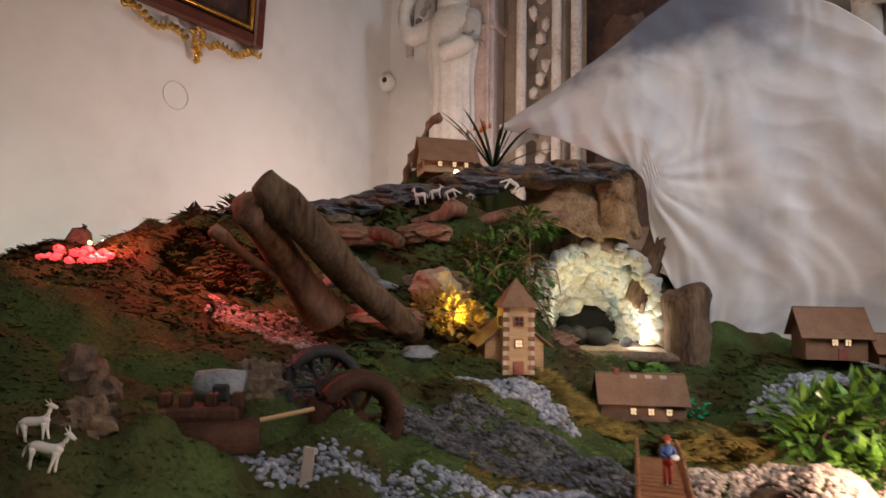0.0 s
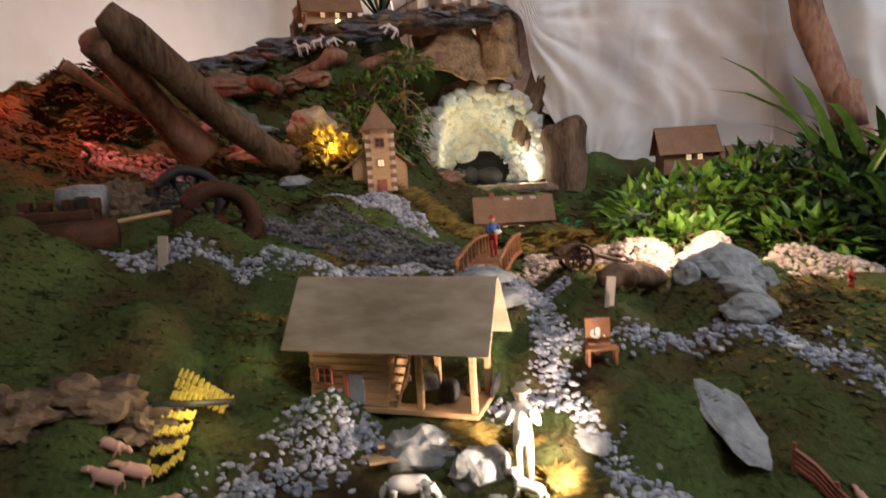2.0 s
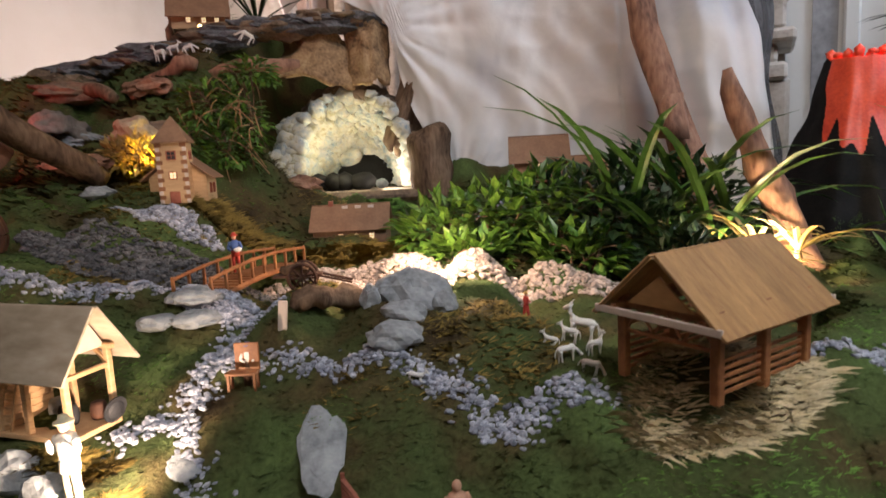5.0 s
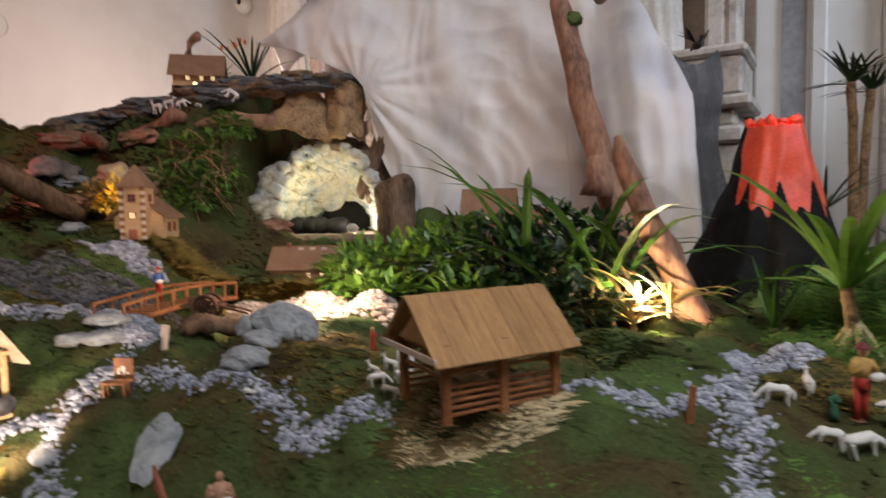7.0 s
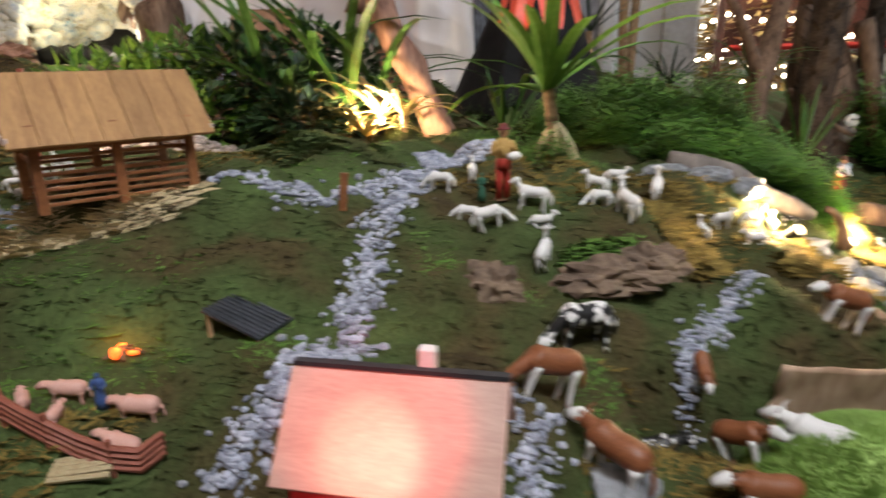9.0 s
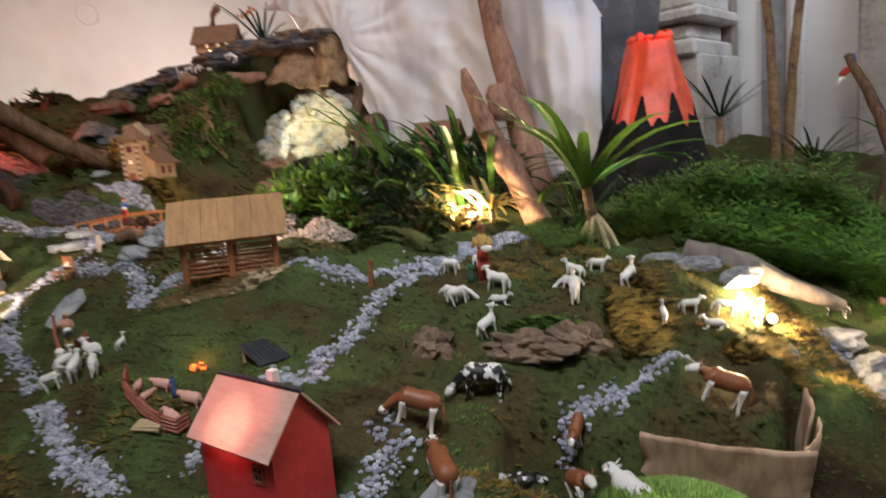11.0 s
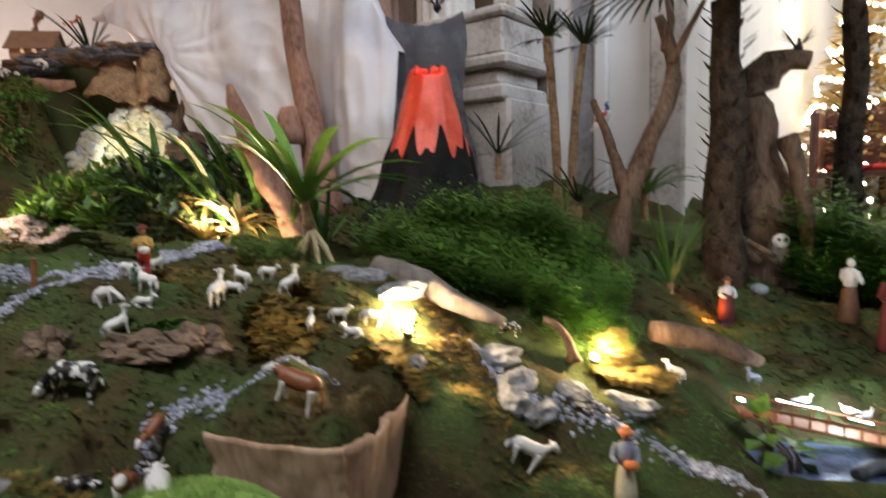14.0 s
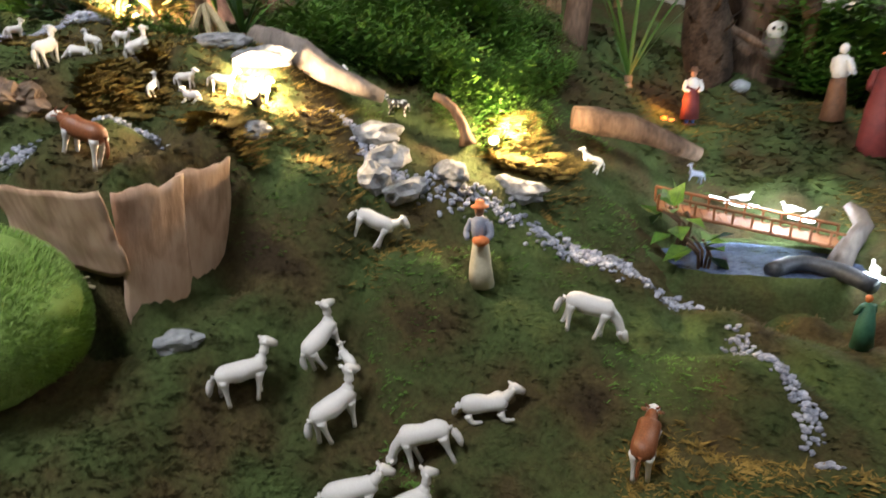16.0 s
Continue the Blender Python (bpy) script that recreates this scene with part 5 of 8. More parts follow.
for x, y, r, sd in ((-0.125, 0.610, (0.080, 0.045, 0.040), 1), (-0.045, 0.605, (0.055, 0.035, 0.035), 2), (-0.19, 0.555, (0.06, 0.04, 0.04), 3), (-0.43, 0.80, (0.045, 0.03, 0.04), 4), (1.84, 0.475, (0.046, 0.035, 0.034), 5), (2.02, 0.50, (0.075, 0.035, 0.03), 6), (2.10, 0.53, (0.05, 0.03, 0.03), 7), (-0.30, 1.10, (0.06, 0.03, 0.06), 8)):
    make_rock("brown_stone", x, y, r, ROCK_BROWN, "rough brown stone half sunk in the moss", 0.0, sub=4, rough=0.55, freq=2.0, group="brown stones", seed=sd)
for x, y, r, sd in ((2.59, 0.855, (0.05, 0.035, 0.024), 1), (2.635, 0.80, (0.045, 0.03, 0.026), 2), (2.68, 0.76, (0.05, 0.032, 0.022), 3), (2.63, 0.74, (0.035, 0.03, 0.03), 4), (2.74, 0.84, (0.06, 0.03, 0.022), 5), (2.85, 0.90, (0.07, 0.03, 0.024), 6), (2.25, 0.84, (0.055, 0.03, 0.022), 7), (2.32, 0.80, (0.05, 0.03, 0.018), 8), (2.40, 0.80, (0.06, 0.028, 0.02), 9), (1.95, 0.23, (0.045, 0.035, 0.014), 10), (2.46, 0.66, (0.03, 0.02, 0.016), 11)):
    make_rock("ledge_stone", x, y, r, ROCK, "flat grey stone of the stepped path", 0.004, rough=0.4, group="ledge stones", seed=sd, turn=25 * sd)
make_rock("pebble_white", 3.33, 1.735, (0.028, 0.022, 0.02), ROCK_PALE, "white pebble on the dark moss", 0.008, rough=0.1)

# the tall stump beside the grotto
bm = bmesh.new()
tube(bm, spline([(0, 0, -0.05), (0.01, 0, 0.10), (0.0, 0.01, 0.22), (0.015, 0.0, 0.31), (0.01, 0, 0.34)], 16), [0.10, 0.10, 0.095, 0.088, 0.085, 0.085, 0.083, 0.082, 0.084, 0.086, 0.085, 0.08, 0.076, 0.072, 0.062, 0.045, 0.02], 18, 0.30)
solo("stump", bm, BARK, "brown weathered stump standing beside the grotto", "stump", Matrix.Translation((0.845, 2.40, 1.115)), "stumps", smooth=True)


def make_grotto():
    """A shell of lumpy painted foam, open to the front, with black lumps for the burrows' shade at its foot."""
    g = thing("grotto", Vector((0.51, 2.60, 1.19)), "cave of lumpy cream and blue painted foam rock, lit from inside", "grotto")
    rng = random.Random(5)
    bm = bmesh.new()
    for k in range(460):
        a = rng.uniform(0.10, math.pi - 0.25)          # round the arch
        d = rng.random() ** 0.8                       # 0 at the rim, 1 at the back
        rx, rz, ry = 0.285 * (1 - 0.45 * d), 0.44 * (1 - 0.5 * d), -0.16 + 0.40 * d
        p = (rx * math.cos(a), ry, rz * math.sin(a) + 0.0)
        s = rng.uniform(0.014, 0.036)
        lump(bm, p, (s * 1.15, s, s * rng.uniform(0.7, 1.1)), 2, 0.7, 2.6, seed=k)
    for k in range(90):
        lump(bm, (rng.uniform(-0.20, 0.20), 0.20 + rng.uniform(0, 0.05), rng.uniform(0.14, 0.32)), (0.045, 0.03, 0.04), 2, 0.4, seed=k + 400)
    for k in range(110):
        q = rng.random()
        lump(bm, (-0.27 + 0.05 * q + rng.uniform(-0.05, 0.05), -0.16 - 0.16 * (1 - q) + rng.uniform(-0.03, 0.03), -0.03 + 0.34 * q + rng.uniform(-0.03, 0.03)), (0.034, 0.03, 0.03), 2, 0.5, 2.2, seed=k + 600)
    tagged(part("shell", bm, FOAM, g, smooth=True), kind="stuff")
    # solid black lumps take the place of shade in the cave's recesses
    part("hollow_shade", lump(bmesh.new(), (-0.02, 0.23, 0.07), (0.22, 0.04, 0.10), 3, 0.3), BLACK, g, "black lump for the shade at the back", True)
    for k in range(40):
        a = math.pi * k / 39
        bm = lump(bmesh.new(), (0.31 * math.cos(a), 0.02 + 0.03 * math.sin(k), 0.45 * math.sin(a) - 0.02), (0.06, 0.12, 0.055), 2, 0.5, seed=k)
        part("outer_rock", bm, ROCK_BROWN, g, smooth=True)
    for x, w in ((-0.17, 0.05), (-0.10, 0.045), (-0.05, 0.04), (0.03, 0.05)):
        part("burrow_shade", lump(bmesh.new(), (x, -0.04, 0.045), (w * 1.2, 0.05, 0.044), 2, 0.25, seed=x), BLACK, g, "black lump for the shade of a burrow", True)
    part("pebble", lump(bmesh.new(), (0.125, -0.14, 0.035), (0.028, 0.022, 0.022), 2, 0.1), ROCK_PALE, g, smooth=True)
    bm = bmesh.new()
    block(bm, (0.62, 0.5, 0.05), (0.0, -0.02, -0.015), bevel=0.02)
    part("bed", bm, ROCK_BROWN, g)


make_grotto()


def make_bark(name, at, size, mat, label, turn=0.0, tilt=0.0, roll=0.0, seed=0, group="bark pieces"):
    """A curved, torn piece of bark."""
    bm = bmesh.new()
    nx, nz = 16, 14
    rows = []
    for i in range(nx + 1):
        u = i / nx * 2 - 1
        row = []
        for j in range(nz + 1):
            v = j / nz * 2 - 1
            edge = 1 + (0.10 if "board" in name else 0.22) * noise.noise(Vector((u * 2.3, v * 2.3, seed * 5.0)))
            x, z = u * size[0] / 2 * edge, v * size[2] / 2 * edge
            y = size[1] * (u * u * 0.9 + 0.25 * noise.noise(Vector((u * 4, v * 2, seed))) + 0.10 * noise.noise(Vector((u * 14, v * 4, seed))))
            row.append(bm.verts.new((x, y, z)))
        rows.append(row)
    for a, b in zip(rows, rows[1:]):
        for j in range(nz):
            bm.faces.new((a[j], b[j], b[j + 1], a[j + 1]))
    m = Matrix.Translation(at) @ Matrix.Rotation(radians(turn), 4, "Z") @ Matrix.Rotation(radians(tilt), 4, "X") @ Matrix.Rotation(radians(roll), 4, "Y")
    ob = solo(name, bm, mat, label, "bark", m, group, smooth=True)
    ob.modifiers.new("thick", "SOLIDIFY").thickness = min(0.02, size[1] * 0.3)
    return ob


make_bark("bark_piece", (0.39, 2.42, 1.775), (0.33, 0.10, 0.22), BARK_TAN, "large tan slab of bark over the grotto", 0, -25, 12, 1)
make_bark("bark_piece", (0.63, 2.42, 1.77), (0.18, 0.10, 0.26), BARK_TAN, "brown slab of bark beside the sheet", 15, -10, 0, 2)
make_bark("bark_piece", (0.76, 2.47, 1.55), (0.10, 0.08, 0.40), BARK, "narrow dark strip of bark along the sheet", 10, 0, 22, 3)
make_bark("bark_piece", (-0.02, 1.78, 1.44), (0.24, 0.10, 0.07), BARK_RED, "reddish flat piece of bark on the slope", 10, -60, 5, 4)
make_bark("bark_piece", (0.02, 2.02, 1.555), (0.20, 0.10, 0.10), BARK_RED, "brown rock-like piece of bark on the slope", -5, -40, 0, 5)
make_bark("bark_piece", (-0.28, 1.72, 1.50), (0.20, 0.08, 0.08), BARK_GREY, "grey piece of bark on the slope", 30, -50, 0, 6)
# the peeled boards that face the lower meadow
make_bark("bark_board", (2.446, 0.410, 0.685), (0.100, 0.010, 0.215), PEACH, "tall pale board of peeled bark set upright in the slope", 70, 8, 0, 11, "bark boards")
make_bark("bark_board", (2.458, 0.510, 0.690), (0.110, 0.010, 0.215), PEACH, "tall pale board of peeled bark set upright in the slope", 84, 8, 0, 12, "bark boards")
make_bark("bark_board", (2.325, 0.358, 0.735), (0.225, 0.010, 0.125), PEACH, "short pale board of peeled bark set upright in the slope", -8, 14, 0, 13, "bark boards")
make_rock("foot_stone", 2.475, 0.385, (0.034, 0.016, 0.016), ROCK_PALE, "pale stone at the foot of the bark boards", 0.008, turn=40)
for x, y, r, sd in ((-0.60, 1.02, (0.05, 0.035, 0.05), 3), (-0.50, 0.93, (0.035, 0.03, 0.035), 5), (-0.36, 1.08, (0.06, 0.03, 0.04), 7), (-0.46, 2.26, (0.07, 0.05, 0.04), 9), (-0.56, 2.22, (0.06, 0.05, 0.035), 11)):
    make_rock("mossy_rock", x, y, r, ROCK_BROWN, "rough brown rock standing in the dark moss", 0.01, rough=0.5, group="mossy rocks", seed=sd, turn=30 * sd)
for x, y, r, tn, tl, mat, sd in ((-0.20, 1.62, (0.15, 0.05, 0.035), -12, 10, BARK_RED, 1), (-0.05, 1.86, (0.11, 0.05, 0.04), 8, 20, ROCK_BROWN, 2), (-0.36, 1.92, (0.12, 0.06, 0.04), 20, 5, ROCK_BROWN, 3), (-0.12, 2.02, (0.10, 0.05, 0.035), -20, 15, BARK_RED, 4),
                                 (-0.42, 2.10, (0.08, 0.05, 0.03), 0, 0, ROCK_BROWN, 5), (0.10, 1.72, (0.07, 0.04, 0.05), 40, 0, ROCK_BROWN, 6), (-0.24, 1.78, (0.08, 0.04, 0.03), 30, 0, ROCK, 7), (0.33, 2.24, (0.09, 0.05, 0.04), 0, 20, BARK_RED, 8)):
    make_rock("slope_rock", x, y, r, mat, "reddish-brown broken rock on the mountain slope", 0.012, rough=0.55, turn=tn, tilt=tl, group="slope rocks", seed=sd, freq=2.2)
for k in range(26):   # grey ledges below the mountain hut
    s = k / 25
    x, y = -0.58 + 1.17 * s, 2.28 + 0.21 * s
    make_rock("ledge_rock", x, y, (random.uniform(0.09, 0.15), 0.075, random.uniform(0.03, 0.045)), ROCK_DARK if k % 3 else ROCK_BROWN, "grey rock of the mountain ledge", z=1.695 + 0.195 * min(1, s * 1.35) + random.uniform(-0.02, 0.02), sub=3, rough=0.5, turn=random.uniform(-25, 35), group="mountain ledge", freq=1.9, seed=k)


def make_root(name, pts, radii, mat, label, group="roots", sides=10, rough=0.35, twigs=()):
    bm = bmesh.new()
    n = len(radii) - 1
    tube(bm, spline(pts, n), radii, sides, rough, seed=pts[0][0] * 3)
    if len(twigs) > 1:
        ob = thing(name, Vector((0, 0, 0)), label, "tree", group)
        part("trunk", bm, mat, ob, smooth=True)
        for tp, tr in twigs:
            part("branch", tube(bmesh.new(), spline(tp, 8), [tr * (1 - 0.07 * q) for q in range(9)], 9, rough, seed=tr * 90), mat, ob, smooth=True)
        return ob
    for tp, tr in twigs:
        tube(bm, spline(tp, 6), [tr * (1 - 0.12 * q) for q in range(7)], 7, rough, seed=tr * 90)
    return solo(name, bm, mat, label, "root", None, group, smooth=True)


R = lambda a, b, n: [a + (b - a) * k / (n - 1) for k in range(n)]
make_root("root", [(-0.23, 2.16, 1.64), (-0.10, 2.14, 1.665), (-0.03, 2.13, 1.71), (0.02, 2.14, 1.70)], [0.02, 0.028, 0.034, 0.03, 0.026, 0.034, 0.03, 0.024, 0.02], BARK_RED, "reddish knotted root on the mountain side", twigs=[([(-0.05, 2.13, 1.69), (-0.03, 2.11, 1.73), (-0.02, 2.12, 1.75)], 0.02)])
make_root("root", [(0.06, 2.14, 1.66), (0.20, 2.15, 1.70), (0.30, 2.18, 1.69), (0.38, 2.22, 1.70)], [0.018, 0.026, 0.024, 0.03, 0.026, 0.028, 0.022, 0.016], BARK_RED, "reddish twisted root over the ivy")
make_root("root", [(-0.30, 1.95, 1.60), (-0.22, 1.9, 1.60), (-0.16, 1.88, 1.57)], R(0.03, 0.02, 7), BARK, "dark root on the slope")
make_root("snag", [(-0.27, 2.62, 1.88), (-0.27, 2.61, 1.98), (-0.21, 2.60, 2.04), (-0.185, 2.60, 2.13), (-0.15, 2.59, 2.165), (-0.13, 2.58, 2.15)], [0.022, 0.02, 0.018, 0.02, 0.018, 0.017, 0.019, 0.024, 0.016], BARK_RED, "crooked grey-brown snag beside the mountain hut")
# the large cut logs above the red slope
make_root("cut_log", [(-0.335, 1.18, 1.66), (-0.26, 1.28, 1.56), (-0.18, 1.42, 1.44), (-0.10, 1.56, 1.34), (-0.06, 1.60, 1.30)], [0.034, 0.043, 0.038, 0.041, 0.036, 0.038, 0.033, 0.036, 0.028, 0.020], BARK, "long grey-brown cut log leaning on the slope", "cut logs", 18, 0.45)
make_root("cut_log", [(-0.372, 1.20, 1.615), (-0.345, 1.30, 1.53), (-0.31, 1.40, 1.43), (-0.27, 1.46, 1.36)], [0.046, 0.042, 0.040, 0.042, 0.046, 0.05], BARK_RED, "short reddish cut log with a broken end", "cut logs", 18, 0.4, twigs=[([(-0.45, 1.20, 1.56), (-0.40, 1.28, 1.50), (-0.33, 1.36, 1.44)], 0.016)])
make_root("tree_trunk", [(1.545, 2.10, 2.12), (1.565, 2.09, 2.02), (1.60, 2.06, 1.85), (1.64, 2.02, 1.65), (1.70, 1.97, 1.42), (1.76, 1.92, 1.20), (1.80, 1.90, 1.00)], [0.022, 0.036, 0.042, 0.044, 0.044, 0.046, 0.048, 0.05, 0.056, 0.062, 0.06, 0.06], BARK_RED, "tall broken tree trunk leaning before the sheet", "stumps", 20, 0.45)
make_rock("moss_cushion", 1.60, 2.06, (0.035, 0.03, 0.03), TUFT, "cushion of moss on the broken trunk", z=2.00, sub=2)
make_root("red_stump", [(1.655, 1.44, 1.50), (1.69, 1.44, 1.40), (1.74, 1.44, 1.28), (1.80, 1.44, 1.14), (1.86, 1.45, 1.02), (1.89, 1.45, 0.94)], [0.010, 0.026, 0.034, 0.032, 0.036, 0.040, 0.036, 0.042, 0.046, 0.05], BARK_RED, "reddish split stump among the leaves", "stumps", 18, 0.7)
make_root("small_stump", [(1.66, 1.86, 1.34), (1.665, 1.86, 1.42), (1.66, 1.86, 1.48)], [0.05, 0.048, 0.04, 0.026], BARK_RED, "small reddish stump by the broken trunk", "stumps", 14, 0.6)
make_root("driftwood", [on(0.655, 0.905, 0.0), on(0.685, 0.925, 0.035), on(0.72, 0.945, 0.045), on(0.755, 0.965, 0.02), on(0.775, 0.98, -0.01)], [0.010, 0.020, 0.017, 0.024, 0.018, 0.026, 0.020, 0.022, 0.010], BARK, "gnarled dark piece of driftwood beside the path", "roots", 14, 0.9)
make_root("branch", [(0.25, 0.78, 1.05), (0.10, 0.80, 1.05)], R(0.004, 0.003, 4), BARK_GREY, "thin dry twig on the moss", "roots", 6)
make_root("fallen_branch", [(2.30, 0.93, 0.975), (2.40, 0.90, 0.95), (2.50, 0.87, 0.90), (2.60, 0.88, 0.86)], [0.028, 0.030, 0.026, 0.024, 0.02, 0.012], BARK_GREY, "grey fallen branch above the flock", "roots", 10, 0.4)
make_root("bark_log", [(2.93, 1.14, 0.79), (3.02, 1.17, 0.775), (3.12, 1.20, 0.735), (3.20, 1.23, 0.70)], [0.026, 0.030, 0.028, 0.024, 0.020, 0.014], BARK, "rough brown log above the pool", "roots", 10, 0.4)
make_root("curved_twig", [(2.745, 0.95, 0.76), (2.735, 0.95, 0.80), (2.71, 0.945, 0.84), (2.68, 0.94, 0.855)], [0.018, 0.012, 0.010, 0.009, 0.009, 0.008], BARK, "dark curved twig standing by the lamp", "roots", 8, 0.2)
make_root("pool_driftwood", [(3.46, 1.06, 0.52), (3.48, 1.08, 0.57), (3.50, 1.10, 0.60), (3.47, 1.12, 0.63)], [0.024, 0.02, 0.018, 0.02, 0.016, 0.008], BARK_GREY, "pale twisted driftwood beside the pool", "roots", 9, 0.5)
# the forked tree, the root tree and the palm on the right
make_root("forked_tree", [(2.87, 1.58, 0.86), (2.88, 1.59, 1.0), (2.93, 1.64, 1.15), (2.99, 1.70, 1.30), (3.06, 1.78, 1.46), (3.07, 1.86, 1.60), (3.03, 1.88, 1.72)], [0.046, 0.040, 0.036, 0.034, 0.032, 0.028, 0.026, 0.025, 0.024, 0.020, 0.015], BARK, "bare forked brown tree with cut branches", "trees", 12, 0.35,
          twigs=[([(2.91, 1.62, 1.10), (2.86, 1.68, 1.28), (2.81, 1.76, 1.43)], 0.024), ([(3.06, 1.82, 1.55), (3.12, 1.80, 1.66), (3.16, 1.78, 1.74)], 0.016), ([(3.05, 1.86, 1.60), (3.07, 1.88, 1.70), (3.06, 1.90, 1.78)], 0.018)])
make_root("root_tree", [(3.40, 2.02, 0.70), (3.40, 2.0, 0.95), (3.39, 2.0, 1.15), (3.36, 2.0, 1.34), (3.37, 2.0, 1.48), (3.44, 1.99, 1.57), (3.54, 1.98, 1.56)], [0.17, 0.15, 0.13, 0.115, 0.10, 0.09, 0.085, 0.07, 0.055, 0.04, 0.03], BARK, "dark gnarled root standing like a tree", "trees", 16, 0.5,
          twigs=[([(3.27, 1.96, 1.35), (3.25, 1.93, 1.15), (3.29, 1.90, 0.98), (3.36, 1.84, 0.88)], 0.03), ([(3.46, 1.92, 1.30), (3.50, 1.88, 1.10), (3.52, 1.86, 0.85)], 0.035), ([(3.30, 1.93, 1.45), (3.26, 1.96, 1.52), (3.29, 1.97, 1.60)], 0.018), ([(3.18, 1.88, 1.06), (3.30, 1.84, 0.96), (3.40, 1.80, 0.90)], 0.016)])


def fan_leaf(bm, base, way, size, n=22, mat=0):
    """A fan of a palm: narrow blades spread from one point."""
    way = Vector(way).normalized()
    side = way.cross(Vector((0, 0, 1))).normalized()
    for k in range(n):
        a = radians(-105 + 210 * k / (n - 1))
        d = way * math.cos(a) + side * math.sin(a) + Vector((0, 0, 0.05))
        blade(bm, base, d, size * random.uniform(0.85, 1.05), size * 0.075, 0.16, 4, mat, 0.3)


def make_palm(name, at, height, r, fans, label, size=0.34):
    p = thing(name, at, label, "palm", "palms")
    bm = bmesh.new()
    tube(bm, [(0.01 * math.sin(k), 0, height * k / 12 - 0.05) for k in range(13)], [r * (1.12 - 0.03 * k) for k in range(13)], 14, 0.3)
    for k in range(90):   # cut leaf bases
        a, z = k * 2.4, height * (0.02 + 0.96 * k / 90)
        blade(bm, (r * 0.9 * math.cos(a), r * 0.9 * math.sin(a), z), (math.cos(a), math.sin(a), 0.55), 0.062, 0.024, -0.35, 2)
    part("trunk", bm, PALM_BARK, p)
    for k in range(fans):
        bm = bmesh.new()
        a = 2 * math.pi * k / fans + 0.4
        tip = Vector((0.22 * math.cos(a), 0.22 * math.sin(a), height + 0.10 + 0.05 * (k % 3)))
        tube(bm, [(0, 0, height - 0.06), tip * 0.5 + Vector((0, 0, height * 0.5 - 0.02)), tip], 0.006, 5)
        fan_leaf(bm, tip, (math.cos(a), math.sin(a), -0.25 + 0.25 * (k % 3)), size)
        part("frond", bm, LEAF_DARK, p)


make_palm("fan_palm", Vector((3.235, 1.80, 0.72)), 1.06, 0.060, 9, "dark fan palm with a bristly trunk")
make_palm("palm_stem", Vector((3.78, 2.24, 0.70)), 1.35, 0.05, 7, "dark palm with a slim trunk further back")


def make_yucca(name, at, stem, stem_r, leaves, size, label, spread=0.8, mat=None, width=0.018, lean=(0, 0), roots=False, droop=0.3):
    """Stem with a rosette of long leaves."""
    y = thing(name, at, label, "plant", "yuccas")
    top = Vector((lean[0], lean[1], stem))
    if stem > 0.01:
        bm = bmesh.new()
        tube(bm, spline([(0, 0, -0.04), (lean[0] * 0.3, lean[1] * 0.3, stem * 0.5), top], 14), [stem_r * (1.2 - 0.02 * k) for k in range(15)], 9, 0.3)
        for k in range(26 if stem > 0.3 else 0):
            s, a = 0.15 + 0.85 * k / 26, k * 2.4
            blade(bm, Vector((lean[0] * s, lean[1] * s, stem * s)) + Vector((stem_r * math.cos(a), stem_r * math.sin(a), 0)), (math.cos(a), math.sin(a), 0.3), 0.022, 0.010, 0.1, 2)
        part("stem", bm, BARK_TAN, y)
    if roots:
        bm = bmesh.new()
        for k in range(14):
            a = k * 0.9
            tube(bm, spline([(0, 0, 0.10), (0.035 * math.cos(a), 0.035 * math.sin(a), 0.05), (0.065 * math.cos(a), 0.065 * math.sin(a), -0.02)], 4), 0.007, 5, 0.4)
        tagged(part("dry_roots", bm, STRAW, y, "dry pale roots"), kind="stuff")
    for k in range(leaves):
        a = k * 2.399 + at[0]
        e = 0.15 + 1.25 * ((k * 0.618) % 1)
        bm = blade(bmesh.new(), top + Vector((0, 0, -0.01)), (math.cos(a) * spread, math.sin(a) * spread, e), size * random.uniform(0.75, 1.1), width, droop, 6)
        part("leaf", bm, mat or LEAF_LONG, y)


make_yucca("corn_plant", on(2.09, 1.06, 0.0), 0.17, 0.014, 15, 0.38, "bright green corn plant with long arching leaves and dry roots", 0.7, LEAF_CORN, 0.046, (-0.02, 0), True, 0.52)
make_yucca("yucca_tree", Vector((2.685, 2.22, ground(2.685, 2.22))), 1.75 - ground(2.685, 2.22), 0.017, 26, 0.20, "slim yucca tree with a spiky crown", 0.9, LEAF_DARK, 0.020, (-0.045, -0.04))
make_yucca("yucca_tree", Vector((2.73, 2.27, ground(2.73, 2.27))), 1.74 - ground(2.73, 2.27), 0.017, 26, 0.20, "slim yucca tree with a spiky crown", 0.9, LEAF_DARK, 0.020, (0.055, 0.05))
make_yucca("spiky_plant", on(2.76, 1.95, 0.05), 0.03, 0.012, 22, 0.26, "dark spiky plant at the foot of the wall", 1.1, LEAF_DARK, 0.014)
make_yucca("spiky_plant", Vector((2.46, 1.98, 1.22)), 0.06, 0.012, 14, 0.26, "dark spiky plant behind the volcano", 0.8, LEAF_DARK, 0.016)
make_yucca("spiky_plant", on(2.98, 1.80, 0.12), 0.05, 0.012, 16, 0.24, "dark leafy plant beside the forked tree", 0.9, LEAF_LONG, 0.024, droop=0.6)
make_yucca("spiky_plant", on(3.03, 1.55, 0.0), 0.03, 0.010, 12, 0.30, "green grassy plant beside the forked tree", 0.45, LEAF_LONG, 0.016, droop=0.25)
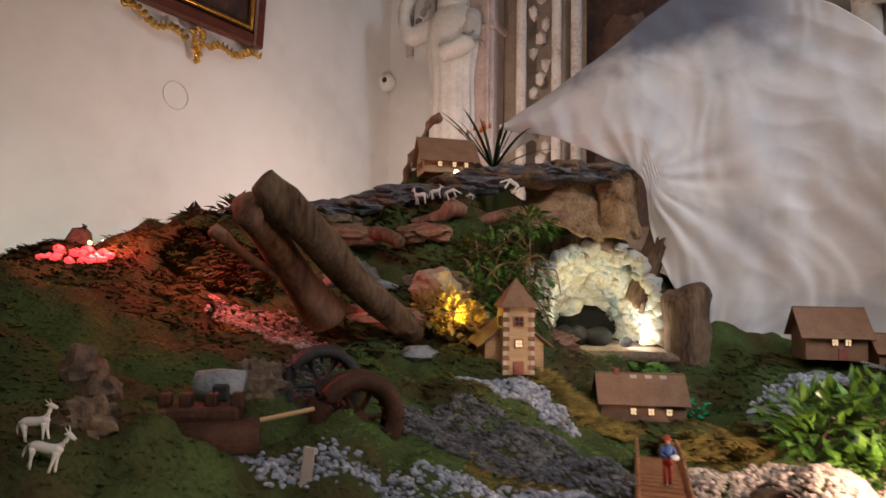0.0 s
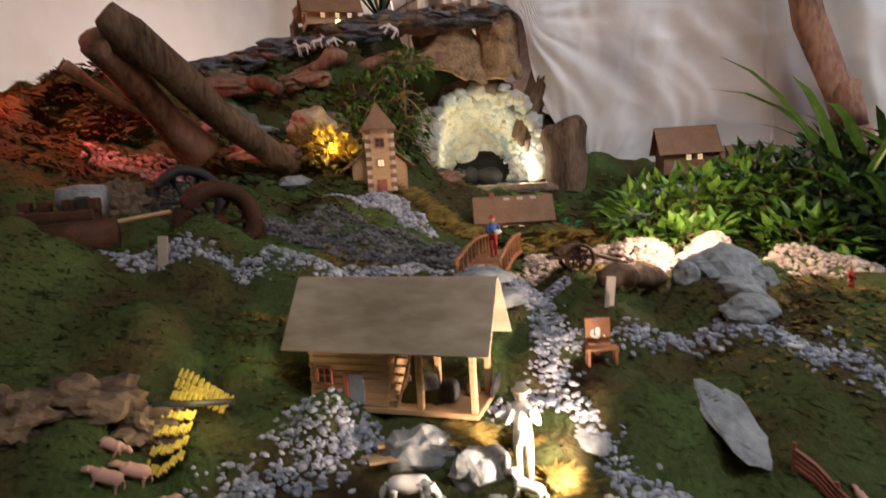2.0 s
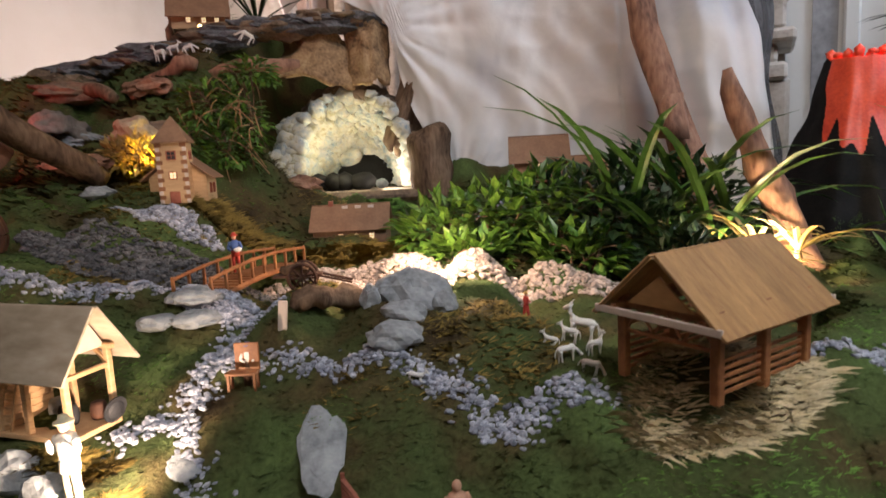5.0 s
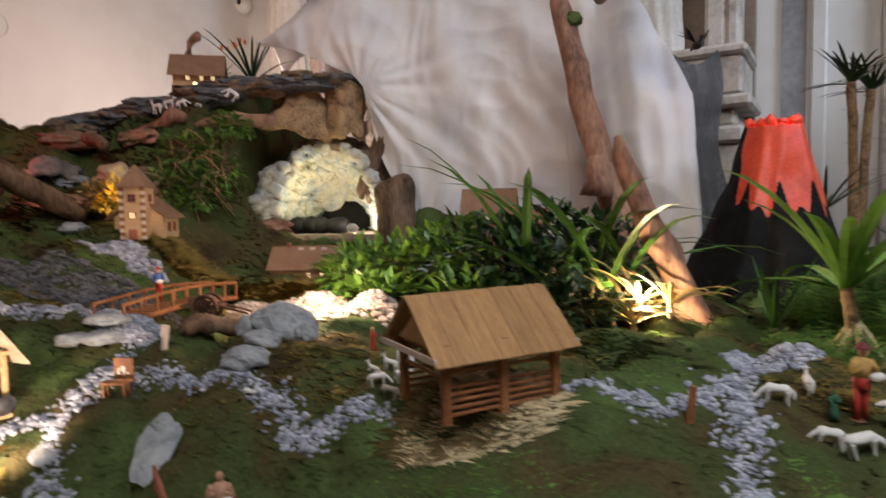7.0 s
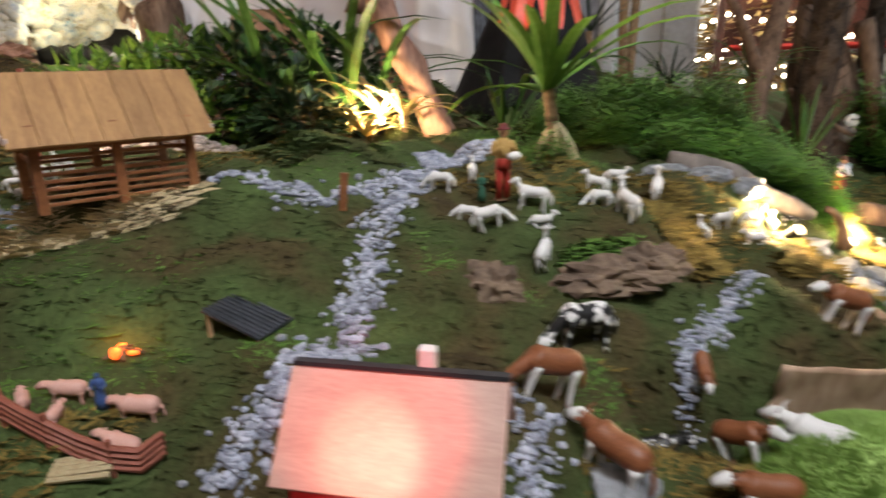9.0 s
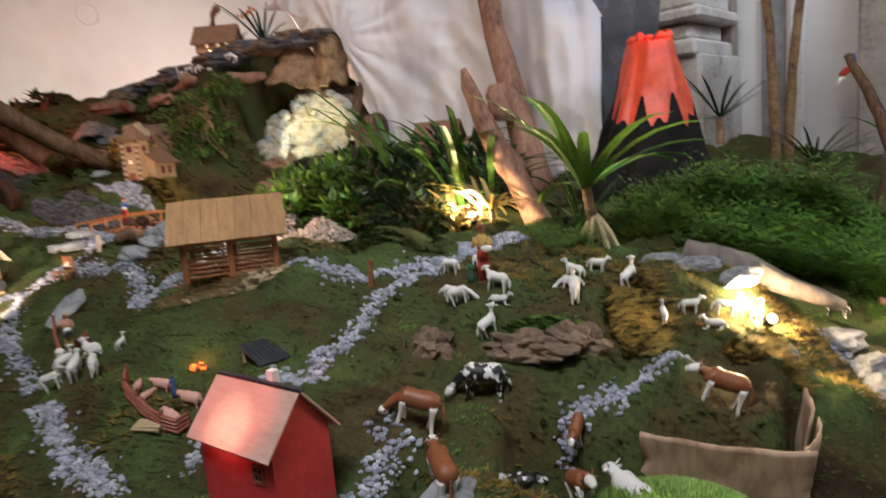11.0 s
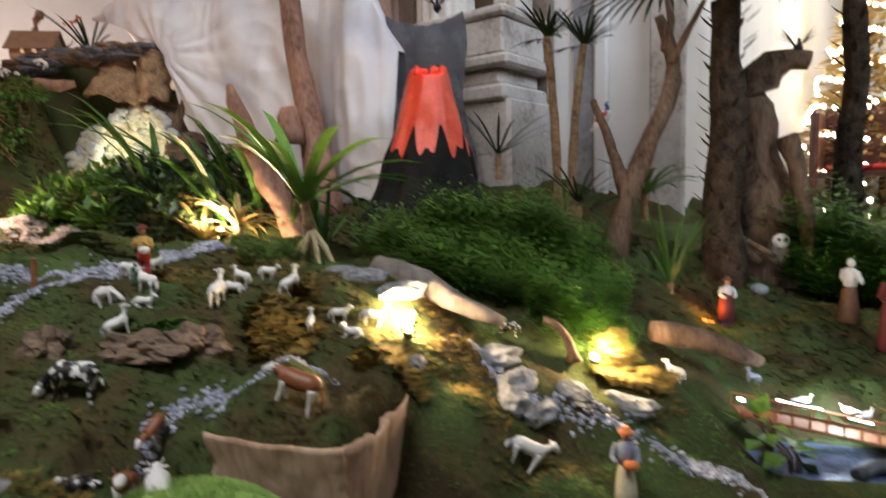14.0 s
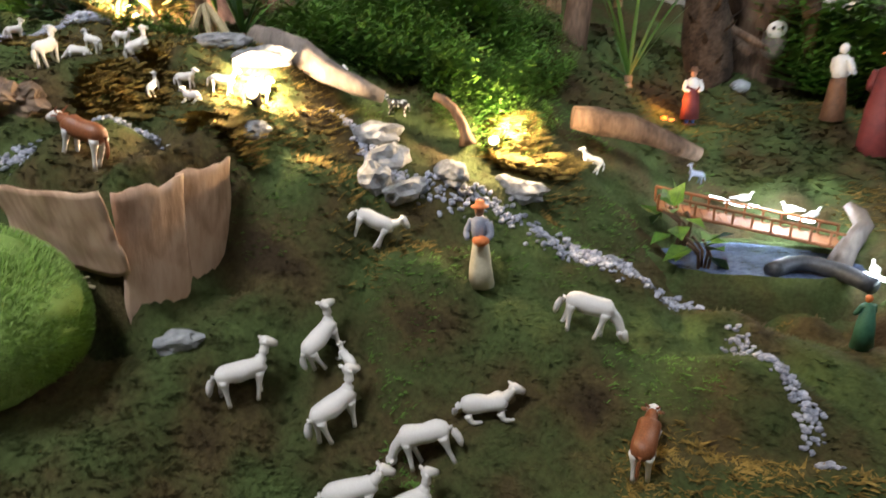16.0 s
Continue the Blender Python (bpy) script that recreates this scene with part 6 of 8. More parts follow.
make_yucca("spiky_plant", on(2.02, 1.30, 0.0), 0.02, 0.010, 9, 0.22, "upright green plant before the volcano", 0.35, LEAF_LONG, 0.022, droop=0.15)
make_yucca("flowering_plant", Vector((0.10, 2.66, 1.93)), 0.02, 0.010, 13, 0.36, "dark strap-leaved plant with orange blossoms on the mountain", 0.55, LEAF_DARK, 0.022, droop=0.3)
make_yucca("spiky_plant", Vector((-0.06, 2.66, 1.96)), 0.02, 0.010, 16, 0.14, "small spiky plant behind the mountain hut", 0.8, LEAF_DARK, 0.012)
for k, (x, y, s, sp) in enumerate(((1.40, 1.42, 0.42, 0.45), (1.52, 1.50, 0.46, 0.7), (1.62, 1.42, 0.44, 0.6), (1.70, 1.52, 0.36, 0.7), (1.48, 1.36, 0.36, 0.9), (1.60, 1.56, 0.40, 0.5))):
    make_yucca("reed_plant", on(x, y, 0.02), 0.04, 0.009, 7, s * 1.25, "tall green strap-leaved plant beside the bush", sp, LEAF_LONG, 0.038, droop=0.6)
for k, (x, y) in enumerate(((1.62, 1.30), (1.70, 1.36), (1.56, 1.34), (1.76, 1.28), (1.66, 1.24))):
    make_yucca("yellow_plant", on(x, y, 0.02), 0.02, 0.008, 14, 0.20, "leafy plant over a lamp, yellow lamplight in its colour", 0.8, LEAF_GOLD, 0.022, droop=0.6)
bm = bmesh.new()
for k in range(7):
    lump(bm, (0.05 + 0.02 * k * math.sin(k), 2.60 + 0.01 * k, 2.11 + 0.012 * (k % 4)), (0.008, 0.008, 0.014), 1, 0.4)
solo("blossoms", bm, CLOTH["orange"], "small orange blossoms of the strap-leaved plant", "flowers")


def make_bush(name, spots, leaf, size, count, mat, label, stems=True, rng_seed=1, wide=0.55, up=0.5):
    """A leafy bush: each spot is x, y, z, and the radii of a cloud of leaves."""
    rng = random.Random(rng_seed)
    b = thing(name, Vector(spots[0][:3]), label, "bush", "bushes")
    inv = Matrix.Translation(-Vector(spots[0][:3]))
    if stems:
        bm = bmesh.new()
        for x, y, z, rx, ry, rz in spots:
            for k in range(5):
                p = Vector((x + rng.uniform(-rx, rx) * 0.7, y + rng.uniform(-ry, ry) * 0.7, z + rng.uniform(0, rz) * 0.7))
                g = Vector((x + rng.uniform(-rx, rx) * 0.3, y, ground(x, y) - 0.01))
                tube(bm, spline([g, (g + p) / 2 + Vector((0.02, 0, 0.03)), p], 5), 0.003, 5)
        bmesh.ops.transform(bm, matrix=inv, verts=bm.verts)
        tagged(part("stem_cluster", bm, BARK, b), kind="stuff")
    bm = bmesh.new()
    for x, y, z, rx, ry, rz in spots:
        for k in range(count):
            a, e = rng.uniform(0, 6.283), rng.uniform(-0.5, 1.0)
            r = rng.random() ** 0.33
            c = math.sqrt(max(0, 1 - e * e))
            out = Vector((math.cos(a) * c, math.sin(a) * c, e))
            p = Vector((x + rx * r * out.x, y + ry * r * out.y, z + rz * r * out.z))
            d = out + Vector((rng.uniform(-0.7, 0.7), rng.uniform(-0.7, 0.7), rng.uniform(-0.5, up)))
            oval_leaf(bm, p, d, leaf * rng.uniform(0.6, 1.2) * size, leaf * wide * rng.uniform(0.7, 1.1) * size, 0, rng)
    bmesh.ops.transform(bm, matrix=inv, verts=bm.verts)
    tagged(part("foliage", bm, mat, b), kind="stuff")


make_bush("ivy_bush", [(0.92, 1.50, 1.11, 0.14, 0.12, 0.09), (1.06, 1.52, 1.13, 0.14, 0.13, 0.10), (1.20, 1.50, 1.14, 0.15, 0.14, 0.13), (0.98, 1.36, 1.06, 0.10, 0.06, 0.05), (1.26, 1.34, 1.04, 0.14, 0.08, 0.08)], 0.054, 1.0, 250, LEAF, "dense glossy green bush beside the dry river", rng_seed=2)
make_bush("dark_bush", [(1.34, 1.46, 1.14, 0.14, 0.14, 0.14), (1.44, 1.40, 1.08, 0.12, 0.12, 0.12), (1.30, 1.66, 1.14, 0.20, 0.12, 0.14), (1.50, 1.64, 1.16, 0.18, 0.12, 0.16), (1.66, 1.60, 1.14, 0.14, 0.12, 0.14), (1.50, 1.26, 1.03, 0.13, 0.08, 0.08)], 0.05, 1.0, 280, LEAF_DARK, "dark leafy bush below the sheet", rng_seed=3)
make_bush("hanging_ivy", [(0.10, 1.98, 1.52, 0.13, 0.08, 0.10), (0.20, 2.00, 1.46, 0.12, 0.08, 0.12), (0.18, 1.92, 1.36, 0.12, 0.08, 0.11), (0.05, 1.86, 1.38, 0.10, 0.07, 0.10), (0.24, 2.06, 1.64, 0.10, 0.08, 0.06)], 0.036, 1.0, 260, LEAF, "ivy hanging over the mountain side beside the grotto", rng_seed=4, up=-0.3)
make_bush("ridge_plant", [(-0.66, 1.80, 1.66, 0.10, 0.05, 0.035), (-0.80, 1.78, 1.63, 0.06, 0.05, 0.02)], 0.05, 1.0, 60, LEAF_DARK, "dark leafy sprig on the ridge", rng_seed=5)
make_bush("pool_plant", [(3.155, 1.04, 0.60, 0.04, 0.03, 0.05), (3.19, 0.99, 0.56, 0.03, 0.03, 0.03)], 0.06, 1.0, 9, LEAF, "broad green leaves beside the pool", rng_seed=6, wide=0.8)
make_bush("lime_plant", [(0.53, 2.28, 1.15, 0.06, 0.04, 0.025)], 0.02, 1.0, 160, LEAF_FERN, "small bright green plants before the grotto", False, 7)
make_bush("gold_bush", [(0.02, 1.66, 1.36, 0.07, 0.05, 0.07), (0.08, 1.68, 1.32, 0.05, 0.05, 0.06), (-0.05, 1.66, 1.36, 0.05, 0.04, 0.06)], 0.034, 1.0, 170, LEAF_GOLD, "sprigs behind the chapel, yellow lamplight in their colour", True, 8)
bm = bmesh.new()
rng = random.Random(9)
for k in range(26):
    p = Vector((rng.uniform(0.0, 0.34), 1.93 + rng.uniform(-0.06, 0.06), rng.uniform(1.34, 1.62)))
    q = p + Vector((rng.uniform(-0.12, 0.12), rng.uniform(-0.05, 0.02), rng.uniform(-0.14, 0.02)))
    tube(bm, spline([p, (p + q) / 2 + Vector((0, -0.03, 0.03)), q], 6), 0.0022, 5)
solo("vines", bm, BARK_TAN, "dry yellowish vines among the ivy", "vines", kind="stuff")


def make_fern(name, cx, cy, rx, ry, n, hgt, mat, label, seed, taper=0.5):
    """A feathery bed of fern sprays."""
    rng = random.Random(seed)
    verts, faces = [], []
    for k in range(n):
        a, r = rng.uniform(0, 6.283), rng.random() ** 0.5
        x, y = cx + rx * r * math.cos(a), cy + ry * r * math.sin(a)
        z = ground(x, y)
        h = hgt * (1 - taper * r * r) * rng.uniform(0.55, 1.15) * (0.95 + 1.1 * noise.noise(Vector((x * 9, y * 9, seed))))
        lean = Vector((rng.uniform(-0.5, 0.5), rng.uniform(-0.6, 0.3), 1)).normalized()
        for q in range(13):
            s = 0.15 + 0.85 * q / 12
            p = Vector((x, y, z)) + lean * h * s - Vector((0, 0, 0.2 * h * s * s))
            b = q * 2.4 + a
            d = Vector((math.cos(b), math.sin(b), 0.25)) * h * 0.34 * (1.15 - 0.8 * s)
            w = Vector((-d.y, d.x, 0)) * 0.11
            i = len(verts)
            verts += [p, p + d * 0.5 + w, p + d, p + d * 0.5 - w]
            faces.append((i, i + 1, i + 2, i + 3))
    me = bpy.data.meshes.new(name)
    me.from_pydata([tuple(v) for v in verts], [], faces)
    me.materials.append(mat)
    return tagged(new(name, me), label, "fern", kind="stuff")


make_fern("fern_bed", 2.50, 1.36, 0.40, 0.34, 2300, 0.16, LEAF_FERN, "feathery bright green fern covering the slope", 11)
make_fern("fern_bed", 2.72, 1.10, 0.18, 0.14, 800, 0.11, LEAF_FERN, "feathery green fern lit by a lamp", 12)
make_fern("fern_bed", 3.62, 2.0, 0.22, 0.20, 900, 0.34, LEAF_FERN, "tall dark green fern bush behind the shepherds", 13)
make_fern("fern_bed", 2.30, 1.75, 0.34, 0.26, 600, 0.09, LEAF_FERN, "low dark fern round the volcano", 14)
make_fern("grass_bed", 2.02, 1.00, 0.16, 0.12, 300, 0.07, TUFT_LIGHT, "grassy tufts round the corn plant", 15)


# ---- the volcano ----
def make_volcano():
    v = thing("model_volcano", Vector((2.226, 1.835, 0.98)), "black model volcano with red painted lava and a glowing crater", "model volcano")
    bm = bmesh.new()
    n, m = 260, 150
    rows = []
    oval = lambda a: 1 / math.hypot(math.cos(a + 0.93) / 1.16, math.sin(a + 0.93) / 0.92)
    for k in range(m + 1):
        s = k / m
        r0 = 0.080 + 0.125 * (1 - s) + 0.03 * (1 - s) ** 3
        row = []
        for j in range(n):
            a = 2 * math.pi * j / n
            r = r0 * oval(a) * (1 + 0.40 * (1 - s) ** 0.9 * max(0, math.cos(a - 3.5)) ** 2 + 0.10 * (1 - s) * math.sin(7 * a + 2 * math.sin(3 * a)) + 0.10 * noise.noise(Vector((math.cos(a) * 2, math.sin(a) * 2, s * 5))))
            row.append(bm.verts.new((r * math.cos(a), r * math.sin(a), 0.575 * s + (0.012 * noise.noise(Vector((math.cos(a) * 4, math.sin(a) * 4, 3))) if k == m else 0))))
        rows.append(row)
    inner = [bm.verts.new((p.co.x * 0.72, p.co.y * 0.72, p.co.z - 0.03)) for p in rows[-1]]
    rows.append(inner)
    for k, (a, b) in enumerate(zip(rows, rows[1:])):
        for j in range(n):
            f = bm.faces.new((a[j], a[(j + 1) % n], b[(j + 1) % n], b[j]))
            ang = (2 * math.pi * (j + 0.5) / n + radians(66) + math.pi) % (2 * math.pi) - math.pi
            s = k / m
            side = abs(ang) / radians(104)
            edge = 0.56 + 0.07 * math.sin(9 * ang + 1) + 0.05 * math.sin(17 * ang) + 1.2 * max(0, side - 0.8)
            f.material_index = 1 if s > edge else 0
    part("cone", bm, [BLACK, LAVA], v, smooth=True)
    part("crater", lump(bmesh.new(), (0, 0, 0.562), (0.070, 0.058, 0.016), 3, 0.6, 4, Matrix.Rotation(-0.93, 3, "Z")), LAVA_GLOW, v, "glowing red crater")
    bm = bmesh.new()
    for k in range(12):
        a = 2 * math.pi * k / 12
        lump(bm, (0.064 * oval(a) * math.cos(a), 0.064 * oval(a) * math.sin(a), 0.586), (0.018, 0.012, 0.012 + 0.006 * (k % 3)), 1, 0.5, seed=k)
    part("crater_rim", bm, LAVA, v, "uneven red rim", True)


make_volcano()
point_light("crater_light", (2.24, 1.72, 1.63), 0.35, (1.0, 0.08, 0.06), 0.03)
# the red glow among the rocks on the left
bm = bmesh.new()
for k in range(22):
    x, y = -0.96 + 0.075 * math.sin(k * 2.3), 1.46 + 0.035 * math.sin(k * 3.7)
    lump(bm, (x, y, ground(x, y) + 0.006), (0.016, 0.013, 0.012), 1, 0.6, seed=k)
solo("lava_stones", bm, LAVA_GLOW, "glowing red stones in the rocks of the ridge", "stones", kind="stuff")
for x, y in ((-1.10, 1.70), (-1.05, 1.70)):
    solo("path_lamp", lump(bmesh.new(), (0, 0, 0), (0.009, 0.009, 0.009), 2, 0), BULB, "tiny lit bulb on the ridge", "bulb", Matrix.Translation(on(x, y, 0.012)), "tiny bulbs")
make_root("lava_rock", [on(-1.15, 1.70, -0.05), on(-1.13, 1.70, 0.03), on(-1.115, 1.70, 0.06)], [0.07, 0.05, 0.028, 0.012], ROCK_BROWN, "pointed reddish rock on the ridge", "roots", 8, 0.5)


def make_lamp(x, y, way, label, dz=0.02, glow=None):
    """A small spot lamp half hidden in the moss."""
    l = thing("spot_lamp", on(x, y, dz), label, "lamp", "small lamps")
    l.matrix_world = Matrix.Translation(on(x, y, dz)) @ Vector(way).to_track_quat("Z", "Y").to_matrix().to_4x4()
    part("housing", tube(bmesh.new(), [(0, 0, -0.03), (0, 0, -0.012), (0, 0, 0.0)], [0.008, 0.011, 0.013], 12), CLOTH["dark"], l)
    part("lens", tube(bmesh.new(), [(0, 0, -0.001), (0, 0, 0.002)], 0.010, 12), glow or LAMP_LENS, l, "glowing lens")


make_lamp(2.44, 0.69, (0.2, -0.7, 0.6), "small warm spot lamp lighting the flock", 0.035)
make_lamp(2.79, 0.985, (0.1, -0.6, 0.7), "small warm spot lamp lighting the fern", 0.03)
make_lamp(1.70, 1.27, (0, -0.5, 0.9), "small warm lamp under the yellow leaves", 0.03)
make_lamp(0.90, 1.10, (0, 0.4, 0.9), "small warm lamp behind the boulder", 0.01)
make_lamp(0.70, 2.34, (-0.3, 0.5, 0.8), "small lamp at the foot of the grotto", 0.02)
for x, y, r in ((1.395, 0.372, 0.014), (3.135, 1.545, 0.016)):
    f = thing("camp_fire", on(x, y, 0.0), "glowing orange model camp fire on the moss", "fire", "camp fires")
    bm = bmesh.new()
    for k in range(9):
        lump(bm, (r * math.cos(k * 2.1) * 0.8, r * math.sin(k * 2.1) * 0.8, 0.003 + 0.002 * (k % 3)), (r * 0.5, r * 0.5, r * (0.25 + 0.12 * (k % 3))), 1, 0.5, seed=k)
    part("embers", bm, FIRE, f, "glowing embers")
    for k in range(5):
        a = 1.257 * k
        part("stick", tube(bmesh.new(), [(r * 1.6 * math.cos(a), r * 1.6 * math.sin(a), 0.002), (0, 0, 0.010)], 0.002, 5), BARK, f)


# ---- the pool ----
def make_pool():
    p = thing("pool", Vector((3.285, 1.06, 0.018)), "small model pool with dark rippled water and white light strips", "pool")
    bm = bmesh.new()
    n = 48
    c = bm.verts.new((0, 0, 0.502))
    ring = [bm.verts.new((0.22 * math.cos(2 * math.pi * k / n) * (1 + 0.1 * math.sin(3 * k)), 0.11 * math.sin(2 * math.pi * k / n), 0.502)) for k in range(n)]
    for k in range(n):
        bm.faces.new((c, ring[k], ring[(k + 1) % n]))
    part("water", bm, WATER, p, "dark rippled water")
    bank = bmesh.new()
    rims = []
    for k, grow in enumerate((0.97, 1.03, 1.12, 1.30)):
        rim = []
        for q in range(n):
            x, y = 0.22 * math.cos(2 * math.pi * q / n) * (1 + 0.1 * math.sin(3 * q)) * grow, 0.11 * math.sin(2 * math.pi * q / n) * grow
            low = ground(x + 3.285, y + 1.06) - 0.018
            z = (0.499, 0.510, max(0.506, low) if low > 0.5 else (0.5 + low) / 2, low - 0.012)[k]
            rim.append(bank.verts.new((x, y, z + 0.004 * noise.noise(Vector((x * 40, y * 40, k))))))
        rims.append(rim)
    for a, b in zip(rims, rims[1:]):
        for q in range(n):
            bank.faces.new((a[q], a[(q + 1) % n], b[(q + 1) % n], b[q]))
    part("bank", bank, MOSS, p, "dark earthen bank round the water", True)
    for pts in ([(-0.06, 0.115, 0.60), (0.00, 0.12, 0.585), (0.04, 0.12, 0.58)], [(0.10, 0.12, 0.565), (0.15, 0.12, 0.555)], [(0.14, -0.06, 0.525), (0.20, -0.09, 0.52), (0.25, -0.12, 0.515)], [(-0.15, 0.10, 0.605), (-0.13, 0.11, 0.60)]):
        part("light_strip", tube(bmesh.new(), pts, 0.004, 6), LED, p, "white light strip")
    part("tube_pipe", tube(bmesh.new(), spline([(0.04, -0.085, 0.512), (0.09, -0.05, 0.520), (0.15, -0.07, 0.518), (0.20, -0.12, 0.51)], 8), 0.016, 12), PAINTED_TIN, p, "dark round pipe", True)


make_pool()


# ---- the animals ----
def beast(kind, gait, mats):
    """One plain mesh of a toy animal, a metre long in its own units; it looks along local +x."""
    bm = bmesh.new()
    deep = {"sheep": 0.150, "goat": 0.115, "cow": 0.17, "pig": 0.19, "dog": 0.14}[kind]
    tall = {"sheep": 0.46, "goat": 0.50, "cow": 0.50, "pig": 0.30, "dog": 0.40}[kind]
    low = 0.26 if gait == "lie" else tall
    body = [(-0.38, 0, low + 0.02), (-0.20, 0, low + 0.05), (0.05, 0, low + 0.03), (0.26, 0, low + 0.06), (0.34, 0, low + 0.10)]
    tube(bm, spline(body, 12), [0.05 + 0.0, deep * 0.75, deep * 0.95, deep, deep * 1.02, deep, deep * 0.98, deep * 0.98, deep, deep, deep * 0.92, deep * 0.75, deep * 0.45], 12, 0.24 if kind == "sheep" else 0.05)
    neck = Vector((0.32, 0, low + 0.08))
    if gait == "graze":
        head = Vector((0.56, 0, low * 0.42))
    elif gait == "look":
        head = Vector((0.40, 0.02, low + 0.42))
    elif kind in ("cow", "pig"):
        head = Vector((0.52, 0, low + 0.10))
    else:
        head = Vector((0.46, 0, low + 0.28))
    tube(bm, spline([neck - Vector((0.08, 0, 0.02)), (neck + head) / 2, head], 6), [deep * 0.7, deep * 0.65, deep * 0.58, deep * 0.52, deep * 0.46, deep * 0.44, deep * 0.4], 9, 0.08)
    nose = Vector((0.17, 0, -0.09)) if gait != "graze" else Vector((0.10, 0, -0.13))
    big = {"sheep": 0.085, "goat": 0.07, "cow": 0.095, "pig": 0.10, "dog": 0.07}[kind]
    tube(bm, [head - nose * 0.35, head, head + nose * 0.5, head + nose], [big * 0.7, big * 1.05, big * 0.85, big * 0.55], 9, mat=len(mats) - 1)
    for s in (-1, 1):
        lump(bm, head + Vector((-0.04, s * 0.11, 0.03)), (0.035, 0.065, 0.02), 1, 0.1)
        if kind in ("cow", "goat"):
            tube(bm, spline([head + Vector((-0.03, s * 0.05, 0.07)), head + Vector((-0.05, s * 0.10, 0.13)), head + Vector((-0.10, s * 0.10, 0.19))], 4), [0.018, 0.016, 0.012, 0.008, 0.003], 5)
    for x in (-0.28, 0.24):
        for s in (-1, 1):
            y = s * deep * 0.55
            if gait == "lie":
                tube(bm, spline([(x, y, 0.16), (x + 0.06, y * 1.6, 0.05), (x + 0.22, y * 1.4, 0.03)], 5), [0.07, 0.06, 0.045, 0.035, 0.03, 0.025], 6)
            else:
                st = 0.05 * s * (1 if x > 0 else -1)
                tube(bm, spline([(x, y, low), (x + st * 0.4, y, low * 0.5), (x + st, y, 0.0)], 5), [0.085, 0.065, 0.042, 0.036, 0.034, 0.036], 7, mat=len(mats) - 1 if kind == "cow" else 0)
    tail = [(-0.40, 0, low + 0.06), (-0.47, 0.01, low * 0.8), (-0.48, 0.02, low * 0.45)]
    tube(bm, spline(tail, 4), [0.035, 0.03, 0.028, 0.03, 0.012] if kind != "sheep" else [0.05, 0.055, 0.055, 0.05, 0.02], 6)
    me = mesh_of(bm, kind, mats, True)
    return me


BEASTS = {}


def put_beast(kind, gait, mats, key, x, y, heading, size, label, group, z=None):
    k = (kind, gait, key)
    if k not in BEASTS:
        BEASTS[k] = beast(kind, gait, mats)
    ob = new(kind, BEASTS[k])
    slope = math.degrees(math.atan2(ground(x + 0.02 * math.cos(radians(heading)), y + 0.02 * math.sin(radians(heading))) - ground(x - 0.02 * math.cos(radians(heading)), y - 0.02 * math.sin(radians(heading))), 0.04)) * 0.5
    at = Vector((x, y, (ground(x, y) if z is None else z) - 0.002))
    size *= {"cow": 0.84, "pig": 0.86, "sheep": 0.9, "goat": 0.92}.get(kind, 1.0)
    ob.matrix_world = Matrix.Translation(at) @ Matrix.Rotation(radians(heading), 4, "Z") @ Matrix.Rotation(radians(-slope), 4, "Y") @ Matrix.Scale(size, 4)
    return tagged(ob, label, kind, group)


W = [WHITE_TOY]
SHEEP = "white porcelain toy sheep standing on the moss"
for x, y, hd, s, g in ((0.322, 0.515, 8, 0.078, "graze"), (0.352, 0.452, 100, 0.075, "look"), (0.432, 0.440, 140, 0.07, "look"), (0.462, 0.494, 160, 0.055, "stand"), (0.505, 0.485, -20, 0.05, "graze"), (0.556, 0.44, 100, 0.068, "look"), (0.622, 0.448, 150, 0.08, "look"),
                       (0.915, 0.46, 150, 0.07, "graze"), (0.995, 0.415, 60, 0.06, "look"), (1.05, 0.385, 120, 0.075, "stand"), (1.00, 0.37, 20, 0.07, "stand"), (1.145, 0.43, 90, 0.04, "look"), (1.115, 0.375, 140, 0.07, "stand")):
    put_beast("sheep", g, W, "w", x, y, hd, s, SHEEP, "flock before the barn")
put_beast("sheep", "lie", W, "w", 1.055, 0.43, 165, 0.085, "white porcelain toy sheep lying on the moss", "flock before the barn")
for x, y, hd, s, g in ((1.13, 0.775, 160, 0.04, "stand"), (1.155, 0.80, 150, 0.065, "look"), (1.10, 0.77, 150, 0.035, "lie"), (1.12, 0.725, 20, 0.045, "graze"), (1.165, 0.735, 30, 0.04, "look"), (1.145, 0.69, -10, 0.042, "graze"), (0.885, 0.71, 0, 0.035, "lie")):
    put_beast("goat", g, W, "w", x, y, hd, s, "white toy goat by the hay barn", "goats by the hay barn")
for x, y, hd, s, g in ((-0.445, 0.715, 10, 0.055, "look"), (-0.402, 0.672, 15, 0.058, "look")):
    put_beast("goat", g, W, "w", x, y, hd, s, "white toy goat on the dark mossy slope", "goats on the slope")
for x, hd, s, g in ((-0.155, 160, 0.07, "look"), (-0.095, 20, 0.06, "stand"), (-0.035, 0, 0.06, "graze"), (0.03, 180, 0.03, "graze"), (0.17, 190, 0.07, "graze")):
    put_beast("goat", g, W, "w", x, 2.235, hd, s, "white toy goat on the mountain ledge", "goats on the mountain", 1.745 + 0.02 * (x > -0.1) + (0.03 if x > 0.1 else 0))
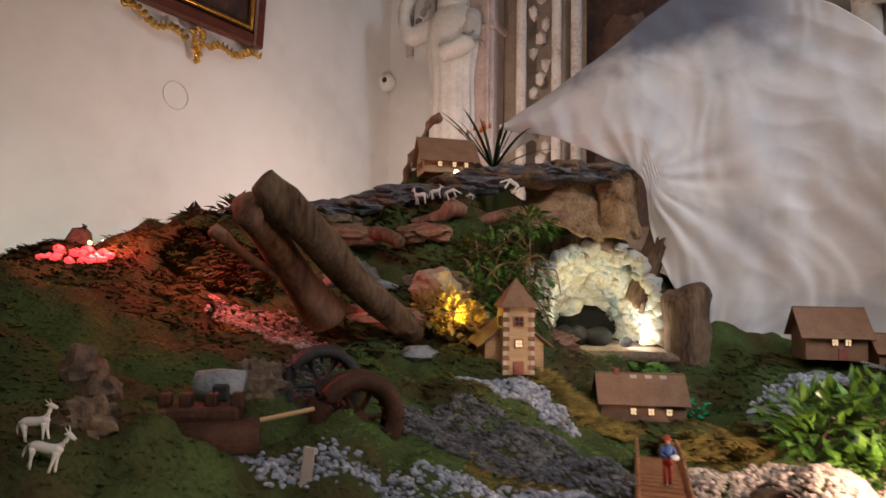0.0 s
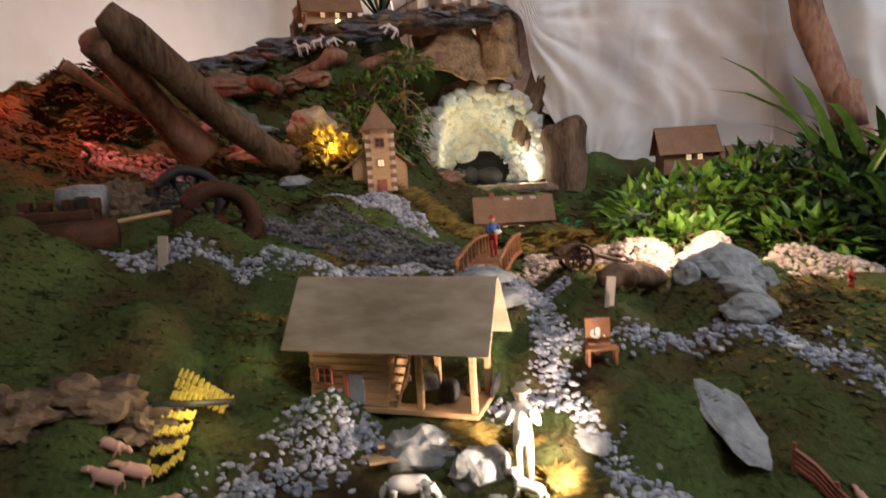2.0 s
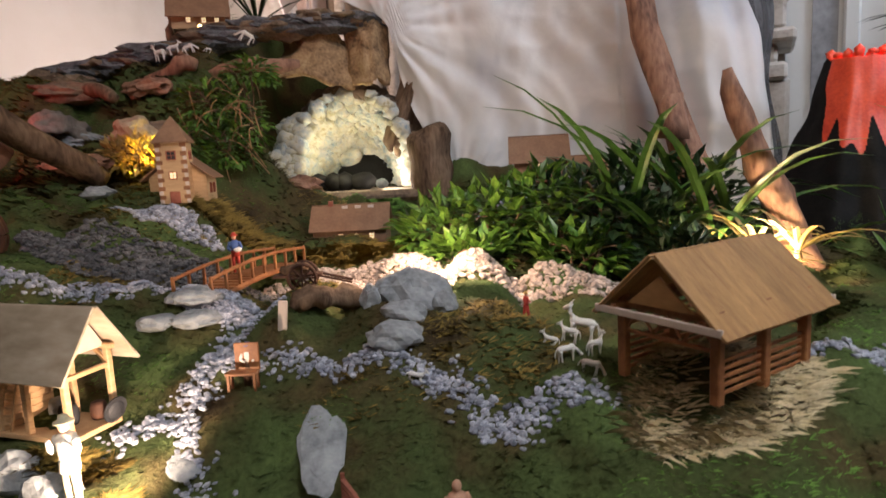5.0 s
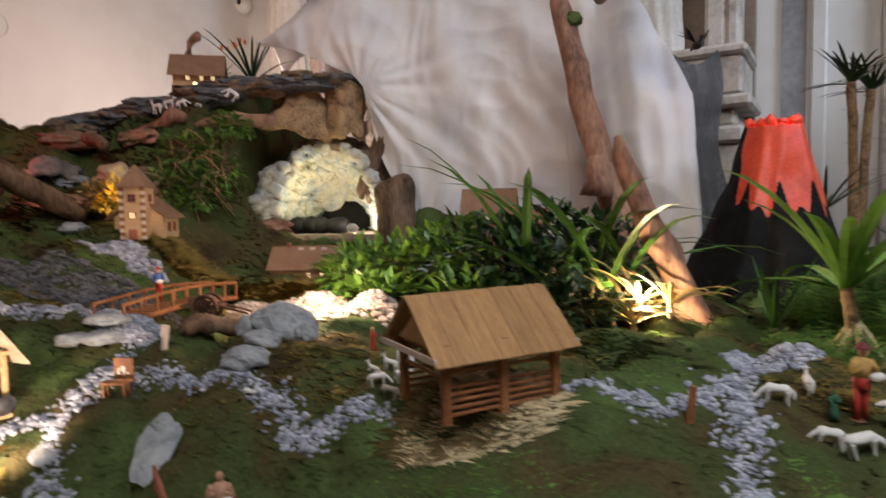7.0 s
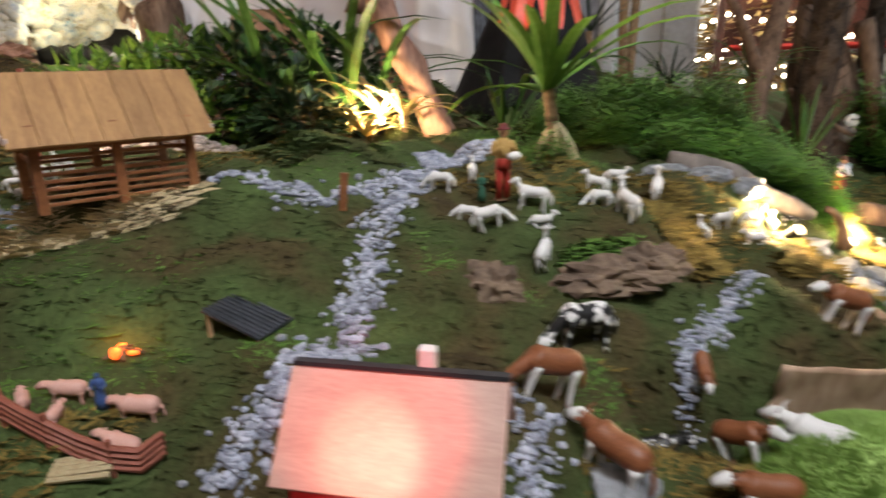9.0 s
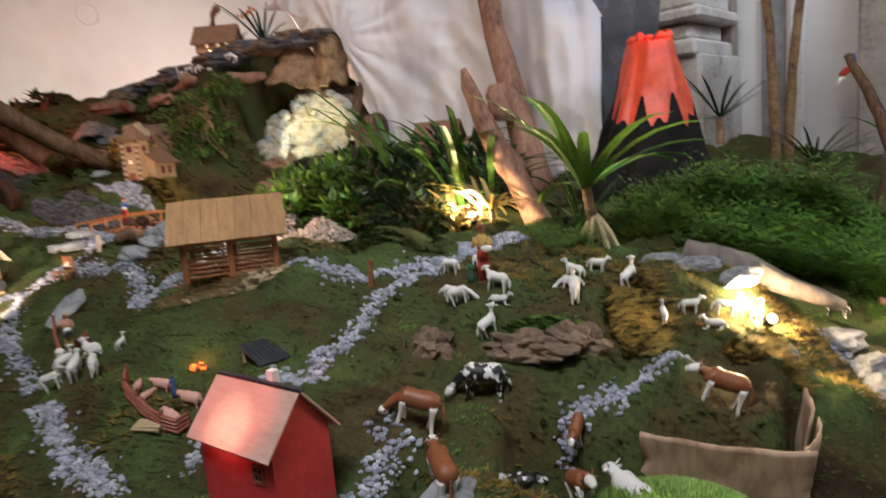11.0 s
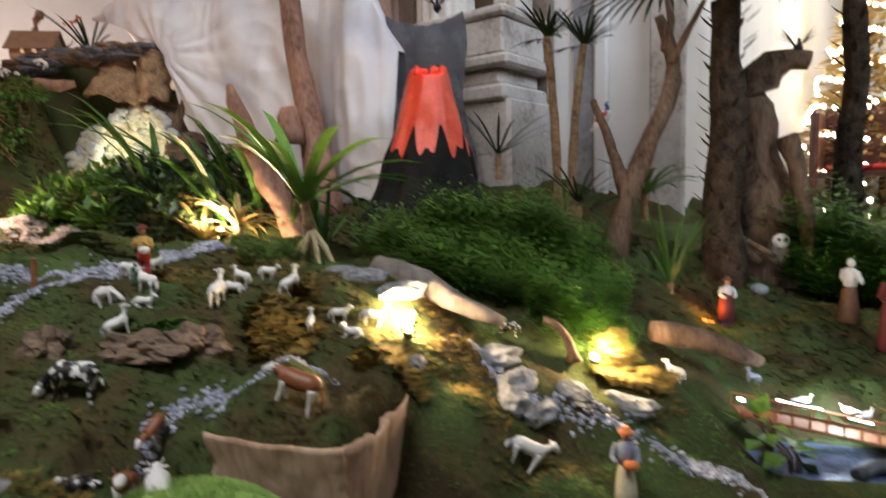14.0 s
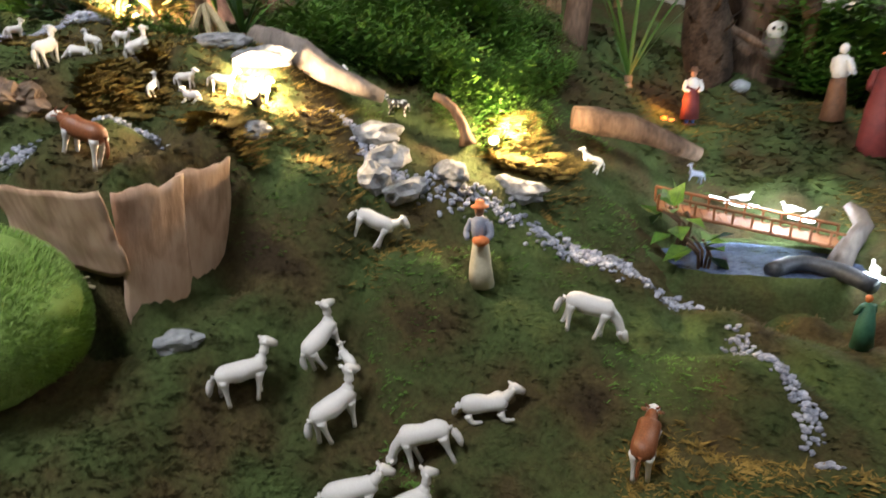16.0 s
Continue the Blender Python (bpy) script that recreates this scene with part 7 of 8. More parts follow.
for x, y, hd, s, g in ((1.832, 0.635, 170, 0.055, "graze"), (1.868, 0.600, 0, 0.065, "graze"), (1.935, 0.628, 160, 0.07, "stand"), (1.945, 0.600, 10, 0.05, "lie"), (1.938, 0.548, 60, 0.065, "look"), (2.072, 0.735, 170, 0.055, "stand"), (2.07, 0.70, 190, 0.06, "graze"), (2.12, 0.76, 0, 0.05, "stand"), (2.09, 0.622, 100, 0.075, "look"), (1.86, 0.76, 80, 0.05, "look"), (1.80, 0.74, 160, 0.06, "graze")):
    put_beast("sheep", g, W, "w", x, y, hd, s, SHEEP, "flock round the shepherd")
for x, y, hd, s, g in ((2.19, 0.735, 60, 0.065, "look"), (2.25, 0.68, 100, 0.045, "look"), (2.30, 0.70, 10, 0.05, "stand"), (2.36, 0.715, 20, 0.06, "look"), (2.42, 0.74, 60, 0.055, "look"), (2.34, 0.66, 170, 0.05, "lie")):
    put_beast("sheep", g, W, "w", x, y, hd, s, "white toy sheep lit by a warm lamp", "lit flock")
for x, y, hd, s, g in ((2.572, 0.425, 50, 0.105, "look"), (2.658, 0.530, 70, 0.10, "look"), (2.660, 0.675, 20, 0.095, "stand"), (3.018, 0.690, 5, 0.115, "graze"), (2.70, 0.465, 60, 0.11, "look"), (2.835, 0.480, 190, 0.115, "graze"), (2.745, 0.395, 30, 0.11, "stand"), (2.83, 0.40, 40, 0.10, "look")):
    put_beast("sheep", g, W, "w", x - 0.012, y - 0.028, hd, s, SHEEP, "flock on the lower meadow")
put_beast("sheep", "lie", W, "w", 2.880, 0.527, 25, 0.105, "white porcelain toy sheep lying on the lower meadow", "flock on the lower meadow")
put_beast("sheep", "lie", W, "w", 2.672, 0.50, 150, 0.055, "small white toy lamb lying on the lower meadow", "flock on the lower meadow")
for x, y, hd, s in ((-0.058, 0.545, 0, 0.045), (-0.028, 0.535, 190, 0.055), (-0.045, 0.505, 185, 0.055), (0.01, 0.52, 30, 0.05)):
    put_beast("pig", "stand", [PIG], "p", x, y, hd, s, "pale pink toy pig by the straw rack", "pigs by the rack")
for x, y, hd, s in ((0.868, 0.525, 100, 0.035), (0.912, 0.515, 20, 0.045), (1.36, 0.308, 180, 0.055), (1.432, 0.300, 175, 0.065), (1.327, 0.285, 120, 0.04), (1.366, 0.266, 90, 0.04), (1.43, 0.250, 160, 0.06)):
    put_beast("pig", "stand", [PIG], "p", x, y, hd, s, "pink toy pig in its pen", "pigs in the pens")
BW, BR = [COW_BLACK, COW_BLACK], [COW_BROWN, WHITE_TOY]
put_beast("cow", "graze", BW, "bw", 1.955, 0.410, 192, 0.115, "black and white toy cow grazing", "cows")
put_beast("cow", "stand", [COW_DARK, COW_DARK], "dk", 2.025, 0.318, 0, 0.105, "mostly black toy cow with white legs", "cows")
for x, y, hd, s, g in ((1.872, 0.295, 190, 0.11, "graze"), (1.935, 0.240, 125, 0.12, "stand"), (2.118, 0.405, 260, 0.07, "stand"), (2.215, 0.365, 320, 0.115, "graze"), (2.325, 0.43, 180, 0.105, "stand"), (2.135, 0.295, 300, 0.105, "stand"), (2.11, 0.225, 170, 0.11, "stand")):
    put_beast("cow", g, BR, "br", x, y, hd, s, "brown toy cow with a white face and white legs", "cows")
put_beast("cow", "stand", [WHITE_TOY, WHITE_TOY], "wh", 2.205, 0.275, 130, 0.12, "plain white toy cow standing among brown ones", "cows")
put_beast("cow", "stand", BR, "br", 3.11, 0.505, 80, 0.115, "brown toy cow with a white head on the lower meadow", "cows")
for x, y, hd in ((2.41, 0.93, 200), (2.45, 0.955, 10), (2.60, 0.945, 180)):
    put_beast("dog", "stand", [COW_BLACK, WHITE_TOY], "pd", x, y, hd, 0.055, "small black and white toy bear", "toy bears")
put_beast("dog", "stand", [WHITE_TOY], "w", 2.97, 1.10, 190, 0.06, "white toy dog by the log", "dogs")
put_beast("dog", "look", [CLOTH["grey"]], "g", 3.20, 1.30, 200, 0.05, "grey toy dog by the shepherd", "dogs")


def bird(bm, at, s, mat_body=0, mat_head=0, spread=False):
    x, y, z = at
    lump(bm, (x, y, z + 0.3 * s), (0.5 * s, 0.28 * s, 0.28 * s), 2, 0.05, mat=mat_body)
    tube(bm, spline([(x + 0.3 * s, y, z + 0.4 * s), (x + 0.48 * s, y, z + 0.6 * s), (x + 0.5 * s, y, z + 0.78 * s)], 4), [0.14 * s, 0.12 * s, 0.10 * s, 0.11 * s, 0.08 * s], 7, mat=mat_head)
    tube(bm, [(x + 0.55 * s, y, z + 0.76 * s), (x + 0.75 * s, y, z + 0.72 * s)], [0.05 * s, 0.01 * s], 5, mat=mat_head)
    tube(bm, [(x - 0.3 * s, y, z + 0.3 * s), (x - 1.0 * s, y, z + 0.2 * s)], [0.16 * s, 0.05 * s], 6, mat=mat_body)
    if spread:
        for q in (-1, 1):
            for k in range(5):
                blade(bm, (x, y + q * 0.15 * s, z + 0.45 * s), (0.15 - 0.12 * k, q * 0.7, 1.1 - 0.14 * k), 1.3 * s, 0.3 * s, 0.1, 3, mat_body)
    return bm


for x, y, hd in ((2.262, 0.335, 20), (2.30, 0.325, 200)):
    solo("duck", bird(bmesh.new(), (0, 0, 0), 0.04), WHITE_TOY, "white toy duck on the bright green mound", "duck", Matrix.Translation(on(x, y, 0.075)) @ Matrix.Rotation(radians(hd), 4, "Z"), "ducks", smooth=True)
for x, y, hd in ((2.27, 0.375, 90), (2.34, 0.385, 20), (2.20, 0.31, 60)):
    solo("hen", bird(bmesh.new(), (0, 0, 0), 0.035, 0, 1), [COW_BROWN, CLOTH["red"]], "brown toy hen with a red head", "hen", Matrix.Translation(on(x, y, 0.03)) @ Matrix.Rotation(radians(hd), 4, "Z"), "hens", smooth=True)
for x, y, hd, z in ((3.30, 1.22, 0, 0.60), (3.39, 1.20, 180, 0.585), (3.50, 1.00, 90, 0.53), (3.44, 1.22, 30, 0.57)):
    solo("duck", bird(bmesh.new(), (0, 0, 0), 0.03), WHITE_TOY, "small white toy duck beside the pool", "duck", Matrix.Translation((x, y, max(z, ground(x, y)))) @ Matrix.Rotation(radians(hd), 4, "Z"), "pool ducks", smooth=True)
solo("eagle", bird(bmesh.new(), (0, 0, 0), 0.065, 0, 0, True), CLOTH["dark"], "dark toy eagle with raised wings on the gauze", "bird", Matrix.Translation((2.144, 2.40, 1.945)) @ Matrix.Rotation(radians(-80), 4, "Z"), "birds")
solo("eagle", bird(bmesh.new(), (0, 0, 0), 0.06, 0, 0, True), CLOTH["dark"], "dark toy eagle with raised wings on the root tree", "bird", Matrix.Translation((3.50, 1.98, 1.585)) @ Matrix.Rotation(radians(-100), 4, "Z"), "birds")
bm = bird(bmesh.new(), (0, 0, 0), 0.07, 1, 0)
lump(bm, (-0.005, 0, 0.028), (0.03, 0.022, 0.012), 2, 0.05, mat=2)
solo("parrot", bm, [CLOTH["blue"], CLOTH["white"], CLOTH["red"]], "toy bird with a blue head, white breast and red back", "bird", Matrix.Translation((2.862, 1.90, 1.375)) @ Matrix.Rotation(radians(20), 4, "Z") @ Matrix.Rotation(radians(-40), 4, "Y"), "birds", smooth=True)
bm = lump(bmesh.new(), (0, 0, 0.05), (0.036, 0.03, 0.055), 2, 0.1)
lump(bm, (0, -0.022, 0.085), (0.028, 0.016, 0.026), 2, 0.05, mat=1)
for s in (-1, 1):
    lump(bm, (s * 0.011, -0.038, 0.09), (0.006, 0.004, 0.006), 1, 0, mat=2)
solo("owl", bm, [BARK_GREY, WHITE_TOY, CLOTH["dark"]], "grey toy owl with a white face on the root", "owl", Matrix.Translation((3.425, 1.87, 0.865)), smooth=True)


# ---- the figurines: plain shapes ----
def figurine(x, y, hgt, turn, skirt, top, head, label, hat=None, cape=None, legs=None, carry=None, z=None, reach=0.0, name="figurine"):
    """A small standing figure as one plain mesh."""
    mats, idx = [], {}

    def mi(c):
        if c not in idx:
            idx[c] = len(mats)
            mats.append(CLOTH[c] if c in CLOTH else c)
        return idx[c]
    bm = bmesh.new()
    h = hgt
    block(bm, (0.22 * h, 0.18 * h, 0.03 * h), (0, 0, 0.012 * h), bevel=0.02 * h, mat=mi("brown"))
    if legs:
        for s in (-1, 1):
            tube(bm, [(s * 0.05 * h, 0, 0.02 * h), (s * 0.055 * h, 0, 0.25 * h), (s * 0.045 * h, 0, 0.48 * h)], [0.035 * h, 0.042 * h, 0.055 * h], 8, mat=mi(legs))
        tube(bm, [(0, 0, 0.42 * h), (0, 0, 0.52 * h), (0, 0, 0.58 * h)], [0.10 * h, 0.10 * h, 0.085 * h], 10, mat=mi(skirt))
    else:
        tube(bm, [(0, 0, 0.02 * h), (0, 0, 0.25 * h), (0, 0, 0.45 * h), (0, 0, 0.57 * h)], [0.15 * h, 0.125 * h, 0.10 * h, 0.08 * h], 12, 0.12, mat=mi(skirt))
    tube(bm, [(0, 0, 0.54 * h), (0, 0, 0.66 * h), (0, 0, 0.78 * h), (0, 0, 0.82 * h)], [0.085 * h, 0.10 * h, 0.10 * h, 0.05 * h], 10, mat=mi(top))
    lump(bm, (0, -0.01 * h, 0.89 * h), (0.055 * h, 0.06 * h, 0.07 * h), 2, 0.05, mat=mi(head))
    for s in (-1, 1):
        tube(bm, spline([(s * 0.10 * h, 0, 0.77 * h), (s * 0.15 * h, -0.04 * h, 0.63 * h), (s * 0.08 * h, -0.14 * h, (0.60 + reach) * h)], 6), [0.045 * h, 0.042 * h, 0.04 * h, 0.036 * h, 0.034 * h, 0.03 * h, 0.025 * h], 7, mat=mi(top))
    if hat:
        tube(bm, [(0, 0, 0.925 * h), (0, 0, 0.935 * h), (0, 0, 0.945 * h), (0, 0, 1.0 * h)], [0.10 * h, 0.10 * h, 0.06 * h, 0.045 * h], 10, mat=mi(hat))
    if cape:
        tube(bm, [(0, 0.03 * h, 0.10 * h), (0, 0.03 * h, 0.45 * h), (0, 0.02 * h, 0.80 * h)], [0.17 * h, 0.14 * h, 0.09 * h], 12, 0.2, mat=mi(cape))
    if carry:
        lump(bm, (0.09 * h, -0.15 * h, 0.60 * h), (0.10 * h, 0.07 * h, 0.06 * h), 2, 0.2, mat=mi(carry))
    at = on(x, y) if z is None else Vector((x, y, z))
    return solo(name, bm, mats, label, "figurine", Matrix.Translation(at) @ Matrix.Rotation(radians(turn), 4, "Z"), "figurines", smooth=True)


figurine(0.465, 0.520, 0.125, -10, "white", "white", "skin", "small shepherd figurine in pale clothes playing a pipe", "cream", None, "cream", reach=0.18)
figurine(0.472, 1.13, 0.090, 10, "red", "blue", "skin", "small figurine in red trousers and a blue coat on the footbridge", "red", None, "red", "white", z=1.088)
figurine(0.610, 0.770, 0.075, 20, "brown", "white", "skin", "small seated craftsman figurine with a blue cap", "blue")
figurine(0.948, 0.462, 0.105, 20, "grey", "skin", "skin", "small figurine in a blue-grey dress holding a lamb", None, None, "ochre", "white", reach=0.12)
figurine(1.898, 0.672, 0.125, 10, "red", "ochre", "skin", "small shepherd figurine in red trousers with a lamb on his shoulders", "maroon", None, "red", "white", reach=0.12)
figurine(1.865, 0.685, 0.05, 0, "green", "green", "green", "small green bundle beside the shepherd", name="bundle")
figurine(2.835, 0.690, 0.150, -15, "cream", "grey", "skin", "small figurine of a woman in a cream apron with a basket", "orange", None, None, "orange")
figurine(3.195, 1.565, 0.150, 10, "blue", "white", "skin", "small figurine in blue trousers and a red cape by a fire", "brown", "maroon", "blue")
figurine(3.62, 1.50, 0.26, 150, "maroon", "maroon", "skin", "figurine in a long dark red cloak", "orange", "maroon", None, "white", z=ground(3.62, 1.50))
figurine(3.54, 1.60, 0.20, 120, "brown", "white", "white", "figurine carrying a white bundle", None, None, None, "white", z=ground(3.54, 1.60))
figurine(3.86, 1.62, 0.30, 200, "blue", "white", "skin", "figurine in a blue and white robe", "red", "blue", None, None, z=ground(3.86, 1.62))
figurine(3.44, 0.82, 0.10, 200, "green", "green", "orange", "small figurine in a green cloak by the pool", None, "green")
figurine(1.075, 0.885, 0.05, 60, "red", "red", "skin", "small figurine in red kneeling on the moss", "ochre")
figurine(1.396, 0.300, 0.045, 0, "blue", "blue", "blue", "small blue figurine between the pigs", name="post_figure")
b = thing("work_bench", on(0.610, 0.740), "tiny brown wooden bench before the craftsman", "bench")
part("top", block(bmesh.new(), (0.05, 0.022, 0.004), (0, 0, 0.026), bevel=0.0008), POST, b)
for x in (-0.021, 0.021):
    for y in (-0.008, 0.008):
        part("leg", block(bmesh.new(), (0.004, 0.004, 0.028), (x, y, 0.012)), POST, b)
part("backrest", block(bmesh.new(), (0.04, 0.004, 0.045), (0, 0.026, 0.045), bevel=0.0008), POST, b)
for nm, pts in (("pig_fence", ((0.80, 0.545), (0.835, 0.515), (0.875, 0.495), (0.925, 0.490), (0.945, 0.515))), ("pig_fence", ((1.29, 0.30), (1.32, 0.262), (1.37, 0.240), (1.43, 0.228), (1.475, 0.245)))):
    f = thing(nm, on(*pts[0]), "low reddish-brown wattle fence round the pigs", "fence", "pig fences")
    o = on(*pts[0])
    for p, q in zip(pts, pts[1:]):
        a, c = on(*p) - o, on(*q) - o
        for z in (0.008, 0.015, 0.022, 0.029):
            part("rail", tube(bmesh.new(), [a + Vector((0, 0, z)), on((p[0] + q[0]) / 2, (p[1] + q[1]) / 2, z) - o, c + Vector((0, 0, z))], 0.0035, 6, 0.3), PLY_RED, f)
        part("stake", tube(bmesh.new(), [a + Vector((0, 0, -0.01)), a + Vector((0, 0, 0.038))], 0.003, 6), PLY_RED, f)
for k in range(5):
    solo("straw_stick", tube(bmesh.new(), [(-0.028, 0, 0), (0.028, 0.002, 0.001)], 0.0032, 6), STRAW, "pale yellow stick lying before the pen", "stick", Matrix.Translation(on(1.405, 0.212 + 0.006 * k, 0.006)) @ Matrix.Rotation(0.05 * k, 4, "Z"), "straw sticks")


def make_rack():
    """The lit rack of yellow reeds by the left rocks."""
    o = on(0.018, 0.607, 0.010)
    r = thing("reed_rack", o, "small rack of glowing yellow reeds on the moss", "rack")
    for k in range(20):
        x = -0.018 + 0.0036 * k
        for q in range(3):
            part("reed", block(bmesh.new(), (0.0034, 0.0155, 0.003), on(x + 0.012, 0.622 + 0.016 * q, 0.026 + 0.002 * math.sin(3 * k + q)) - o, Matrix.Rotation(0.5, 4, "X"), bevel=0.0006), REED, r)
        if k < 14:
            for q in range(4):
                part("reed", block(bmesh.new(), (0.0034, 0.0148, 0.003), on(x + 0.003, 0.598 - 0.015 * q, 0.024 + 0.002 * math.sin(2 * k + q)) - o, Matrix.Rotation(0.5, 4, "X"), bevel=0.0006), REED, r)
    part("bar", tube(bmesh.new(), [(-0.045, 0.0, 0.020), (0.065, 0.0, 0.020)], 0.0045, 7), CLOTH["dark"], r, "dark cross bar")


make_rack()
point_light("rack_lamp", tuple(on(0.04, 0.585, 0.06)), 0.16, (1.0, 0.80, 0.36))
bm = bmesh.new()
for k in range(40):
    a = random.uniform(0, 6.28)
    p = Vector((0.045 * math.cos(a) * random.random(), 0.03 * math.sin(a) * random.random(), random.uniform(0, 0.07)))
    oval_leaf(bm, p, (math.cos(a), math.sin(a), random.uniform(-0.2, 0.8)), 0.03, 0.016)
solo("green_tinsel", bm, GREEN_GLASS, "shiny emerald green tinsel sprig", "ornament", Matrix.Translation(on(0.80, 2.12, 0.0)))


# ---- the nave behind ----
def make_pew(u, v, z):
    p = tagged(new("pew"), "dark wooden church pew with a red cushion", "pew", "pews")
    p.matrix_world = CHURCH @ Matrix.Translation((u, v, z))
    part("seat", block(bmesh.new(), (2.2, 0.40, 0.05), (0, 0, 0.45), bevel=0.01), PEW, p)
    part("back", block(bmesh.new(), (2.2, 0.05, 0.55), (0, 0.22, 0.72), bevel=0.01), PEW, p)
    part("cushion", block(bmesh.new(), (2.1, 0.36, 0.05), (0, -0.02, 0.50), bevel=0.02), CUSHION, p, "red seat cushion")
    for s in (-1, 1):
        part("end", block(bmesh.new(), (0.06, 0.5, 0.95), (s * 1.12, 0.02, 0.475), bevel=0.02), PEW, p)


church_box("choir_step", 1.72, 9.0, 6.2, 11.0, 0.0, 0.75, FLOOR, "raised stone step of the choir", "step")
for k in range(5):
    make_pew(3.05, 6.7 + 0.85 * k, 0.75)
    make_pew(5.75, 6.7 + 0.85 * k, 0.75)


def make_tree():
    """The lit Christmas tree in the nave."""
    t = tagged(new("christmas_tree"), "tall Christmas tree wound with white fairy lights", "tree")
    base = CHURCH.inverted() @ Vector((5.35, 5.55, 0))
    t.matrix_world = CHURCH @ Matrix.Translation((base.x, base.y, 0.0))
    part("trunk", tube(bmesh.new(), [(0, 0, 0), (0, 0, 3.4)], [0.09, 0.01], 8), BARK, t)
    rng = random.Random(3)
    verts, faces = [], []
    for k in range(5200):
        z = 0.5 + 3.0 * rng.random() ** 1.3
        r = 0.95 * (3.6 - z) / 3.1 * rng.random() ** 0.4
        a = rng.uniform(0, 6.283)
        p = Vector((r * math.cos(a), r * math.sin(a), z))
        d = Vector((math.cos(a + rng.uniform(-0.5, 0.5)), math.sin(a), rng.uniform(-0.5, 0.2))) * 0.14
        w = Vector((-d.y, d.x, 0.05)) * 0.16
        i = len(verts)
        verts += [tuple(p), tuple(p + d * 0.5 + w), tuple(p + d), tuple(p + d * 0.5 - w)]
        faces.append((i, i + 1, i + 2, i + 3))
    me = bpy.data.meshes.new("needles")
    me.from_pydata(verts, [], faces)
    me.materials.append(LEAF_GOLD)
    ob = new("needles", me)
    ob.parent = t
    tagged(ob, "dense needles", kind="stuff")
    bm = bmesh.new()
    for k in range(520):
        s = k / 520
        z = 0.5 + 2.95 * s
        r = 1.0 * (3.6 - z) / 3.1 + 0.02
        a = s * 2 * math.pi * 11 + 0.06 * math.sin(k)
        z += 0.05 * math.sin(k * 0.7)
        made = bmesh.ops.create_icosphere(bm, subdivisions=1, radius=0.022, matrix=Matrix.Translation((r * math.cos(a), r * math.sin(a), z)))
    ob = part("fairy_lights", bm, FAIRY, t, "string of white fairy lights")
    tagged(ob, kind="stuff")


make_tree()


# ---- gravel, straw and moss ----
TRACKS = [  # x, y along each path, then its half width
    ([(-0.25, 0.92), (-0.11, 0.912), (0.08, 0.95), (0.23, 1.035), (0.36, 1.04)], 0.030),
    ([(0.47, 0.99), (0.545, 0.90), (0.54, 0.80), (0.53, 0.71), (0.45, 0.655)], 0.032),
    ([(0.53, 0.69), (0.60, 0.567), (0.655, 0.52), (0.75, 0.485), (0.86, 0.42)], 0.024),
    ([(0.56, 0.80), (0.69, 0.782), (0.79, 0.762), (0.90, 0.727), (0.955, 0.687), (1.01, 0.62), (1.07, 0.635), (1.16, 0.635)], 0.026),
    ([(1.44, 0.675), (1.52, 0.655), (1.63, 0.70), (1.74, 0.80)], 0.028),
    ([(1.78, 0.86), (1.745, 0.75), (1.70, 0.605), (1.668, 0.48), (1.655, 0.36), (1.60, 0.255), (1.53, 0.19)], 0.034),
    ([(0.13, 0.625), (0.27, 0.618), (0.20, 0.577), (0.106, 0.545), (0.03, 0.49), (-0.06, 0.42)], 0.030),
    ([(2.095, 0.380), (2.115, 0.425), (2.18, 0.480), (2.25, 0.535), (2.33, 0.595)], 0.021),
    ([(2.54, 0.84), (2.62, 0.80), (2.66, 0.755), (2.80, 0.835), (2.95, 0.827)], 0.024),
    ([(2.95, 0.827), (3.02, 0.84), (3.10, 0.862), (3.19, 0.90)], 0.036),
    ([(3.245, 0.765), (3.29, 0.64), (3.33, 0.575)], 0.017),
    ([(3.335, 0.545), (3.34, 0.53)], 0.014),
    ([(1.86, 0.265), (1.83, 0.19), (1.86, 0.08)], 0.030),
    ([(1.05, 0.30), (1.25, 0.18), (1.42, 0.12)], 0.028)]


def along(points, s):
    n = len(points) - 1
    k = min(int(s * n), n - 1)
    u = s * n - k
    (a, b), (c, d) = points[k], points[k + 1]
    return a + (c - a) * u, b + (d - b) * u


PEBBLES = []
for q in range(6):
    pb = bmesh.new()
    bmesh.ops.create_icosphere(pb, subdivisions=1, radius=1)
    for vtx in pb.verts:
        vtx.co *= 1 + 0.35 * noise.noise(vtx.co * 1.7 + Vector((q * 5, 0, 0)))
        vtx.co.z *= 0.7
    PEBBLES.append(([v.co.copy() for v in pb.verts], [[v.index for v in f.verts] for f in pb.faces]))
    pb.free()


def scatter_stones(name, spots, mat, label):
    """spots: x, y, radius of each stone; one mesh of loose stones."""
    verts, faces = [], []
    rng = random.Random(len(spots))
    for x, y, r in spots:
        co, fa = rng.choice(PEBBLES)
        rot = Euler((rng.uniform(-0.5, 0.5), rng.uniform(-0.5, 0.5), rng.uniform(0, 6.28))).to_matrix()
        c = Vector((x, y, ground(x, y) + r * 0.25))
        i = len(verts)
        s = Vector((r * rng.uniform(0.8, 1.3), r * rng.uniform(0.7, 1.1), r * rng.uniform(0.7, 1.1)))
        verts += [tuple(c + rot @ Vector((p.x * s.x, p.y * s.y, p.z * s.z))) for p in co]
        faces += [[k + i for k in f] for f in fa]
    me = bpy.data.meshes.new(name)
    me.from_pydata(verts, [], faces)
    me.materials.append(mat)
    return tagged(new(name, me), label, "gravel", kind="stuff")


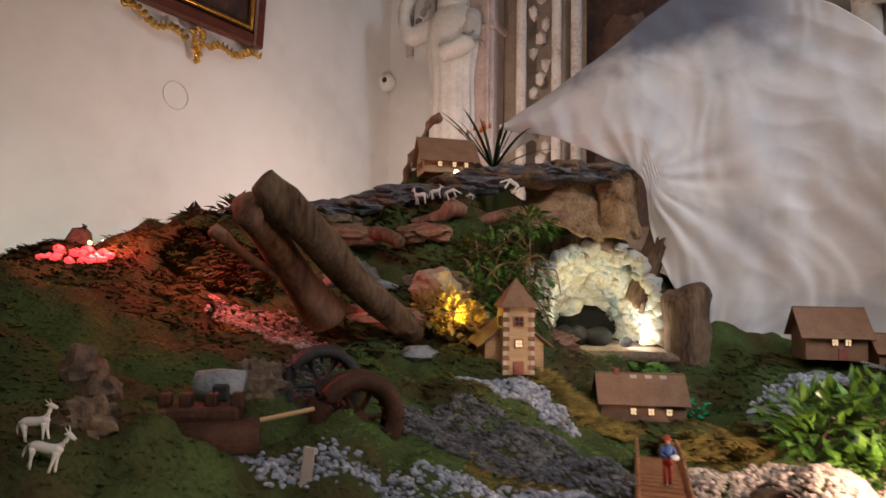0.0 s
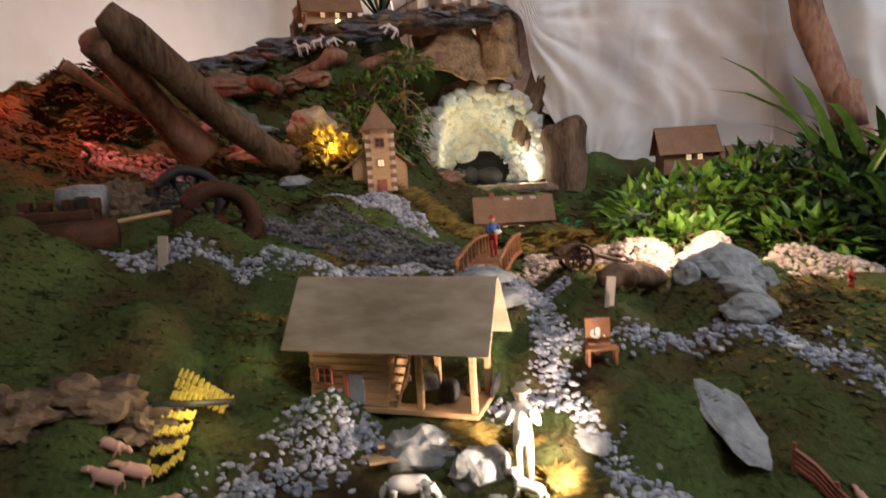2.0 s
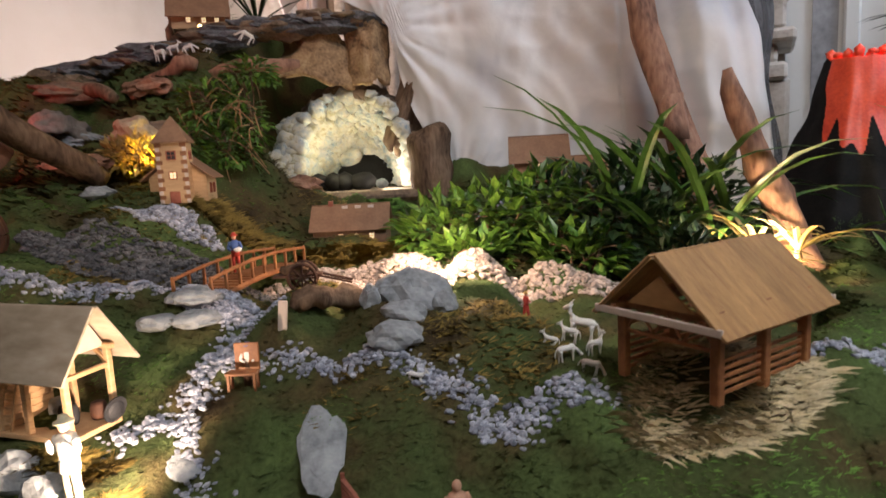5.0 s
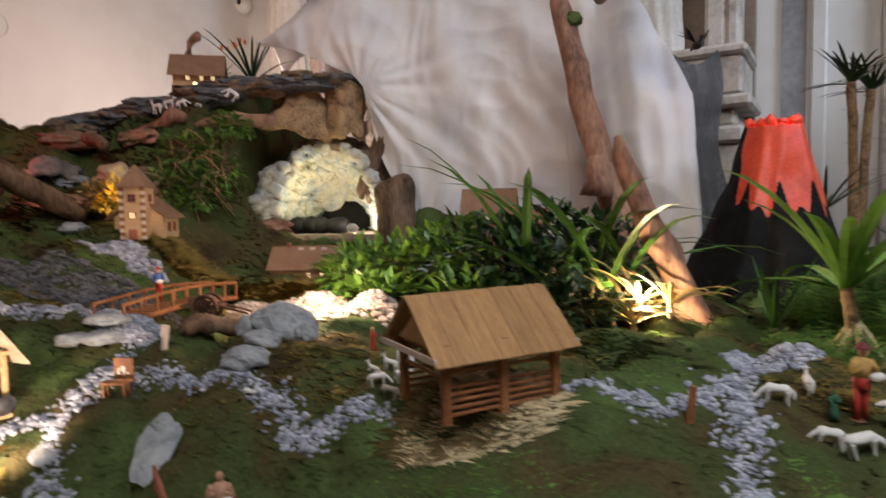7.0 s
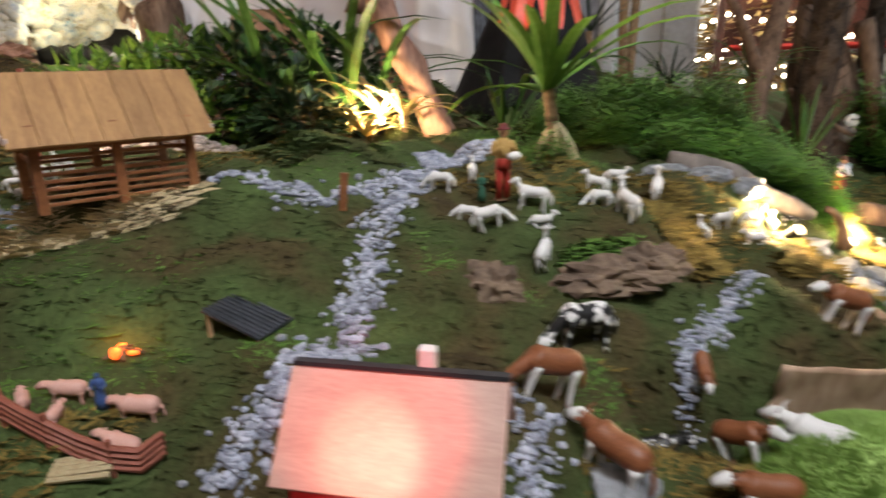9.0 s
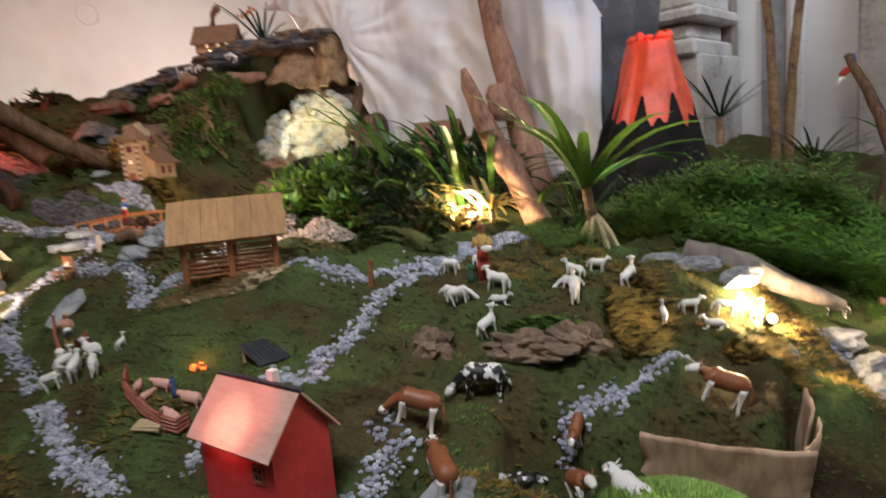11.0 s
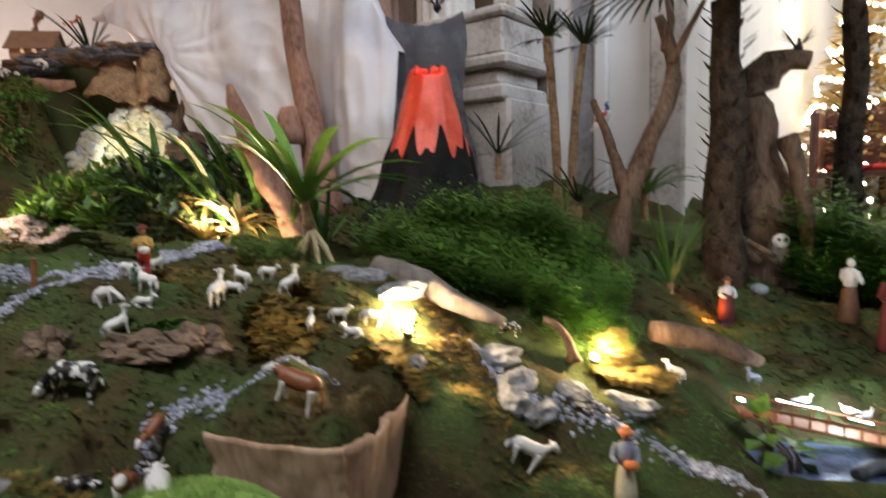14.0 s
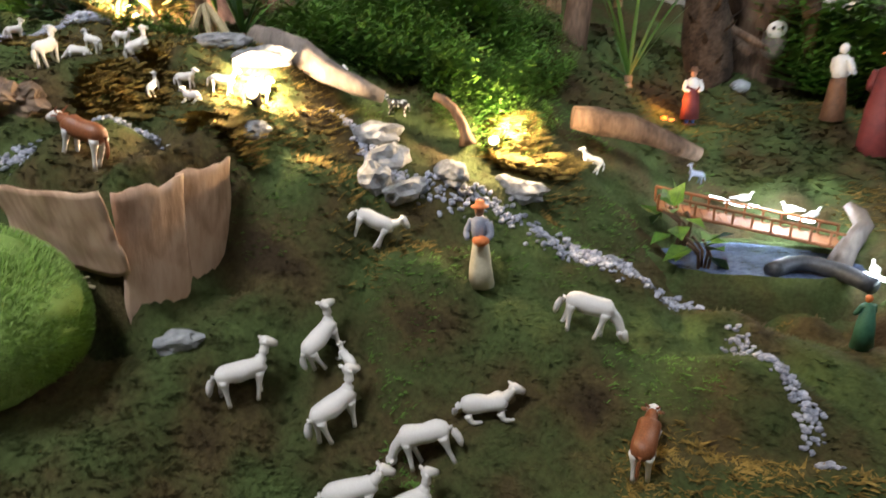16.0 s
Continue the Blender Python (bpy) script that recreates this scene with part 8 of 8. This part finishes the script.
rng = random.Random(21)
for pts, half in TRACKS:
    length = sum(math.dist(a, b) for a, b in zip(pts, pts[1:]))
    spots = []
    for k in range(int(length * half * 2 * 26000)):
        x, y = along(pts, rng.random())
        wob = half * (1 + 0.5 * noise.noise(Vector((x * 14, y * 14, 0))))
        spots.append((x + rng.gauss(0, wob * 0.5), y + rng.gauss(0, wob * 0.5), rng.choice((0.0035, 0.0045, 0.0055, 0.007))))
    scatter_stones("gravel_path", spots, GRAVEL, "path of loose pale blue-grey gravel on the moss")
for name, (cx, cy, rx, ry), n, sizes, mat, label in (
        ("gravel_bed", (0.22, 1.20, 0.27, 0.10), 1900, (0.005, 0.007, 0.009), GRAVEL_DARK, "river bed gravel, dark grey with shade in its colour"),
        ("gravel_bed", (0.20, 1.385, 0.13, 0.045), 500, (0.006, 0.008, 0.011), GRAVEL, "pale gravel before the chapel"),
        ("gravel_bed", (0.76, 1.27, 0.27, 0.14), 3000, (0.005, 0.007, 0.010), GRAVEL_WARM, "river bed gravel, pinkish with lamplight in its colour"),
        ("gravel_bed", (1.18, 1.18, 0.22, 0.10), 1100, (0.005, 0.007, 0.010), GRAVEL_WARM, "river bed gravel, pinkish with lamplight in its colour"),
        ("gravel_bed", (0.50, 0.99, 0.10, 0.06), 700, (0.005, 0.007, 0.009), GRAVEL, "blue-grey gravel below the footbridge"),
        ("gravel_bed", (1.86, 0.90, 0.09, 0.055), 700, (0.005, 0.007, 0.009), GRAVEL, "white gravel lit beside the path"),
        ("gravel_bed", (0.55, 2.40, 0.20, 0.05), 500, (0.005, 0.007), GRAVEL_WARM, "pale gravel before the grotto"),
        ("gravel_bed", (1.15, 2.12, 0.16, 0.06), 500, (0.008, 0.012), GRAVEL, "white stones before the farmhouse"),
        ("gravel_bed", (-0.42, 1.46, 0.16, 0.05), 700, (0.005, 0.008), GRAVEL_WARM, "coarse gravel running down from the red slope"),
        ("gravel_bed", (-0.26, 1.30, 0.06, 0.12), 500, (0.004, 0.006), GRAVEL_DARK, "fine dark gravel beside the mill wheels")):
    spots = []
    for k in range(n):
        a, r = rng.uniform(0, 6.283), rng.random() ** 0.5
        r *= 1 + 0.25 * noise.noise(Vector((math.cos(a) * 2, math.sin(a) * 2, cx)))
        spots.append((cx + rx * r * math.cos(a), cy + ry * r * math.sin(a), rng.choice(sizes)))
    scatter_stones(name, spots, mat, label)


def inside_track(x, y):
    for pts, half in TRACKS:
        for (a, b), (c, d) in zip(pts, pts[1:]):
            lx, ly = c - a, d - b
            u = max(0, min(1, ((x - a) * lx + (y - b) * ly) / (lx * lx + ly * ly)))
            if (x - a - u * lx) ** 2 + (y - b - u * ly) ** 2 < (half * 0.8) ** 2:
                return True
    return ((x - 0.22) / 0.25) ** 2 + ((y - 1.20) / 0.09) ** 2 < 1 or ((x - 0.80) / 0.25) ** 2 + ((y - 1.22) / 0.09) ** 2 < 1 or ((x - 1.18) / 0.2) ** 2 + ((y - 1.18) / 0.09) ** 2 < 1 or ((x - 3.32) / 0.24) ** 2 + ((y - 1.03) / 0.13) ** 2 < 1 \
        or ((x - 0.29) / 0.13) ** 2 + ((y - 0.69) / 0.06) ** 2 < 1


def scatter_tufts(name, spots, hgt, mat, label, blades=4, wide=0.24):
    """Short tufts: spots are x, y and a size."""
    verts, faces = [], []
    rng = random.Random(len(spots) + 7)
    for x, y, s in spots:
        z = ground(x, y) - 0.001
        for k in range(blades):
            a = rng.uniform(0, 6.283)
            h = hgt * s * rng.uniform(0.5, 1.2)
            dx, dy = math.cos(a), math.sin(a)
            ln = rng.uniform(0.9, 1.9)
            i = len(verts)
            w = h * wide
            px, py = x + dx * h * 0.15, y + dy * h * 0.15
            verts += [(px - dy * w, py + dx * w, z), (px + dy * w, py - dx * w, z), (px + dx * h * ln * 0.6, py + dy * h * ln * 0.6, z + h * 0.38), (px + dx * h * ln, py + dy * h * ln, z + h * rng.uniform(0.3, 0.6))]
            faces += [(i, i + 1, i + 2), (i + 2, i + 1, i + 3)]
    me = bpy.data.meshes.new(name)
    me.from_pydata(verts, [], faces)
    me.materials.append(mat)
    # blades shade softly, leaning with the ground below them
    me.shade_smooth()
    ways = []
    for x, y, s in spots:
        n = Vector((ground(x - 0.01, y) - ground(x + 0.01, y), ground(x, y - 0.01) - ground(x, y + 0.01), 0.02)).normalized()
        for k in range(blades):
            q = (n + Vector((rng.uniform(-0.28, 0.28), rng.uniform(-0.28, 0.28), 0))).normalized()
            ways += [tuple(q)] * 4
    me.normals_split_custom_set_from_vertices(ways)
    return tagged(new(name, me), label, "moss", kind="stuff")


rng = random.Random(31)
fine, fresh, golden, coarse, brown = [], [], [], [], []
CUSHIONS = [(1.29, 0.465, 0.17, 0.045), (1.23, 0.345, 0.06, 0.05), (1.77, 0.52, 0.035, 0.06), (2.06, 0.555, 0.05, 0.03), (2.51, 0.59, 0.09, 0.05), (3.13, 0.63, 0.10, 0.07), (2.87, 0.815, 0.04, 0.02), (-0.07, 1.02, 0.12, 0.05), (-0.66, 1.16, 0.16, 0.09)]
for k in range(150000):
    y = 0.05 + 2.3 * rng.random() ** 1.7
    x = rng.uniform(-1.4, 3.7)
    if inside_track(x, y):
        continue
    v = noise.noise(Vector((x * 4.5, y * 4.5, 8)))
    g = noise.noise(Vector((x * 3.2, y * 3.2, 20)))
    if v > 0.30 or any(((x - a) / c) ** 2 + ((y - b) / d) ** 2 < 0.75 + 0.5 * noise.noise(Vector((x * 20, y * 20, 4))) + 0.5 * rng.random() for a, b, c, d in CUSHIONS):
        fresh.append((x, y, rng.uniform(0.6, 1.1)))
    elif g > 0.24 or (y > 1.36 and x < 0.85 and g > -0.08):
        golden.append((x, y, rng.uniform(0.7, 1.3)))
    elif y > 1.45 and x < 0.6:
        (brown if g + 0.4 * v < 0.12 else coarse).append((x, y, rng.uniform(0.8, 1.8)))
    elif y > 1.3:
        coarse.append((x, y, rng.uniform(0.8, 1.8)))
    else:
        fine.append((x, y, rng.uniform(0.6, 1.3)))
scatter_tufts("moss_cover", fine, 0.008, TUFT, "short dark green moss covering the stage")
scatter_tufts("moss_cover", coarse, 0.011, TUFT, "shaggy dark green moss on the slopes")
scatter_tufts("brown_moss", brown, 0.012, TUFT_BROWN, "withered brown moss on the mountain side")
scatter_tufts("fresh_moss", fresh, 0.008, TUFT_LIGHT, "patches of fresh light green moss")
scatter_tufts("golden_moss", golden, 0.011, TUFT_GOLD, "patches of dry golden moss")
# the golden cushions next to lamps have the lamps' glow put into their colour
for cx, cy, rx, ry, n, hgt, mat, lab in ((0.41, 0.60, 0.075, 0.018, 420, 0.020, TUFT_GOLD, "golden moss cushion before the barn"), (0.515, 0.525, 0.022, 0.022, 160, 0.020, TUFT_GOLD, "golden moss cushion by the piper, lamplight in its colour"), (0.66, 1.475, 0.13, 0.04, 1000, 0.030, TUFT_GOLD, "golden moss bank above the river"), (0.34, 1.51, 0.14, 0.05, 1000, 0.028, TUFT_GOLD, "golden moss beside the chapel"),
                                         (2.20, 0.66, 0.06, 0.09, 500, 0.022, TUFT_GOLD, "golden moss ridge beside the lit flock, lamplight in its colour"), (2.42, 0.62, 0.06, 0.03, 200, 0.02, TUFT_GOLD, "golden moss by the lamp, lamplight in its colour"), (2.86, 1.02, 0.09, 0.07, 600, 0.028, TUFT_GOLD, "golden moss bank by the fern lamp, lamplight in its colour"), (-0.62, 1.62, 0.18, 0.10, 900, 0.03, TUFT, "dry moss on the red slope"),
                                         (0.02, 1.70, 0.10, 0.06, 500, 0.03, TUFT_GOLD, "golden moss behind the chapel, lamplight in its colour"), (2.02, 0.55, 0.06, 0.03, 300, 0.014, TUFT_LIGHT, "fresh moss cushion"), (1.60, 0.90, 0.14, 0.10, 1200, 0.016, TUFT, "moss mound behind the hay barn"), (0.70, 2.25, 0.10, 0.05, 300, 0.02, TUFT_LIGHT, "fresh moss before the stump"), (0.68, 2.46, 0.07, 0.03, 10, 0.02, TUFT_LIGHT, "fresh moss")):
    spots = []
    for k in range(n * 3):
        a, r = rng.uniform(0, 6.283), rng.random() ** 0.5
        spots.append((cx + rx * r * math.cos(a), cy + ry * r * math.sin(a), rng.uniform(0.6, 1.2)))
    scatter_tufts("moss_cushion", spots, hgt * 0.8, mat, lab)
spots = []
for k in range(1500):
    a, r = rng.uniform(0, 6.283), rng.uniform(0.2, 1.0) ** 0.5
    c, s = math.cos(radians(34)), math.sin(radians(34))
    u, v = 0.14 * r * math.cos(a), 0.10 * r * math.sin(a)
    spots.append((1.30 + u * c - v * s, 0.60 + u * s + v * c, rng.uniform(0.6, 1.4)))
scatter_tufts("straw_litter", spots, 0.019, STRAW, "pale straw spilled round the hay barn", 4, 0.06)
# the bright mound of the ducks
bm = lump(bmesh.new(), (0, 0, 0), (0.165, 0.135, 0.125), 4, 0.10)
solo("green_mound", bm, MOUND_GREEN, "round mound under the ducks", "mound", Matrix.Translation(on(2.265, 0.240, -0.01)), smooth=True)
MOUND = on(2.265, 0.240, -0.01)
verts, faces = [], []
for k in range(18000):
    a, e = rng.uniform(0, 6.283), rng.uniform(-0.45, 1.0)
    c = math.sqrt(1 - e * e)
    o = Vector((math.cos(a) * c, math.sin(a) * c, e))
    p = MOUND + Vector((0.165 * o.x, 0.135 * o.y, 0.125 * o.z))
    d = (o + Vector((rng.uniform(-0.6, 0.6), rng.uniform(-0.6, 0.6), 0.3))).normalized() * 0.011
    w = d.cross(Vector((0.3, 0.5, 0.2))).normalized() * 0.0016
    i = len(verts)
    verts += [tuple(p - w), tuple(p + w), tuple(p + d)]
    faces.append((i, i + 1, i + 2))
me = bpy.data.meshes.new("mound_grass")
me.from_pydata(verts, [], faces)
me.materials.append(MOUND_GREEN)
tagged(new("mound_grass", me), "fine bright green grass on the mound", "grass", kind="stuff")
bm = bmesh.new()
for k in range(60):
    p = Vector((rng.uniform(-0.05, 0.05), rng.uniform(-0.02, 0.02), rng.uniform(0, 0.02)))
    tube(bm, [p, p + Vector((rng.uniform(0.03, 0.06), rng.uniform(-0.02, 0.02), rng.uniform(-0.01, 0.01)))], 0.0014, 4)
solo("straw_bundle", bm, STRAW, "small heap of loose straw above the mound", "straw", Matrix.Translation(on(2.27, 0.37, 0.01)), kind="stuff")
